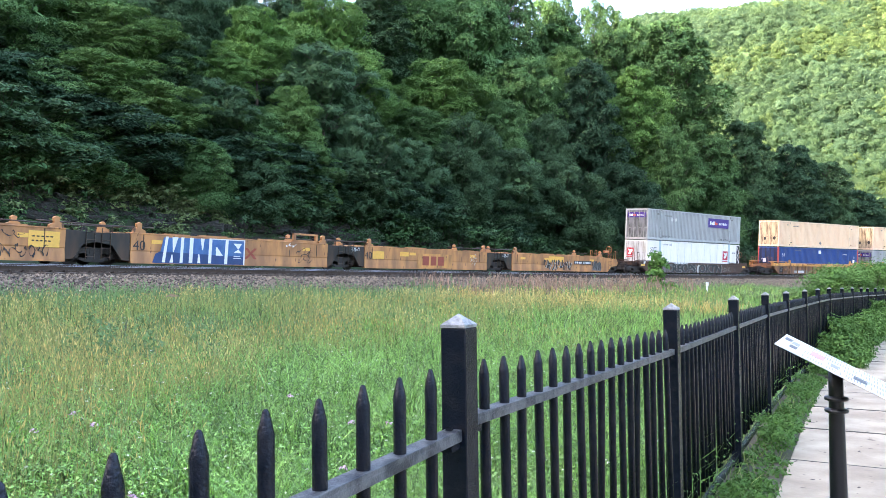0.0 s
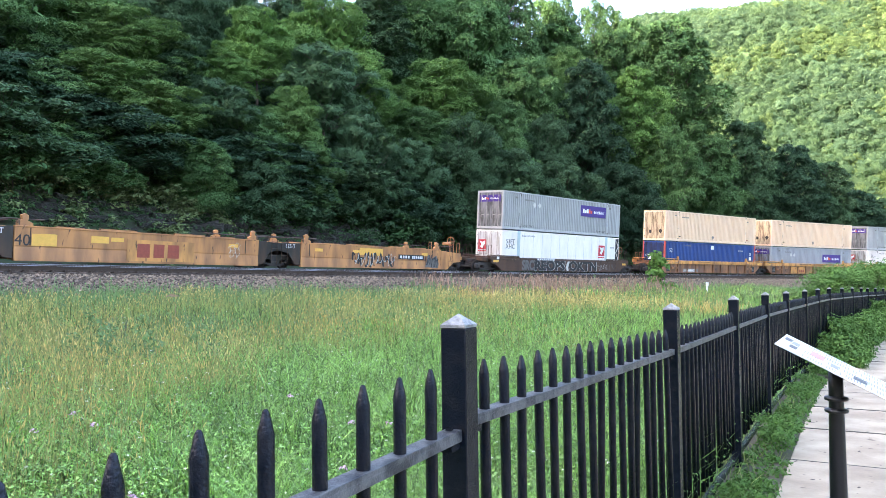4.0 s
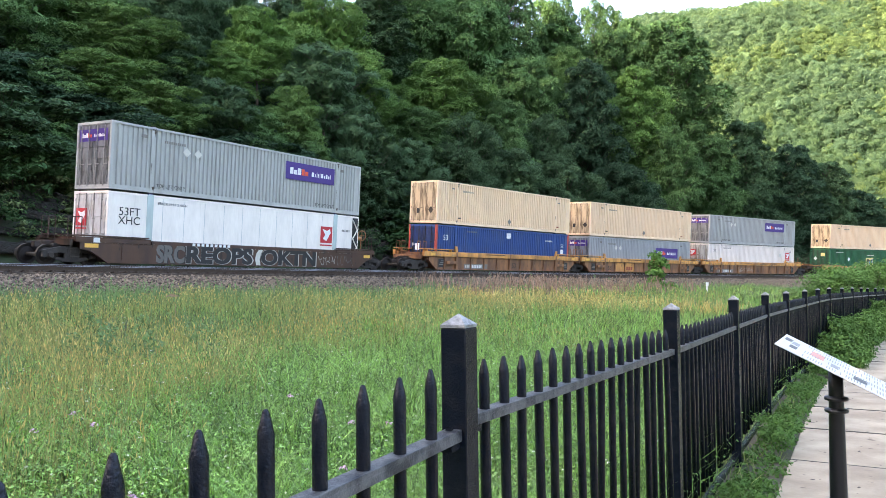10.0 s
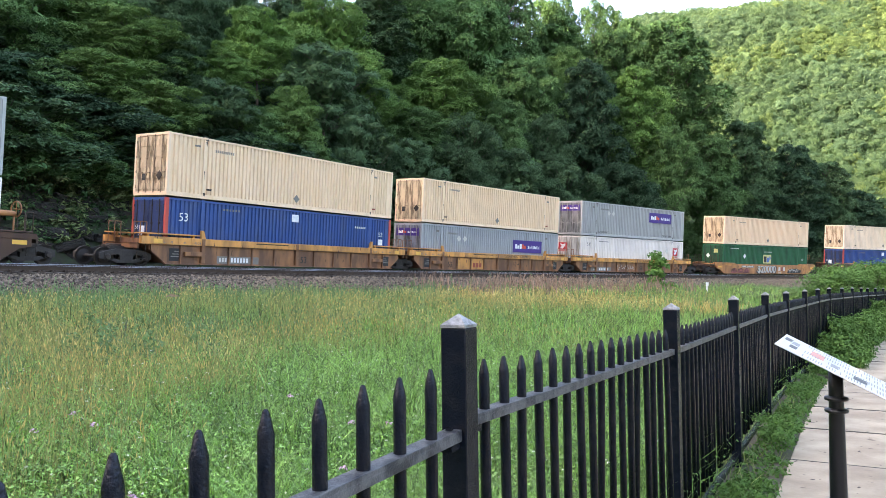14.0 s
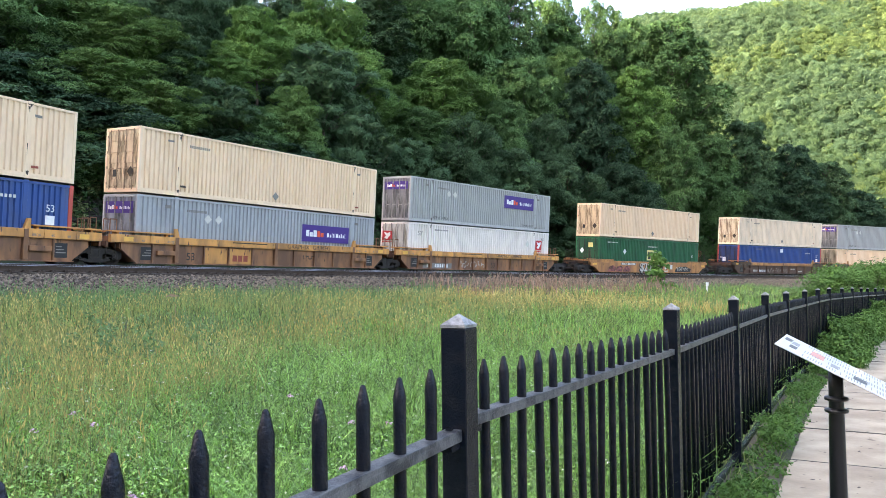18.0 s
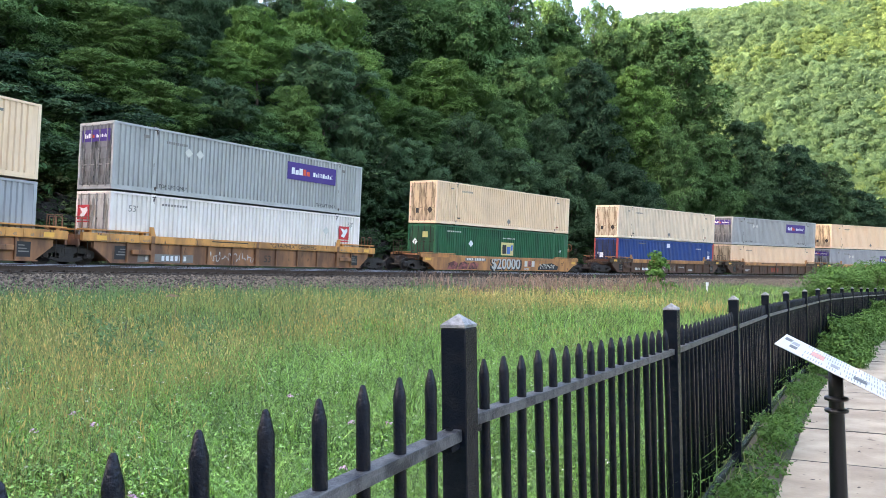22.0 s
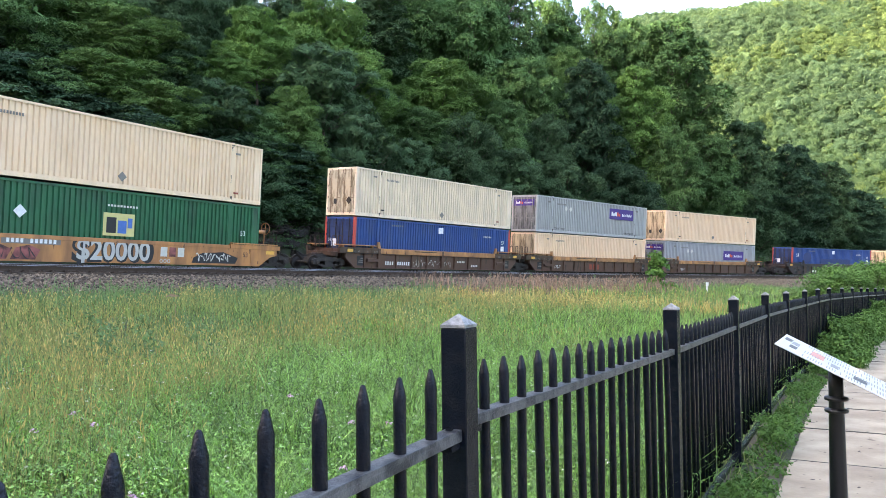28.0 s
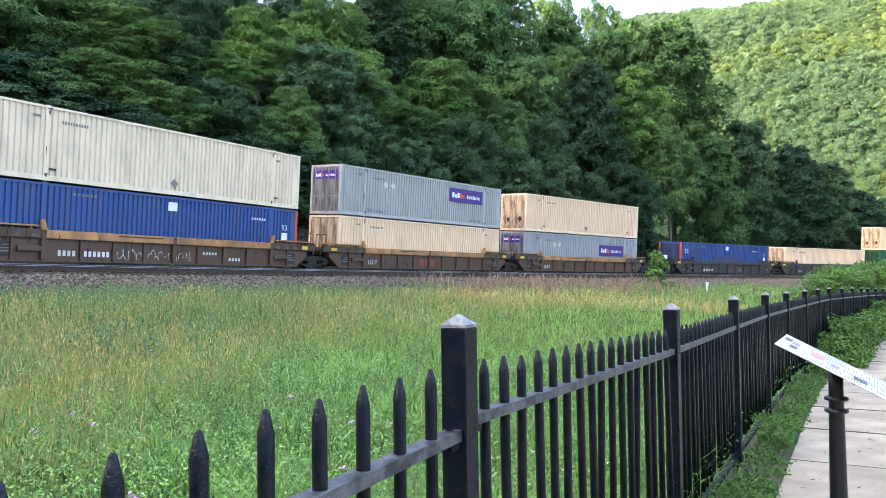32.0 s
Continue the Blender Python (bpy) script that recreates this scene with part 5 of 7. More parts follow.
for k in range(3):
    part("graffiti", Shape().prism([(-6.9 + 1.1 * k, 0.22), (-5.95 + 1.1 * k, 0.22), (-5.75 + 1.1 * k, 0.6), (-6.2 + 1.1 * k, 0.78), (-6.7 + 1.1 * k, 0.66)], -0.002, 0), M["pink_mark"], car, m=pose(0, -1.4525, 0))
    scribble(car, -6.9 + 1.1 * k, 0.25, 1.0, 0.45, 120 + k, M["black_mark"], -1.4555, n=10, r=0.025)
for a, mt in ((1.95, "placard"), (2.42, "pink_mark"), (2.89, "placard")):
    part("logo_shape", Shape().box(a, a + 0.36, -0.002, 0, 0.5, 0.92), M[mt], car, m=pose(0, -1.4525, 0))
part("graffiti", Shape().prism([(3.7, 0.25), (6.4, 0.25), (6.55, 0.55), (5.6, 0.8), (4.3, 0.72), (3.8, 0.5)], -0.002, 0), M["black_mark"], car, m=pose(0, -1.4525, 0))
for k in range(4):
    scribble(car, 4.0 + 0.5 * k, 0.33, 0.6, 0.4, 140 + k, M["placard"], -1.457 - 0.001 * k, n=8, r=0.03)
letters(car, "53", 7.05, 0.7, 0.34, M["black_mark"], y=-1.455)
low = container("green", "green corrugated container with yellow logo square in a well", LOWS_G)
square = plate("logo_panel", low, -0.1, 1.46, 1.5, 0.96, M["logo_yellow"], label="yellow logo square with blue and black shapes")
part("logo_shape", Shape().box(-0.6, -0.14, -0.004, 0, -0.36, 0.3), M["black_mark"], square, m=pose(0, -0.001, 0))
part("logo_shape", Shape().prism([(-0.06, -0.36), (0.36, -0.36), (0.36, 0.18), (-0.06, 0.18)], -0.004, 0).box(0.42, 0.64, -0.004, 0, -0.12, 0.3), M["logo_blue"], square, m=pose(0, -0.001, 0))
diamond(low, -4.33, 1.72, 0.26, M["sign_white"])
letters(low, "53", 6.95, 1.46, 0.36, M["white_mark"])
bars(low, -0.7, 0.8, 2.25, 0.09, 10, M["placard"], -HW - 0.004)
bars(low, -6.9, -5.4, 2.5, 0.1, 8, M["placard"], -HW - 0.004)
put("placard", once(("endd", 3), lambda: Shape().prism([(-0.25, 0), (0, -0.25), (0.25, 0), (0, 0.25)], -0.004, 0.004).mesh("placard", M["sign_white"])), low, pose(-HL - 0.04, 0.55, 1.7, 0, 0, -90))
put("placard", once(("ends", 3), lambda: Shape().box(-0.25, 0.25, -0.004, 0.004, -0.2, 0.2).mesh("logo_panel", M["logo_yellow"])), low, pose(-HL - 0.04, -0.4, 2.2, 0, 0, -90))
consist(141.33, car, (low, LOW), (container("cream", "cream corrugated container on a green one", TOPS_G), HIGH))

# second three-part wagon
grp = "units of the brown three-part wagon"
side, chord = M["brownish"], M["chord_brown"]
car = ribbed_car(side, chord, "dark brown ribbed well wagon unit carrying ivory over blue", grp, [-9.75])
bars(car, -5.5, -4.7, 0.5, 0.22, 4, M["placard"], -1.42)
bars(car, -4.4, -3.2, 0.5, 0.22, 6, M["white_mark"], -1.42)
for k in range(5):
    scribble(car, -2.9 + 0.8 * k, 0.28, 0.75, 0.5, 130 + k, M["grey_mark"], -1.414, n=7, r=0.02)
bars(car, 1.6, 2.5, 0.7, 0.12, 5, M["placard"], -1.42)
bars(car, 3.2, 4.0, 0.45, 0.14, 4, M["placard"], -1.42)
consist(164.94, car, (blue_container(LOWS_G, "blue corrugated container with red corner posts in a brown wagon", False), LOW), (container("ivory", "ivory white corrugated container on a blue one", TOPS_G), HIGH))
car = ribbed_car(side, chord, "dark brown ribbed well wagon unit carrying grey over cream", grp, [-9.75])
letters(car, "125-T", -5.3, 0.52, 0.34, M["white_mark"], y=-1.42)
for a in (-0.9, -0.38, 0.14):
    part("logo_shape", Shape().box(a, a + 0.4, -0.003, 0, 0.36, 0.8), M["red_mark"], car, m=pose(0, -1.414, 0))
consist(184.5, car, (container("cream", "cream corrugated container in the well of a brown wagon", LOWS_G), LOW), (purple_container("grey", "grey corrugated container with purple sign on a cream one", TOPS_G), HIGH))
car = ribbed_car(side, chord, "dark brown ribbed well wagon unit carrying cream over blue-grey", grp, [-9.75, 9.75])
letters(car, "125-T", -5.3, 0.52, 0.34, M["white_mark"], y=-1.42)
consist(204.0, car, (purple_container("bluegrey", "blue-grey corrugated container with purple sign in a brown wagon", LOWS_G, 1.25), LOW), (container("cream", "cream corrugated container stacked on a blue-grey one", TOPS_G), HIGH))

# black wagon
grp = "units of the black three-part wagon"
dk = M["darkcar"]
car = ribbed_car(dk, dk, "black ribbed well wagon unit carrying one blue container", grp, [-9.75])
bars(car, -4.4, -2.6, 0.5, 0.22, 4, M["placard"], -1.42)
letters(car, "53", 2.2, 0.52, 0.4, M["white_mark"], y=-1.42)
low = blue_container(LOWS_G, "blue corrugated container with painted-out patches in a black wagon")
M["patch_blue"] = mat("faded_blue_patch", (0.02, 0.04, 0.13), 0.6, var=0.2)
part("painted_patch", Shape().prism([(-5.2 + 0.8 * math.cos(k * math.tau / 10), 1.75 + 0.65 * math.sin(k * math.tau / 10)) for k in range(10)], -0.004, 0), M["patch_blue"], low, m=pose(0, -HW - 0.002, 0))
plate("painted_patch", low, 0.4, 1.3, 6.0, 0.7, M["patch_blue"])
consist(227.6, car, (low, LOW))
car = ribbed_car(dk, dk, "black ribbed well wagon unit carrying one cream container", grp, [-9.75])
letters(car, "125-T", -5.3, 0.52, 0.34, M["white_mark"], y=-1.42)
consist(247.1, car, (container("cream", "cream corrugated container alone in a black wagon", LOWS_G), LOW))
car = ribbed_car(dk, dk, "black ribbed well wagon unit carrying cream over green", grp, [-9.75, 9.75])
consist(266.6, car, (container("green", "green corrugated container in a black wagon", LOWS_G), LOW), (container("cream", "cream corrugated container with rusty doors on a green one", TOPS_G), HIGH))

# ---- trees ----
def patchy(x, y, scale, seed):
    return np.array([noise.noise((a / scale, b / scale, seed)) for a, b in zip(x, y)])


rng = np.random.default_rng(11)


def leaf_cloud(centres, radii, per, size, rng, flat=0.55, up=0.75, three=False):
    """Leaf quads in clumps round the centres: mostly on the upper and outer side of each clump."""
    n = len(centres) * per
    c = np.repeat(centres, per, 0)
    r = np.repeat(radii, per)
    d = rng.normal(size=(n, 3))
    d[:, 2] = np.abs(d[:, 2]) * 0.95 - 0.25
    d /= np.linalg.norm(d, axis=1, keepdims=True)
    rad = r * rng.uniform(0.35, 1.08, n) ** 0.5
    p = c + d * rad[:, None] * np.array([1, 1, flat])
    nrm = d * 0.6 + rng.normal(size=(n, 3)) * 0.35 + np.array([0, 0, up])
    nrm /= np.linalg.norm(nrm, axis=1, keepdims=True)
    a = np.cross(nrm, rng.normal(size=(n, 3)))
    a /= np.linalg.norm(a, axis=1, keepdims=True)
    b = np.cross(nrm, a)
    s = np.asarray(size) * rng.uniform(0.55, 1.45, n)[:, None]
    a, b = a * s, b * s * 0.5
    sag = np.array([0, 0, -1.0]) * s * 0.3
    if three:
        return np.stack([p - a - b * 0.9, p - a * 0.6 + b * 1.3, p + a * 1.2 + sag], 1)
    return np.stack([p - a * 0.9 + sag, p - b, p + a * 1.1 + sag, p + b], 1)


def crown_clumps(style, g, W, H):
    """Where the clumps of a crown sit, how large they are, and which way they lean out."""
    n = dict(layered=58, domed=64, tall=104, feather=44)[style]
    cs, rs = [], []
    ph = g.uniform(0, math.tau, 4)
    for i in range(n):
        f = (i + g.uniform(-0.6, 1.6)) / n
        ang = i * 2.39996 + g.normal() * 0.5
        tame = 0.5 if style == "tall" else 1.0
        uneven = 1 + tame * (0.24 * math.sin(ang + ph[0] + 2.2 * f) + 0.16 * math.sin(2 * ang + ph[1] + 7 * f) + 0.12 * math.sin(9 * f + ph[2]))
        env = W * uneven * max(math.sin(math.pi * (0.22 + 0.72 * min(max(f, 0), 1))), 0.1) ** 0.7
        q = env * g.uniform(0.25, 1.0) ** 0.5
        r = W * g.uniform(0.22, 0.38) * (1.12 - 0.42 * f)
        cs.append((q * math.cos(ang), q * math.sin(ang), H * f * 0.94 - 0.14 * q))
        rs.append(r * (1.12 if style == "layered" else 1.0))
    return np.array(cs), np.array(rs)


def crown_leaves(style, cs, rs, fine, g, W, H):
    """Leaves in tufts over domed clumps, all turned outwards and upwards, and an inside filled with larger leaves."""
    flat, tufts, size, slim = dict(layered=(0.4, 26, 0.125, 0.5), domed=(0.66, 28, 0.125, 0.55), tall=(0.66, 26, 0.135, 0.55), feather=(0.55, 20, 0.34, 0.17))[style]
    size = size / fine
    per = int(dict(layered=22, domed=24, tall=22, feather=13)[style] * fine ** 1.7)
    m = len(cs) * tufts
    c, r = np.repeat(cs, tufts, 0), np.repeat(rs, tufts)
    ang = g.uniform(0, math.tau, m)
    th = np.arccos(1 - (0.95 if style == "layered" else 1.12) * g.uniform(0, 1, m))
    out = np.c_[np.cos(ang), np.sin(ang), np.zeros(m)]
    q = r * g.uniform(0.86, 1.1, m)
    tip = c + out * (q * np.sin(th))[:, None] + np.c_[np.zeros(m), np.zeros(m), q * flat * np.cos(th)]
    nrm = out * np.sin(th)[:, None] + np.c_[np.zeros(m), np.zeros(m), np.cos(th) / flat * 0.6 + 0.25]
    nrm /= np.linalg.norm(nrm, axis=1, keepdims=True)
    n = m * per
    tip, nrm, out, r = np.repeat(tip, per, 0), np.repeat(nrm, per, 0), np.repeat(out, per, 0), np.repeat(r, per)
    if style == "feather":
        spin = g.uniform(0, math.tau, n)
        e = np.cross(nrm, np.array([0.3, 0.2, 1.0]))
        e /= np.linalg.norm(e, axis=1, keepdims=True)
        w = np.cross(nrm, e)
        a = e * np.cos(spin)[:, None] + w * np.sin(spin)[:, None] + np.array([0, 0, -0.35]) + g.normal(size=(n, 3)) * 0.15
        a /= np.linalg.norm(a, axis=1, keepdims=True)
        p = tip + a * size * 0.8 + g.normal(size=(n, 3)) * 0.1
    else:
        spread = r * 0.2
        d = g.normal(size=(n, 3))
        d -= nrm * (d * nrm).sum(1)[:, None] * 0.75
        p = tip + d * spread[:, None] - nrm * (np.linalg.norm(d, axis=1) ** 2 * spread * 0.12)[:, None]
        a = d * 0.8 + out * 0.5 + np.array([0, 0, -0.2]) + g.normal(size=(n, 3)) * 0.4
        a /= np.linalg.norm(a, axis=1, keepdims=True)
    b = np.cross(a, nrm + g.normal(size=(n, 3)) * 0.3)
    b /= np.linalg.norm(b, axis=1, keepdims=True)
    s = size * g.uniform(0.65, 1.35, n)[:, None]
    leaves = np.stack([p - a * s * 0.8 - b * s * slim * 0.8, p - a * s * 0.35 + b * s * slim, p + a * s], 1)
    k = 2600
    u = g.normal(size=(k, 3))
    u /= np.linalg.norm(u, axis=1, keepdims=True)
    pi = u * (g.uniform(0, 1, k) ** 0.4)[:, None] * np.array([W * 0.62, W * 0.62, H * 0.4]) + np.array([0, 0, H * 0.45])
    e, f = g.normal(size=(k, 3)) * 0.17, g.normal(size=(k, 3)) * 0.17
    return np.concatenate([leaves, np.stack([pi - e, pi + f, pi + e - f * 0.6], 1)])


CROWN_W, CROWN_H = 4.0, dict(layered=8.0, domed=8.0, feather=8.0, airy=8.0, tall=15.0)
CROWNS = {}
for style, seeds in (("layered", (1, 2, 6)), ("domed", (3, 4)), ("tall", (7, 8)), ("feather", (5,)), ("airy", (9,))):
    for j, sd in enumerate(seeds):
        g = np.random.default_rng(50 + sd)
        tall_ = CROWN_H[style]
        habit = "domed" if style == "airy" else style
        cs, rs = crown_clumps(habit, g, CROWN_W, tall_)
        wood = Shape().tube((0, 0, -0.2), (0.15, 0.1, tall_ * 0.86), 0.1, 0.02, 6)
        for i, c in enumerate(cs):
            st = Vector((0.08, 0.05, max(c[2] - np.hypot(c[0], c[1]) * g.uniform(0.55, 0.95), 0.0)))
            mid = st.lerp(Vector(c), 0.55) + Vector((0, 0, 0.12)) + Vector(g.normal(size=3)) * 0.12
            wood.tube(st, mid, 0.045, 0.03, 4, caps=False).tube(mid, c, 0.03, 0.008, 4, caps=False)
        frame_ = wood.mesh("branchwork", M["bark"])
        for lod, fine in enumerate((1.3, 0.9)):
            leaves = crown_leaves(habit, cs, rs, fine, np.random.default_rng(80 + sd), CROWN_W, tall_)
            if style == "airy":
                # open twigs that let the sky through
                leaves = leaves[:-2600][g.uniform(size=len(leaves) - 2600) < 0.5]
            CROWNS[style, j, lod] = (frame_, tris("crown", leaves, LEAF["oak"]))
TRUNK = Shape().tube((0, 0, -0.05), (0.25, 0.1, 0.4), 1.0, 0.78, 8, caps=False).tube((0.25, 0.1, 0.4), (0, 0, 1.0), 0.78, 0.5, 8, caps=False).mesh("trunk", M["bark"], True)
TREE_LABEL = dict(maple="leafy mid-green tree on the wooded slope", lime="bright yellow-green layered tree on the wooded slope", pine="deep blue-green broad-crowned tree beyond the track", oak="dark green dense-crowned tree on the wooded slope", ash="light green tree with layered boughs on the slope", sumac="blue-green tree with long feathery leaves above the cut")
TREES = []


def plant_tree(style, kind, x, y, top, low, half, lod):
    """A tree whose crown reaches from the height low to the height top and half metres out."""
    z = float(height([x], [y])[0])
    low = max(low, z + 0.3)
    top = max(top, low + 2.0)
    i = len(TREES)
    t = tagged(empty("tree", pose(x, y, z)), TREE_LABEL[kind], "tree", group="trees on the slope")
    if style == "domed" and top - low > 2.7 * half:
        style = "tall"
    branchwork, crown = CROWNS[style, i % dict(layered=3, domed=2, tall=2, feather=1, airy=1)[style], lod]
    m = pose(0, 0, low - z, 0, 0, i * 137.5) @ Matrix.Diagonal((half / CROWN_W, half / CROWN_W, (top - low) / CROWN_H[style], 1))
    rad = 0.05 + 0.009 * (top - z)
    put("trunk", TRUNK, t, pose(0, 0, -0.3, 0, 0, i * 90) @ Matrix.Diagonal((rad, rad, low - z + 0.3 + (top - low) * 0.12, 1)))
    put("branchwork", branchwork, t, m)
    c = put("crown", crown, t, m)
    c.material_slots[0].link = "OBJECT"
    c.material_slots[0].material = LEAF[kind]
    TREES.append(t)


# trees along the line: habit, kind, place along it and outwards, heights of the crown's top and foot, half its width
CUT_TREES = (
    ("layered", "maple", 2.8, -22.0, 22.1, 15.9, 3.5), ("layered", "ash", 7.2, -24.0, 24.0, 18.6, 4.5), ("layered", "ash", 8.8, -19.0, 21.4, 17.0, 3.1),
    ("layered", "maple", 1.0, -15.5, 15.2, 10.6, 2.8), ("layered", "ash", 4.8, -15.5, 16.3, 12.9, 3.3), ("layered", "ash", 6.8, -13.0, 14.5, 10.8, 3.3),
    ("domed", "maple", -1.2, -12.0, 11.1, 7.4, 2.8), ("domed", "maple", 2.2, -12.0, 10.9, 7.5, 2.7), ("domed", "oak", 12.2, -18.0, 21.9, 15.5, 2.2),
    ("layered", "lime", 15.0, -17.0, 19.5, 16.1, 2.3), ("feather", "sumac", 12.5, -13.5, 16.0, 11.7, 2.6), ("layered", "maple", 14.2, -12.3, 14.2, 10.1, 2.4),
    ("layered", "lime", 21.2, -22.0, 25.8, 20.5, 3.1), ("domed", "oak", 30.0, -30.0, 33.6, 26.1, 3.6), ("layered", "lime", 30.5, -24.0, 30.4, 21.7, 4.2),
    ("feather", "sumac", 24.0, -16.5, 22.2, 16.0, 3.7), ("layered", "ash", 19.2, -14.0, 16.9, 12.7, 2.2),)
# Low oaks above the train are a darker kind, standing in for shade.
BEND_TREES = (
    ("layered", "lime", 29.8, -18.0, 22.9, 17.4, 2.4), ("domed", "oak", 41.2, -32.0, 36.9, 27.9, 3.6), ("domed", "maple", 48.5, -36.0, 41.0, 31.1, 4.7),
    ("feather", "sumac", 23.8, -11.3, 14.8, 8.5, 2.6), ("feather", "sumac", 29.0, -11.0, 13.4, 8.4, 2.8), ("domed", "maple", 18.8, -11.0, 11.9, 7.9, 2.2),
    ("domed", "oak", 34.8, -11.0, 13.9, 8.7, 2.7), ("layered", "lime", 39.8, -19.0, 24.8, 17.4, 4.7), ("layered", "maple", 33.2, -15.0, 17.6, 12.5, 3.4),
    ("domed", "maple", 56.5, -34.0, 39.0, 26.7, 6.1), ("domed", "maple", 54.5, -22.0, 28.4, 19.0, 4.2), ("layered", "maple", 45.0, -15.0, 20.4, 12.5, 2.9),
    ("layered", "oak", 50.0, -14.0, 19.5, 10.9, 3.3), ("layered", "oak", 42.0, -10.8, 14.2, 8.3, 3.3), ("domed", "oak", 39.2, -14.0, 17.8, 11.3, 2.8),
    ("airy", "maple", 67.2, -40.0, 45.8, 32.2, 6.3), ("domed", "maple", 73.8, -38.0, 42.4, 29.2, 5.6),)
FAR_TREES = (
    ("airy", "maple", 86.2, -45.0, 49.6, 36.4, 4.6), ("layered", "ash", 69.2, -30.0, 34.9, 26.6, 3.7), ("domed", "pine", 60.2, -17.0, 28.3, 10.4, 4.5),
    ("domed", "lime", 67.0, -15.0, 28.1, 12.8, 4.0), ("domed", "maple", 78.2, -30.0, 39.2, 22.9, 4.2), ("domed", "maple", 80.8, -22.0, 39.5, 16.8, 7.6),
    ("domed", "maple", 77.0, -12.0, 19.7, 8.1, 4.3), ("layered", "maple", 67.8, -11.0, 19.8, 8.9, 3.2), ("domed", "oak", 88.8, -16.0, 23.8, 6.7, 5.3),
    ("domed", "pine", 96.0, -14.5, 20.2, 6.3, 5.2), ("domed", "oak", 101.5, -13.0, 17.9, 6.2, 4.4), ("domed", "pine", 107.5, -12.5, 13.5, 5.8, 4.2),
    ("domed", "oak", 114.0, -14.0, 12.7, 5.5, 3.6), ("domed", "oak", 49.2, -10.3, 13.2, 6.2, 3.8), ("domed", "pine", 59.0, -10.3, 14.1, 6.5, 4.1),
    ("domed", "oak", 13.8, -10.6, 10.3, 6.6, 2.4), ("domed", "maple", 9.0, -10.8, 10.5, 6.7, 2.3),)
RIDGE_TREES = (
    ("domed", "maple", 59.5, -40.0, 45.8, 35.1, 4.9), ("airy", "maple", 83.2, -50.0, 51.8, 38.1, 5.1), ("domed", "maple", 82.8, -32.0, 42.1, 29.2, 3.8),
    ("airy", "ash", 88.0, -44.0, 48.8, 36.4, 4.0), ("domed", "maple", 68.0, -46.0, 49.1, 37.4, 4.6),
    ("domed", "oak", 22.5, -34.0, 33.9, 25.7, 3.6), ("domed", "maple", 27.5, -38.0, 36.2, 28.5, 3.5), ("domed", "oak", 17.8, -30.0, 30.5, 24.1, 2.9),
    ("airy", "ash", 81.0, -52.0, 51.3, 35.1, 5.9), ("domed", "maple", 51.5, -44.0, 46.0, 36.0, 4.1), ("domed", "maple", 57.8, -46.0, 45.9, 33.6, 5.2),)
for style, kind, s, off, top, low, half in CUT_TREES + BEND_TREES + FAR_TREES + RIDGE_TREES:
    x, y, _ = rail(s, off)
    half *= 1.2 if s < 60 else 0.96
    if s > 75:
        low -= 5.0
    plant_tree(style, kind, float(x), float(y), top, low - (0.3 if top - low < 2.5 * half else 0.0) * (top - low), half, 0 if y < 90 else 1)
# the wood behind them: darker crowns that close the slope
for row, (off, step, s0, s1) in enumerate(((-12.5, 4.2, -14, 84), (-17, 5.0, -14, 80), (-22, 5.0, -14, 76), (-28, 5.5, -12, 72), (-35, 6.5, -10, 68), (-44, 7.5, -6, 66), (-55, 8, 0, 70), (-68, 8, 0, 72), (-82, 9, 5, 74))):
    s = s0 + rng.uniform(0, step)
    while s < s1:
        x, y, _ = rail(s + rng.normal() * 0.8, off - rng.uniform(0, 2.0))
        x, y = float(x), float(y)
        if -0.66 < math.atan2(x, y) < 0.235:
            rise = 0.1 + 0.048 * row + rng.uniform(-0.03, 0.025)
            zg = float(height([x], [y])[0])
            top = min(max(1.6 + (min(rise, 0.352) if s > 52 else rise) * y, zg + 5.0), zg + 30)
            # Leaf kind follows the row: darkest low for shade, paler far back for haze.
            plant_tree("airy" if row > 4 and s > 44 else "domed", str(rng.choice(["pine", "oak", "pine"] if row < 2 else ["oak", "pine", "oak", "maple"] if row < 4 else ["maple", "oak", "maple", "ash"] if s < 44 else ["maple", "ash", "maple"])), x, y, top, max(zg + 0.4, top - 15), float(rng.uniform(3.6, 5.0)), 1)
        s += step * rng.uniform(0.8, 1.2)


def shrub_mesh(seed, h, spread, kind, clumps=30, per=34, leaf=0.15):
    g = np.random.default_rng(seed)
    cs = np.c_[g.normal(size=clumps) * spread * 0.45, g.normal(size=clumps) * spread * 0.45, h * g.uniform(0.12, 0.95, clumps)]
    cs[:, :2] *= (1.15 - 0.6 * cs[:, 2:] / h)
    stems = Shape()
    for c in cs[::4]:
        stems.tube((c[0] * 0.15, c[1] * 0.15, -0.2), c, 0.025, 0.008, 4, caps=False)
    return stems.mesh("stem", M["bark"]), tris("foliage", leaf_cloud(cs, g.uniform(0.3, 0.6, clumps) * spread * 0.5, int(per * 1.5), leaf * 0.75, g, 0.7, three=True), LEAF[kind])


SHRUBS = [(k, *shrub_mesh(200 + i, h, sp, k, leaf=lf, clumps=80 if lf < 0.1 else 30)) for i, (k, h, sp, lf) in enumerate((("shrub", 3.0, 2.4, 0.17), ("herb", 1.6, 1.8, 0.15), ("oak", 3.6, 2.6, 0.17), ("herb", 1.1, 1.6, 0.12), ("weed", 2.0, 2.0, 0.075)))]
SHRUB_LABEL = dict(shrub="bushy green shrub at the foot of the trees", herb="pale green leafy undergrowth on the rock cut", oak="dark green young tree thicket on the rock cut", weed="bright green leafy bush beside the track")


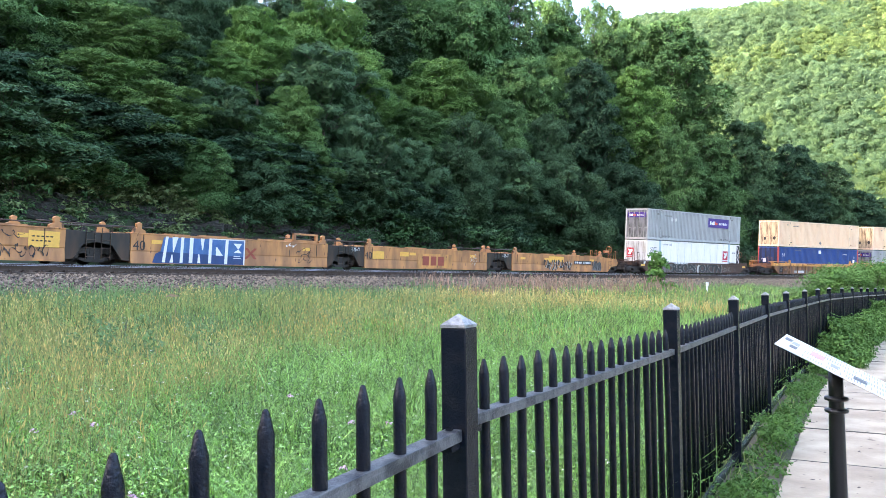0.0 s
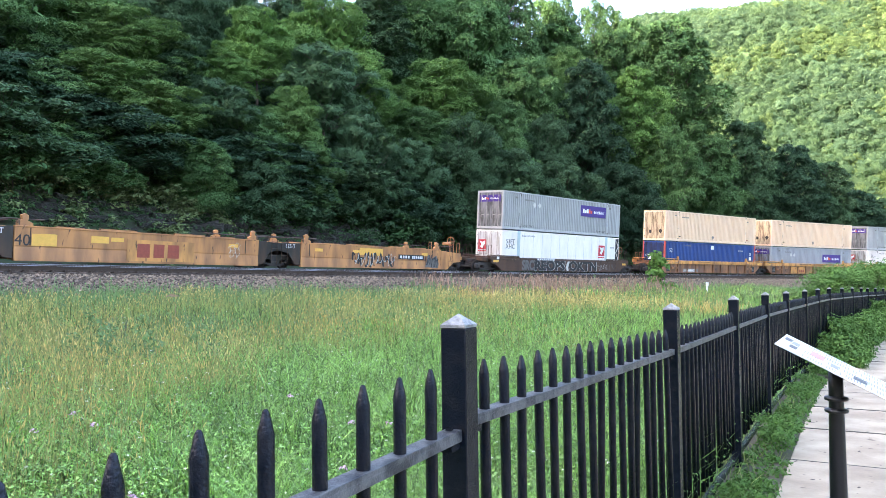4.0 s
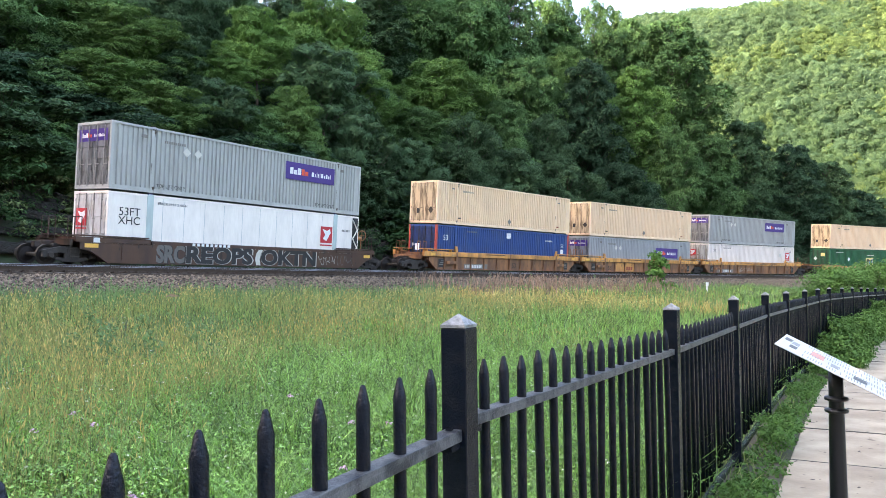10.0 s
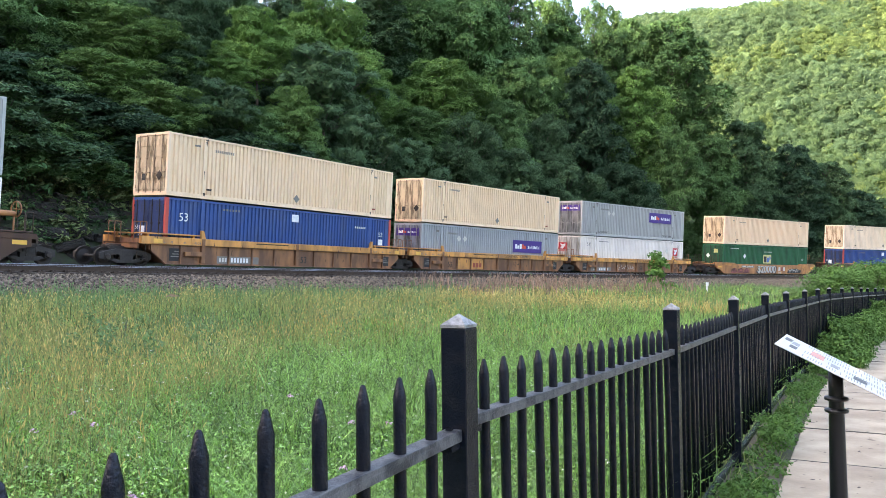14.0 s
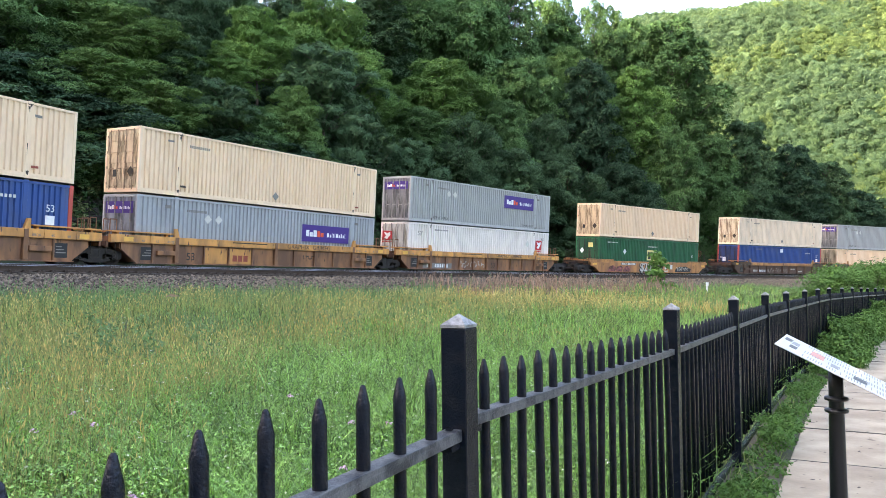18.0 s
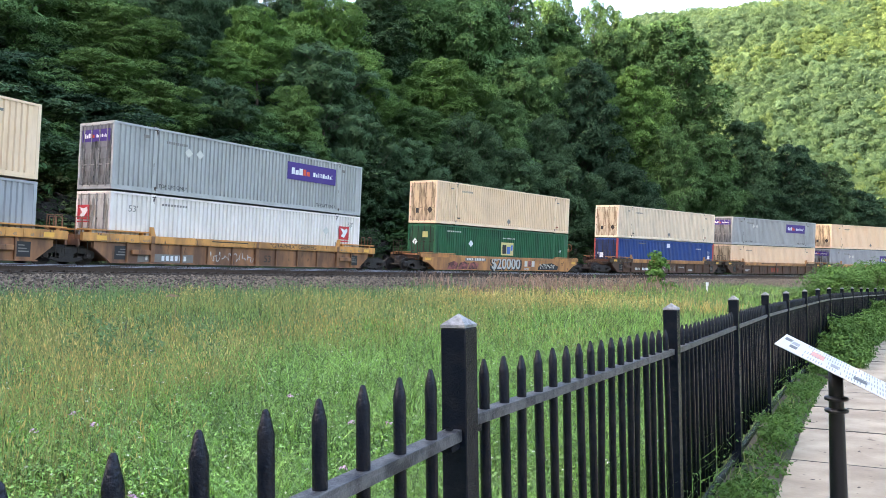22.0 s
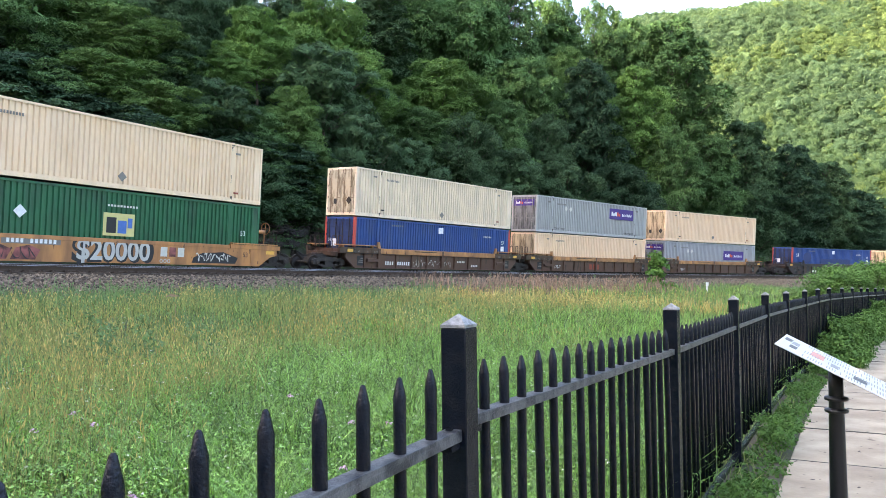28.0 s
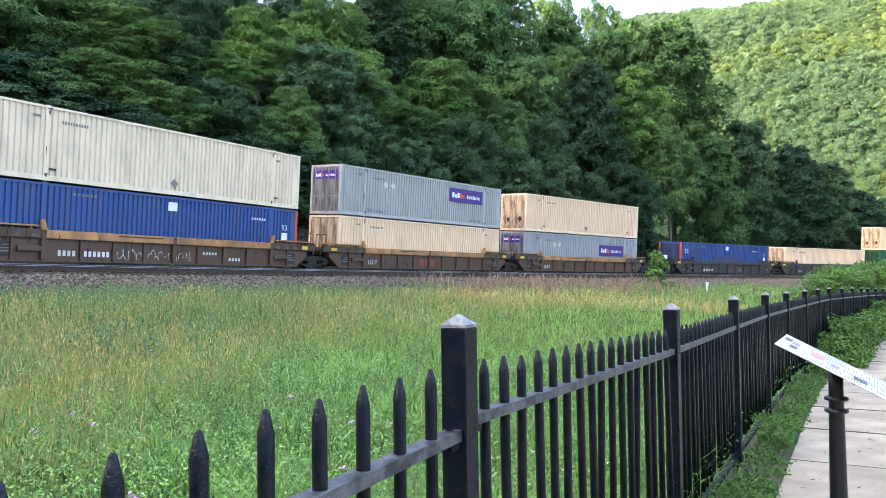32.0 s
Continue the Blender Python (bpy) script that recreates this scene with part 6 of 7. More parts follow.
def plant_shrub(v, x, y, size, turn, tall=1.0):
    k, st, fo = SHRUBS[v]
    t = tagged(empty("shrub", pose(x, y, float(height([x], [y])[0]), 0, 0, turn) @ Matrix.Diagonal((size, size, size * tall, 1))), SHRUB_LABEL[k], "shrub", group="shrubs by the railway")
    put("stem", st, t)
    put("foliage", fo, t)


for s in np.arange(-20, 108, 1.75):
    for lane in (0, 1):
        x, y, _ = rail(s + rng.uniform(-0.8, 0.8), -(8.3 + 2.2 * lane + rng.uniform(-0.5, 0.9)))
        if -0.62 < math.atan2(x, y) < 0.66:
            low = s < 22 and lane == 0
            # Past s 11 only dark kinds grow, standing in for shade under the trees.
            v = int(rng.choice([1, 3, 3, 1, 0])) if s < 11 else int(rng.choice([0, 2, 0, 2, 2]))
            if low and rng.uniform() < 0.6:
                continue
            plant_shrub(v, float(x), float(y), float(rng.uniform(0.7, 1.15)) * (0.75 if low else 1.0), float(rng.uniform(0, 360)))
g = np.random.default_rng(71)
us, uo = g.uniform(-20, 13, 1900), -7.3 - 6.0 * g.uniform(0, 1, 1900) ** 0.8
ux, uy, _ = rail(us, uo)
ok = (patchy(ux, uy, 1.6, 8.0) > 0.08)
cen = np.c_[ux, uy, height(ux, uy) + g.uniform(0.05, 0.6, len(ux))][ok]
tagged(put("undergrowth", tris("undergrowth", leaf_cloud(cen, g.uniform(0.25, 0.5, len(cen)), 26, 0.12, g, 0.8, three=True), LEAF["herb"])), "pale leafy undergrowth covering the rocky cut", "undergrowth", kind="stuff")
us, uo = g.uniform(-20, 40, 3600), -8.2 - 8.5 * g.uniform(0, 1, 3600)
ux, uy, _ = rail(us, uo)
cen = np.c_[ux, uy, height(ux, uy) + g.uniform(0.0, 0.35, len(ux))]
tagged(put("ground_ivy", tris("ground_ivy", leaf_cloud(cen, g.uniform(0.3, 0.55, len(cen)), 30, 0.075, g, 0.6, three=True), LEAF["shrub"])), "dark green creepers over the rocky cut", "undergrowth", kind="stuff")
# the bush beyond the fence and the sapling by the track
for x, y, sz, tall in ((20.4, 42.6, 0.8, 0.7), (21.6, 42.0, 1.1, 0.85), (22.6, 42.4, 1.15, 0.95), (23.9, 42.9, 1.25, 0.98), (25.4, 43.5, 1.35, 1.02), (27.4, 44.6, 1.4, 1.1), (24.6, 46.0, 1.2, 0.95), (22.8, 43.6, 1.2, 0.9)):
    plant_shrub(4, x, y, sz, x * 50, tall)


def sapling():
    g = np.random.default_rng(77)
    x, y = 15.2, 53.5
    t = tagged(empty("sapling", pose(x, y, float(height([x], [y])[0]))), "young bright green sapling in the grass beside the track", "sapling")
    w = Shape().tube((0, 0, -0.2), (0.05, 0, 2.5), 0.03, 0.01, 6)
    cs = [(g.normal() * 0.3, g.normal() * 0.3, z) for z in np.linspace(0.3, 2.6, 26)]
    for c in cs[::2]:
        w.tube((0.02, 0, max(c[2] - 0.25, 0)), c, 0.012, 0.005, 4, caps=False)
    put("trunk", w.mesh("trunk", M["bark"]), t)
    put("crown", quads("crown", leaf_cloud(np.array(cs), np.full(len(cs), 0.34), 34, 0.13, g, 0.8, 0.2), LEAF["weed"]), t)


sapling()


# ledges of rock in the cut
def rock_face():
    rf = tagged(empty("rock_face", pose(*rail(10, -7))), "dark grey broken shale ledges in the cut behind the track", "rock face", kind="structure")
    inv = rf.matrix_basis.inverted()
    g = np.random.default_rng(31)
    base = []
    for k in range(6):
        bm = bmesh.new()
        bmesh.ops.create_icosphere(bm, subdivisions=2, radius=1.0)
        for v in bm.verts:
            q = v.co.copy()
            v.co = Vector((max(-0.75, min(0.75, q.x)) * 1.3, max(-0.7, min(0.7, q.y)) * 0.9, max(-0.55, min(0.55, q.z)) * 0.8)) * (1 + 0.3 * noise.noise(q * 2.2 + Vector((k * 7, 0, 0))))
        me = bpy.data.meshes.new("rock")
        bm.to_mesh(me)
        bm.free()
        me.materials.append(M["rock"])
        base.append(me)
    for s in np.arange(-14, 34, 1.15):
        for lvl in range(7):
            if g.uniform() < 0.06:
                continue
            o = -(6.75 + 0.62 * lvl + g.uniform(-0.12, 0.12))
            x, y, _ = rail(s + g.normal() * 0.3, o)
            z = float(height([x], [y])[0]) - 0.02
            h = math.degrees(float(np.interp(s, S, HEAD)))
            put("rock", base[int(g.integers(0, 6))], rf, inv @ pose(float(x), float(y), z, g.normal() * 8, g.normal() * 8, h + g.normal() * 12) @ Matrix.Diagonal((g.uniform(0.55, 1.1), g.uniform(0.4, 0.7), g.uniform(0.35, 0.75), 1)))


rock_face()

# far woods: lumpy crowns on the mountainside, each a few domes of leaf sprays
g = np.random.default_rng(5)


def far_crown(g, k):
    """One crown of unit radius as loose triangles: domes of sprays over a dark inside."""
    out = []
    for j in range(k):
        ang, f = j * 2.39996, (j + 0.5) / k
        q = 0.62 * math.sin(math.pi * (0.25 + 0.7 * f)) ** 0.7
        c = np.array([q * math.cos(ang), q * math.sin(ang), 1.5 * f - 0.35])
        r = 0.52 - 0.16 * f
        n = 60
        d = g.normal(size=(n, 3))
        d[:, 2] = np.abs(d[:, 2]) - 0.3
        d /= np.linalg.norm(d, axis=1, keepdims=True)
        p = c + d * r * np.array([1, 1, 0.8]) * g.uniform(0.85, 1.1, (n, 1))
        nn = d + g.normal(size=(n, 3)) * 0.06
        a = np.cross(nn, g.normal(size=(n, 3)))
        a /= np.linalg.norm(a, axis=1, keepdims=True)
        b = np.cross(nn, a)
        b /= np.linalg.norm(b, axis=1, keepdims=True)
        z = g.uniform(0.06, 0.1, (n, 1))
        out.append(np.stack([p - a * z - b * z * 0.6, p + a * z - b * z * 0.6, p + b * z * 1.1], 1))
    u = g.normal(size=(40, 3))
    u /= np.linalg.norm(u, axis=1, keepdims=True)
    u = u * np.array([0.5, 0.5, 0.7]) + np.array([0, 0, 0.25])
    e, f = g.normal(size=(40, 3)) * 0.2, g.normal(size=(40, 3)) * 0.2
    out.append(np.stack([u - e, u + f, u + e - f * 0.6], 1))
    return np.concatenate(out)


KIT = [far_crown(g, 6) for _ in range(5)]
nf = 3900
aa = 0.2 + 0.38 * (np.arange(nf) * 0.6180339887 % 1.0) + g.normal(size=nf) * 0.003
r_ = np.sqrt(225 ** 2 + (600 ** 2 - 225 ** 2) * (np.arange(nf) + g.uniform(0, 1, nf)) / nf)
fx, fy = np.sin(aa) * r_, np.cos(aa) * r_
fz = height(fx, fy)
groves = {"far": [], "far_lime": [], "far_dark": []}
for i in range(nf):
    size = 3.0 + 2.2 * g.uniform() ** 1.3
    w = g.uniform(0, math.tau)
    rot = np.array([(math.cos(w), -math.sin(w), 0), (math.sin(w), math.cos(w), 0), (0, 0, g.uniform(0.85, 1.2))])
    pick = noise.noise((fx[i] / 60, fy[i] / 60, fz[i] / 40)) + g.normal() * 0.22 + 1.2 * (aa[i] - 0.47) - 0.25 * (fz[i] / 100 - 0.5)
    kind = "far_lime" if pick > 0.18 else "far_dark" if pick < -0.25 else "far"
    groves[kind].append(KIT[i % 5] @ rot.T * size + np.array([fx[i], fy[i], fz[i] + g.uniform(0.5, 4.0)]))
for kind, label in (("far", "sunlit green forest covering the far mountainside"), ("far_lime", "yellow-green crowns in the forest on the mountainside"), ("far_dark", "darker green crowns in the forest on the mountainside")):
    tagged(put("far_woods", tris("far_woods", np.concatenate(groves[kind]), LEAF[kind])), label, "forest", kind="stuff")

# ---- meadow ----
M["grass"] = mat("meadow_grass", (0.13, 0.236, 0.055), 0.55, var=0.45, scale=0.8, island=0.75, through_light=0.12, second=(0.2, 0.25, 0.07), amount=0.38, second_scale=0.5)
M["lush"] = mat("lush_grass", (0.16, 0.31, 0.062), 0.5, var=0.35, scale=0.7, island=0.75, through_light=0.14)
M["straw"] = mat("straw_grass", (0.5, 0.44, 0.17), 0.65, var=0.3, scale=0.6, island=0.4, through_light=0.3, second=(0.46, 0.33, 0.1), amount=0.4, second_scale=0.5)
M["stem"] = mat("yellow_green_stems", (0.27, 0.29, 0.09), 0.65, var=0.3, scale=0.6, island=0.4, through_light=0.3)
M["russet"] = mat("russet_stems", (0.28, 0.185, 0.13), 0.7, var=0.3, scale=0.6, island=0.4, through_light=0.2)
M["bluegrass"] = mat("blue_green_weeds", (0.13, 0.225, 0.08), 0.6, var=0.3, scale=0.6, island=0.4, through_light=0.3)
M["petal_pink"] = mat("pink_clover", (0.6, 0.35, 0.5), 0.6, var=0.2, island=0.2)
M["petal_white"] = mat("white_clover", (0.75, 0.75, 0.6), 0.6, var=0.15, island=0.2)


def blades(name, xs, ys, hs, ws, material, g, bend=0.5, tip=0.12, head=False):
    n = len(xs)
    zs = height(xs, ys)
    p = np.c_[xs, ys, zs]
    ang = g.uniform(0, math.tau, n)
    side = np.c_[np.cos(ang), np.sin(ang), np.zeros(n)] * ws[:, None]
    b = g.uniform(0, math.tau, n)
    ben = np.c_[np.cos(b), np.sin(b), np.zeros(n)] * (hs * bend * g.uniform(0.1, 1, n))[:, None]
    up = np.c_[np.zeros(n), np.zeros(n), hs]
    m1 = p + up * 0.58 + ben * 0.25
    t = p + up * 0.95 + ben
    q = [np.stack([p - side, p + side, m1 + side * 0.8, m1 - side * 0.8], 1), np.stack([m1 - side * 0.8, m1 + side * 0.8, t + side * tip, t - side * tip], 1)]
    if head:
        d = (t - m1) * 0.36
        h = np.stack([t - side * 0.4, t + d * 0.3 - side * 1.7, t + d * 0.8 + side * 0.3, t + d * 0.3 + side * 1.7], 1)
        if head == "apart":
            return quads(name, np.concatenate(q, 1).reshape(-1, 4, 3), material), h
        q.append(h)
    return quads(name, np.concatenate(q, 1).reshape(-1, 4, 3), material)


FX = [-0.9 - 0.43 * 2] + [p[0] for p in POSTS] + [45.0, 110.0]
FY = [2.1 - 0.903 * 2.8] + [p[1] for p in POSTS] + [58.0, 110.0]


def meadow_points(n, g, near=1.0, far=75):
    """Places in the meadow, thinning out with the distance from the fence's first posts."""
    r = near * (far / near) ** g.uniform(0, 1, n)
    a = g.uniform(-0.68, 0.64, n)
    x, y = np.sin(a) * r, np.cos(a) * r
    s, off = along(x, y)
    ok = (off > 8.2) & (x < np.interp(y, FY, FX) - 0.06)
    return x[ok], y[ok], r[ok], s[ok], off[ok]


def tufted(x, y, r, g):
    """Grass grows in tufts: thins it between them."""
    return (patchy(x, y, 0.2, 3.0) + 0.5 * patchy(x, y, 0.7, 6.0) > -0.12) | (r > g.uniform(9, 20, len(x)))


g = np.random.default_rng(8)
x, y, r, s, off = meadow_points(140000, g)
k_ = tufted(x, y, r, g)
x, y, r, s, off = x[k_], y[k_], r[k_], s[k_], off[k_]
hs = np.clip(0.17 + 0.16 * g.uniform(0, 1, len(x)) + 0.1 * patchy(x, y, 2.5, 2.0) + 0.2 * patchy(x, y, 0.8, 27.0), 0.06, 0.7) * np.where(off > 22, 0.9, 1.1)
tagged(put("meadow_grass", blades("meadow_grass", x, y, hs, 0.0013 * np.maximum(r, 2.0) ** 0.74, M["grass"], g, 0.6)), "knee-high mixed green meadow grass", "grass", kind="stuff")
x, y, r, s, off = meadow_points(165000, g)
gone = (off > 18.8 + 1.1 * np.clip(-x - 0.5, 0, 3) + 2.5 * patchy(x, y, 3.0, 7.0)) | (s > 14 + 6 * patchy(x, y, 5, 3.3))
gone &= (patchy(x, y, 1.6, 5.0) > -0.35) & tufted(x, y, r, g)
x, y, r = x[gone], y[gone], r[gone]
tagged(put("lush_grass", blades("lush_grass", x, y, np.clip(g.uniform(0.14, 0.46, len(x)) + 0.3 * patchy(x, y, 0.7, 29.0), 0.06, 0.7), 0.0013 * np.maximum(r, 2.0) ** 0.74, M["lush"], g, 0.8)), "lush bright green grass along the fence", "grass", kind="stuff")
x, y, r, s, off = meadow_points(120000, g)
keep = (patchy(x, y, 3.2, 9.0) + 0.38 - 0.2 * np.maximum(off - 20.0 - 1.4 * np.clip(-x - 0.5, 0, 3), 0) - 0.02 * np.maximum(s - 5, 0) > g.uniform(-0.05, 0.45, len(x))) & (off > 12.8 + 2.5 * patchy(x, y, 2.2, 19.0)) & (patchy(x, y, 0.9, 23.0) > -0.25) & (r > g.uniform(4.2, 7.0, len(x)))
x, y, r = x[keep], y[keep], r[keep]
stem_me, heads = blades("grass_stems", x, y, g.uniform(0.3, 0.62, len(x)), 0.00048 * np.maximum(r, 2.0) ** 0.88, M["stem"], g, 0.3, 0.5, "apart")
tagged(put("grass_stems", stem_me), "thin yellow-green stems of ripening grass", "grass", kind="stuff")
tagged(put("seed_heads", quads("seed_heads", heads, M["straw"])), "straw-coloured seed heads on tall grass", "grass", kind="stuff")
x, y, r, s, off = meadow_points(60000, g, 12)
keep = (off < 14.5) & (s > 6) & (s < 34) & (patchy(x, y, 2.0, 4.0) > 0.02 + 0.02 * np.maximum(s - 24, 0) + 0.015 * np.maximum(18 - s, 0))
x, y, r = x[keep], y[keep], r[keep]
tagged(put("russet_stems", blades("russet_stems", x, y, g.uniform(0.6, 1.05, len(x)), 0.0011 * r ** 0.85, M["russet"], g, 0.3, 0.6, True)), "tall russet seed stems near the ballast", "grass", kind="stuff")
x, y, r, s, off = meadow_points(120000, g, 7)
edge = (off < 12.8 + 2.5 * patchy(x, y, 1.5, 2.0)) & (off > 9.0) & (patchy(x, y, 2.0, 1.0) > -0.3)
stand = (patchy(x, y, 1.7, 31.0) > 0.3) & (off < 22)
keep = edge | stand
x, y, r = x[keep], y[keep], r[keep]
tall = 0.16 + (0.3 + 0.45 * np.clip(patchy(x, y, 1.3, 14.0) + 0.2, 0, 1)) * g.uniform(0, 1, len(x)) ** 1.6
tagged(put("tall_weeds", blades("tall_weeds", x, y, tall, 0.0009 * r ** 0.85, M["bluegrass"], g, 0.3, 0.3, True)), "tall blue-green weeds at the edge of the ballast", "weeds", kind="stuff")
x, y, r, s, off = meadow_points(40000, g, 24, 50)
keep = (((x - 5.5) / 6.5) ** 2 + ((y - 33) / 4.5) ** 2 < 1 + 1.2 * patchy(x, y, 3.0, 12.0)) & (g.uniform(0, 1, len(x)) < 0.4)
x, y, r = x[keep], y[keep], r[keep]
tagged(put("dry_grass", blades("dry_grass", x, y, g.uniform(0.3, 0.6, len(x)), 0.0007 * r ** 0.88, M["straw"], g, 0.4, 0.5, True)), "patch of dry straw-coloured grass before the track", "grass", kind="stuff")
# clover leaves and flower heads near the fence
x, y, r, s, off = meadow_points(30000, g, 1.2, 15)
keep = off > 20.6 + 2 * patchy(x, y, 2, 6)
x, y = x[keep], y[keep]
cen = np.c_[x, y, height(x, y) + g.uniform(0.12, 0.36, len(x))]
tagged(put("clover", tris("clover", leaf_cloud(cen, 0.05 + 0.012 * np.hypot(x, y), 12, 0.0085 + 0.0004 * np.hypot(x, y).repeat(12)[:, None], g, 0.9, 0.4, three=True), M["lush"])), "low clover and vetch leaves in the grass", "clover", kind="stuff")


def flower_heads(n, near, far, petal, size, seed, left):
    g = np.random.default_rng(seed)
    x, y, r, s, off = meadow_points(n, g, near, far)
    keep = (x < 0.1) if left else (off > 11)
    x, y, r = x[keep], y[keep], r[keep]
    cen = np.c_[x, y, height(x, y) + g.uniform(0.34, 0.5, len(x))]
    return quads("flower_heads", leaf_cloud(cen, size * np.maximum(r / 4, 0.8) ** 0.5, 12, size * 0.6, g, 0.8), M[petal])


tagged(put("pink_flowers", flower_heads(60, 1.8, 6.5, "petal_pink", 0.022, 41, True)), "pale pink clover flower heads in the grass", "flowers", kind="stuff")
tagged(put("white_flowers", flower_heads(1100, 2.0, 40, "petal_white", 0.008, 42, False)), "small white flowers scattered through the grass", "flowers", kind="stuff")


def verge():
    """Weeds along the path side of the fence."""
    g = np.random.default_rng(61)
    cs, rs = [], []
    for i in range(4200):
        k = -0.6 + 14.6 * g.uniform() ** 1.25
        p, n = fence_line(k)
        gap = noise.noise((k * 2.3, 0, 15))
        low = k < 5.3 and gap < -0.05 + 0.25 * g.uniform()
        if k < 5.3 and g.uniform() < (0.75 if gap < 0.05 else 0.45):
            continue
        wide = 0.33 if k < 5.5 else 0.75
        q = p + n * (0.05 + wide * g.uniform() ** 1.2)
        grow = 0.06 + 0.22 * max(0, gap) + (0.0 if k < 2.2 else 0.12 if k < 5.3 else 0.1 + (0.45 + 0.5 * max(gap, -0.4)) * min((k - 5.3) / 1.5, 1))
        cs.append((q[0], q[1], path_height(k) - 0.03 + (0.05 if low else grow) * g.uniform(0.1, 1.0)))
        rs.append(0.06 + 0.07 * (k > 5))
    return quads("verge_weeds", leaf_cloud(np.array(cs), np.array(rs), 26, (0.018 + 0.016 * (np.array(rs) > 0.1)).repeat(26)[:, None], g, 0.9, 0.4), LEAF["weed"])


def path_litter():
    """Bits of dead leaf and grit lying on the path."""
    g = np.random.default_rng(68)
    q = []
    for i in range(420):
        k = -0.6 + 12 * g.uniform() ** 1.3
        p, n = fence_line(k)
        c = p + n * (0.42 + 1.7 * g.uniform() ** 1.6)
        a = g.uniform(0, math.tau)
        s_ = g.uniform(0.004, 0.016)
        u, v = np.array([math.cos(a), math.sin(a), 0.1]) * s_, np.array([-math.sin(a), math.cos(a), 0.15]) * s_ * 0.5
        c = np.array([c[0], c[1], path_height(k) + 0.012])
        q.append([c - u - v, c + u - v, c + u + v, c - u + v])
    return quads("path_litter", np.array(q), M["tie"])


tagged(put("path_litter", path_litter()), "small dead leaves and grit on the footpath", "litter", kind="stuff")
tagged(put("verge_weeds", verge()), "leafy green weeds between the fence and the path", "weeds", kind="stuff")
g = np.random.default_rng(62)
kk = -0.8 + 14.8 * g.uniform(0, 1, 2600) ** 1.3
pp = np.array([fence_line(k)[0] + fence_line(k)[1] * (0.02 + 0.36 * u) for k, u in zip(kk, g.uniform(0, 1, 2600))])
tagged(put("verge_grass", blades("verge_grass", pp[:, 0], pp[:, 1], g.uniform(0.06, 0.24, 2600), np.full(2600, 0.0035), M["grass"], g, 0.8)), "short grass between the fence and the path", "grass", kind="stuff")


def joint_tufts():
    """Tufts in the joints of the slabs and along the edge of the path."""
    g = np.random.default_rng(66)
    xs, ys = [], []
    for k in np.arange(-1.13, 14.4, 0.66):
        for lo in (0.5, 1.2, 1.7):
            if g.uniform() < 0.55:
                continue
            for _ in range(26):
                p, n = fence_line(k + g.normal() * 0.008)
                q = p + n * (lo + 0.22 * g.normal())
                xs.append(q[0])
                ys.append(q[1])
    return blades("joint_tufts", np.array(xs), np.array(ys), g.uniform(0.03, 0.09, len(xs)), np.full(len(xs), 0.003), M["lush"], g, 0.9)


tagged(put("joint_tufts", joint_tufts()), "small grass tufts in the joints of the path", "grass", kind="stuff")


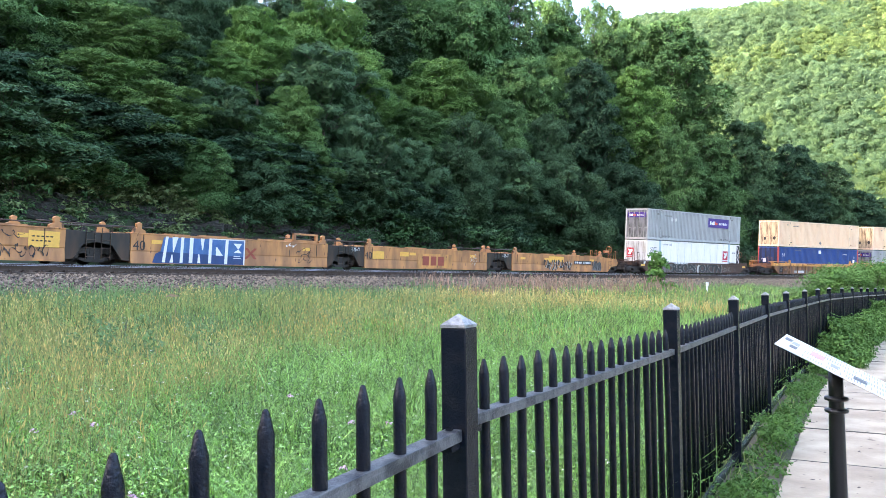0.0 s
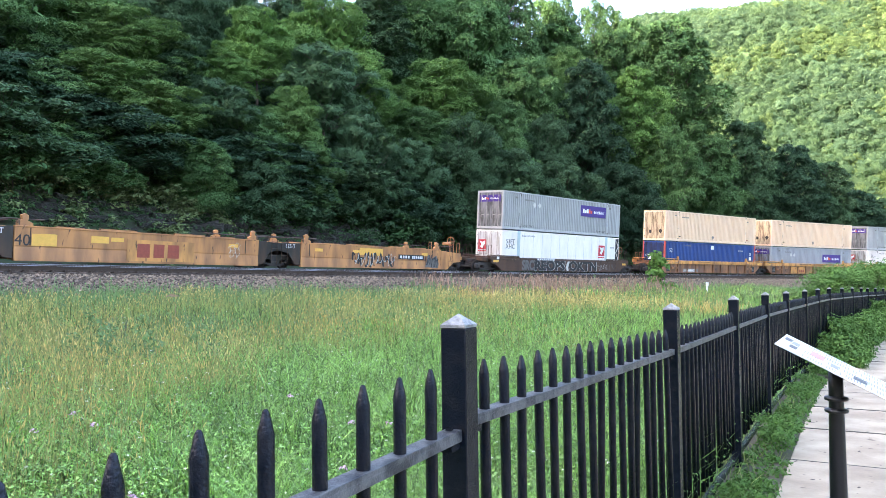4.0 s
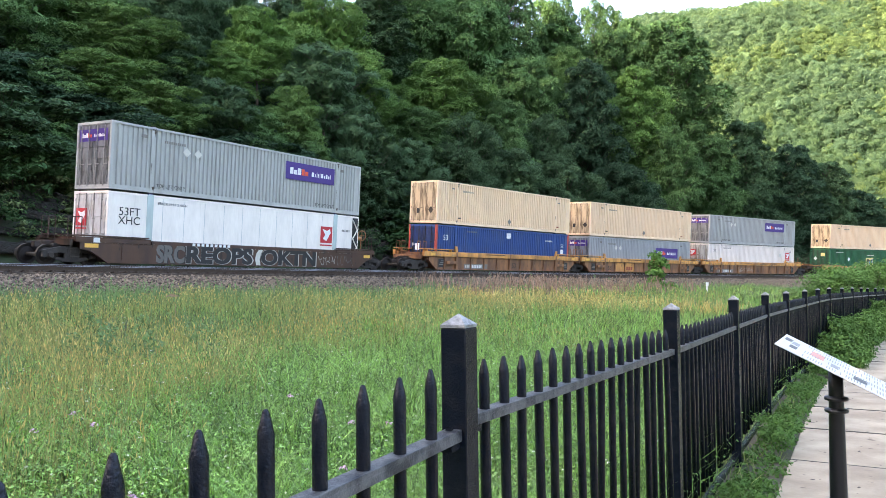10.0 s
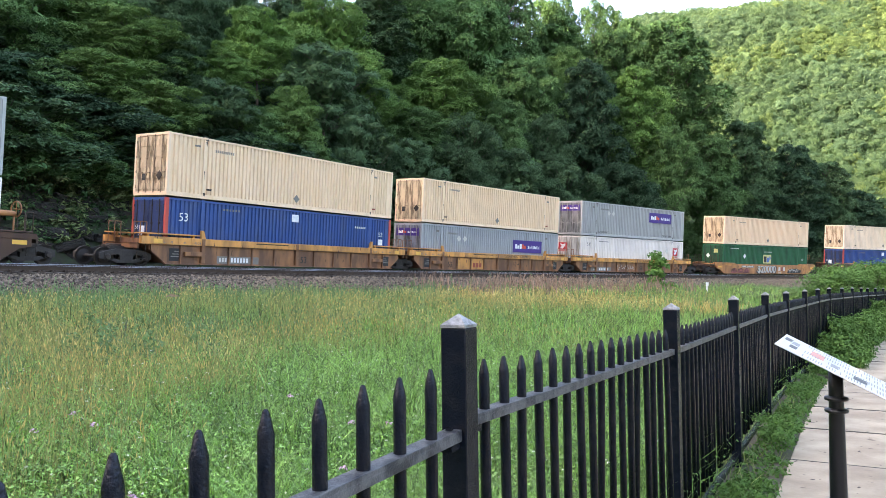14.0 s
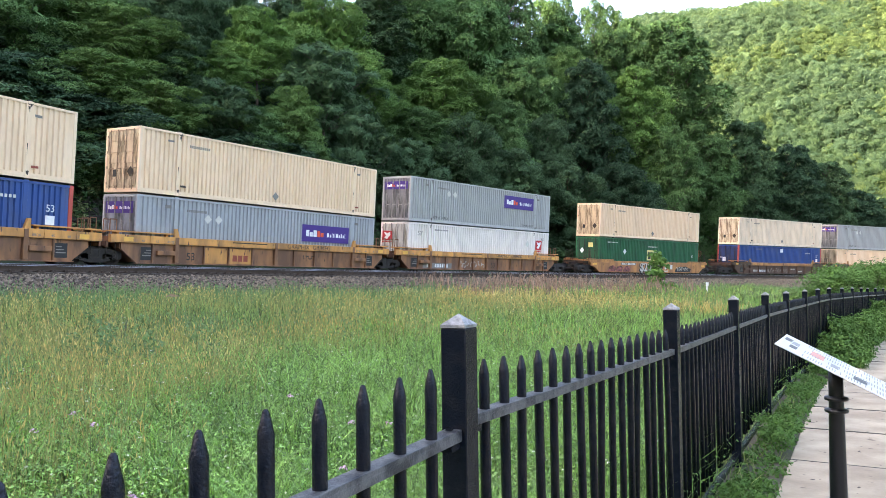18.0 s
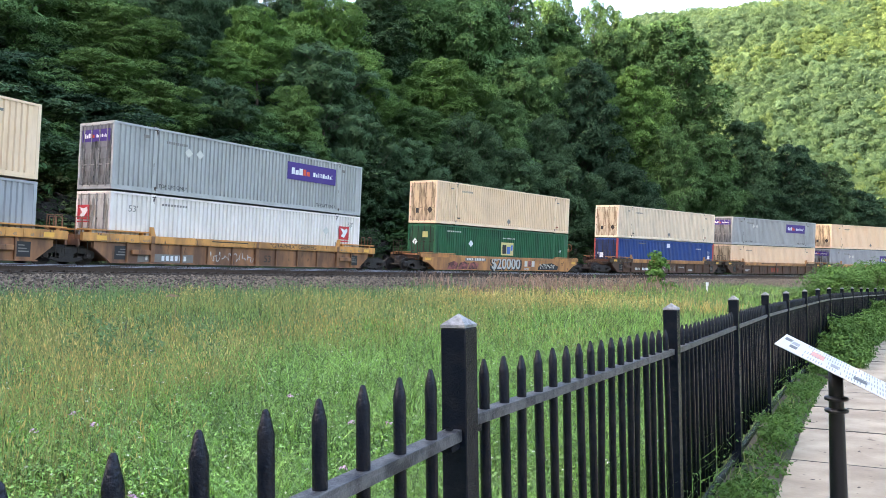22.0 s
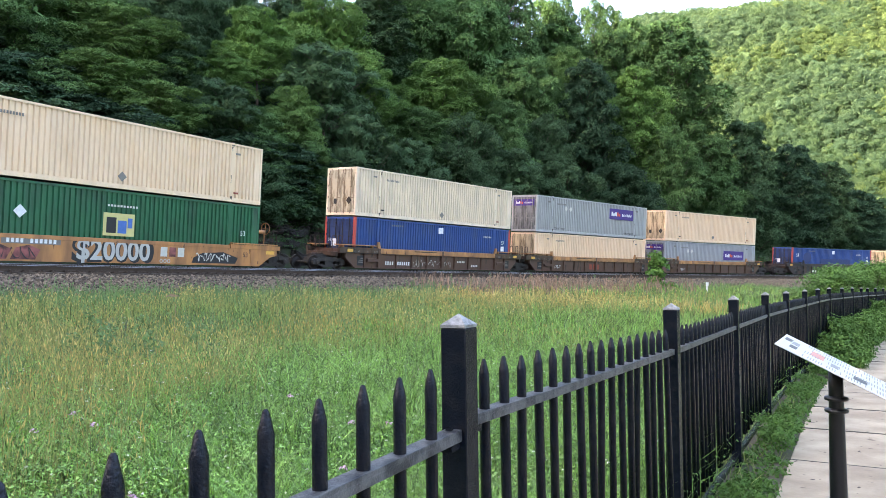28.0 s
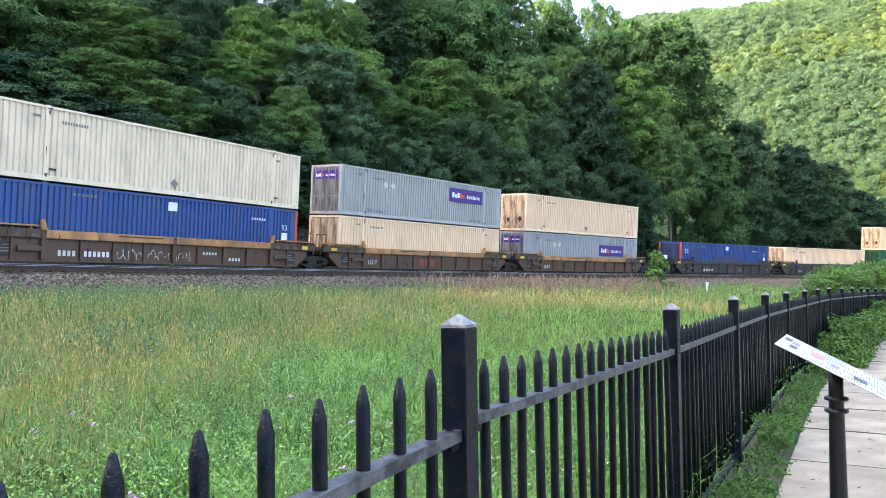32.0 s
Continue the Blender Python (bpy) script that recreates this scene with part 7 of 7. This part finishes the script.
def tall_weed(x, y, h, seed, dry=False, full=0.16):
    g = np.random.default_rng(seed)
    t = tagged(empty("tall_weed", pose(x, y, float(height([x], [y])[0]))), "dried brown weed stalk with a flat head in the meadow" if dry else "tall blue-green leafy weed standing in the meadow", "weed", group="tall weeds in the meadow")
    put("stalk", Shape().tube((0, 0, -0.1), (g.normal() * 0.04, g.normal() * 0.04, h), 0.006, 0.003, 5).mesh("stalk", M["russet"] if dry else M["bluegrass"]), t)
    if dry:
        put("flower_head", quads("flower_head", leaf_cloud(np.array([(0, 0, h), (0.05, 0, h - 0.02), (-0.05, 0.02, h - 0.02)]), np.full(3, 0.06), 24, 0.02, g, 0.3), M["russet"]), t)
    else:
        cs = np.array([(g.normal() * 0.05, g.normal() * 0.05, z) for z in np.linspace(0.12, h, 16)])
        put("leaves", tris("leaves", leaf_cloud(cs, full * (1.15 - cs[:, 2] / h) + 0.02, 7, 0.028, g, 1.0, 0.2, three=True), M["bluegrass"]), t)


for i, (x, y, h) in enumerate(((-3.95, 8.9, 0.75), (-4.25, 9.4, 0.8), (-3.5, 9.0, 0.7), (-1.5, 13.5, 0.75), (-4.1, 9.1, 0.7), (-3.7, 9.3, 0.85), (-4.6, 9.2, 0.6), (-3.2, 9.6, 0.75), (-2.9, 9.4, 0.8), (-5.3, 11.2, 0.8), (-1.7, 12.9, 0.6), (-6.4, 12.6, 0.85))):
    tall_weed(x, y, h, 300 + i)
tall_weed(-4.45, 12.4, 0.95, 320, True)
for i, (s, off, h) in enumerate(((-1.0, 8.3, 0.55), (7.5, 8.6, 0.75), (10.5, 8.9, 0.95), (13.0, 8.5, 0.8), (14.2, 9.0, 1.05), (16.5, 8.8, 0.9), (18.6, 9.1, 1.1), (19.4, 8.7, 0.85), (21.8, 9.0, 1.0), (24.0, 8.8, 0.9), (26.5, 9.2, 1.05), (29.0, 9.0, 0.8))):
    x, y, _ = rail(s, off)
    tall_weed(float(x), float(y), h, 340 + i, full=0.09)


def marker():
    x, y = 18.3, 52.5
    z = float(height([x], [y])[0])
    t = tagged(empty("marker_post", pose(x, y, z, 0, 0, 20)), "small white marker post in the grass near the track", "post")
    part("post", Shape().box(-0.05, 0.05, -0.04, 0.04, -0.2, 0.55), M["white_mark"], t, bevel=0.01)
    part("plate", Shape().box(-0.12, 0.12, -0.055, -0.042, 0.55, 0.8), M["white_mark"], t, bevel=0.006)


marker()


# ---- moving things ----
def motions():
    for ob, s0, z in TRAIN:
        rows = []
        for k in range(33):
            s = s0 - SPEED * k - ACCEL * k * k / 2
            rows.append((float(k), car_pose(s) @ pose(0, 0, z)))
        walk(ob, rows)
    for w, q in WHEELS:
        rows = []
        for k in range(0, 321):
            t = k / 10
            d = SPEED * t + ACCEL * t * t / 2
            rows.append((t, pose(q, 0, 0.422) @ Matrix.Rotation(-d / 0.42, 4, "Y")))
        walk(w, rows)


motions()
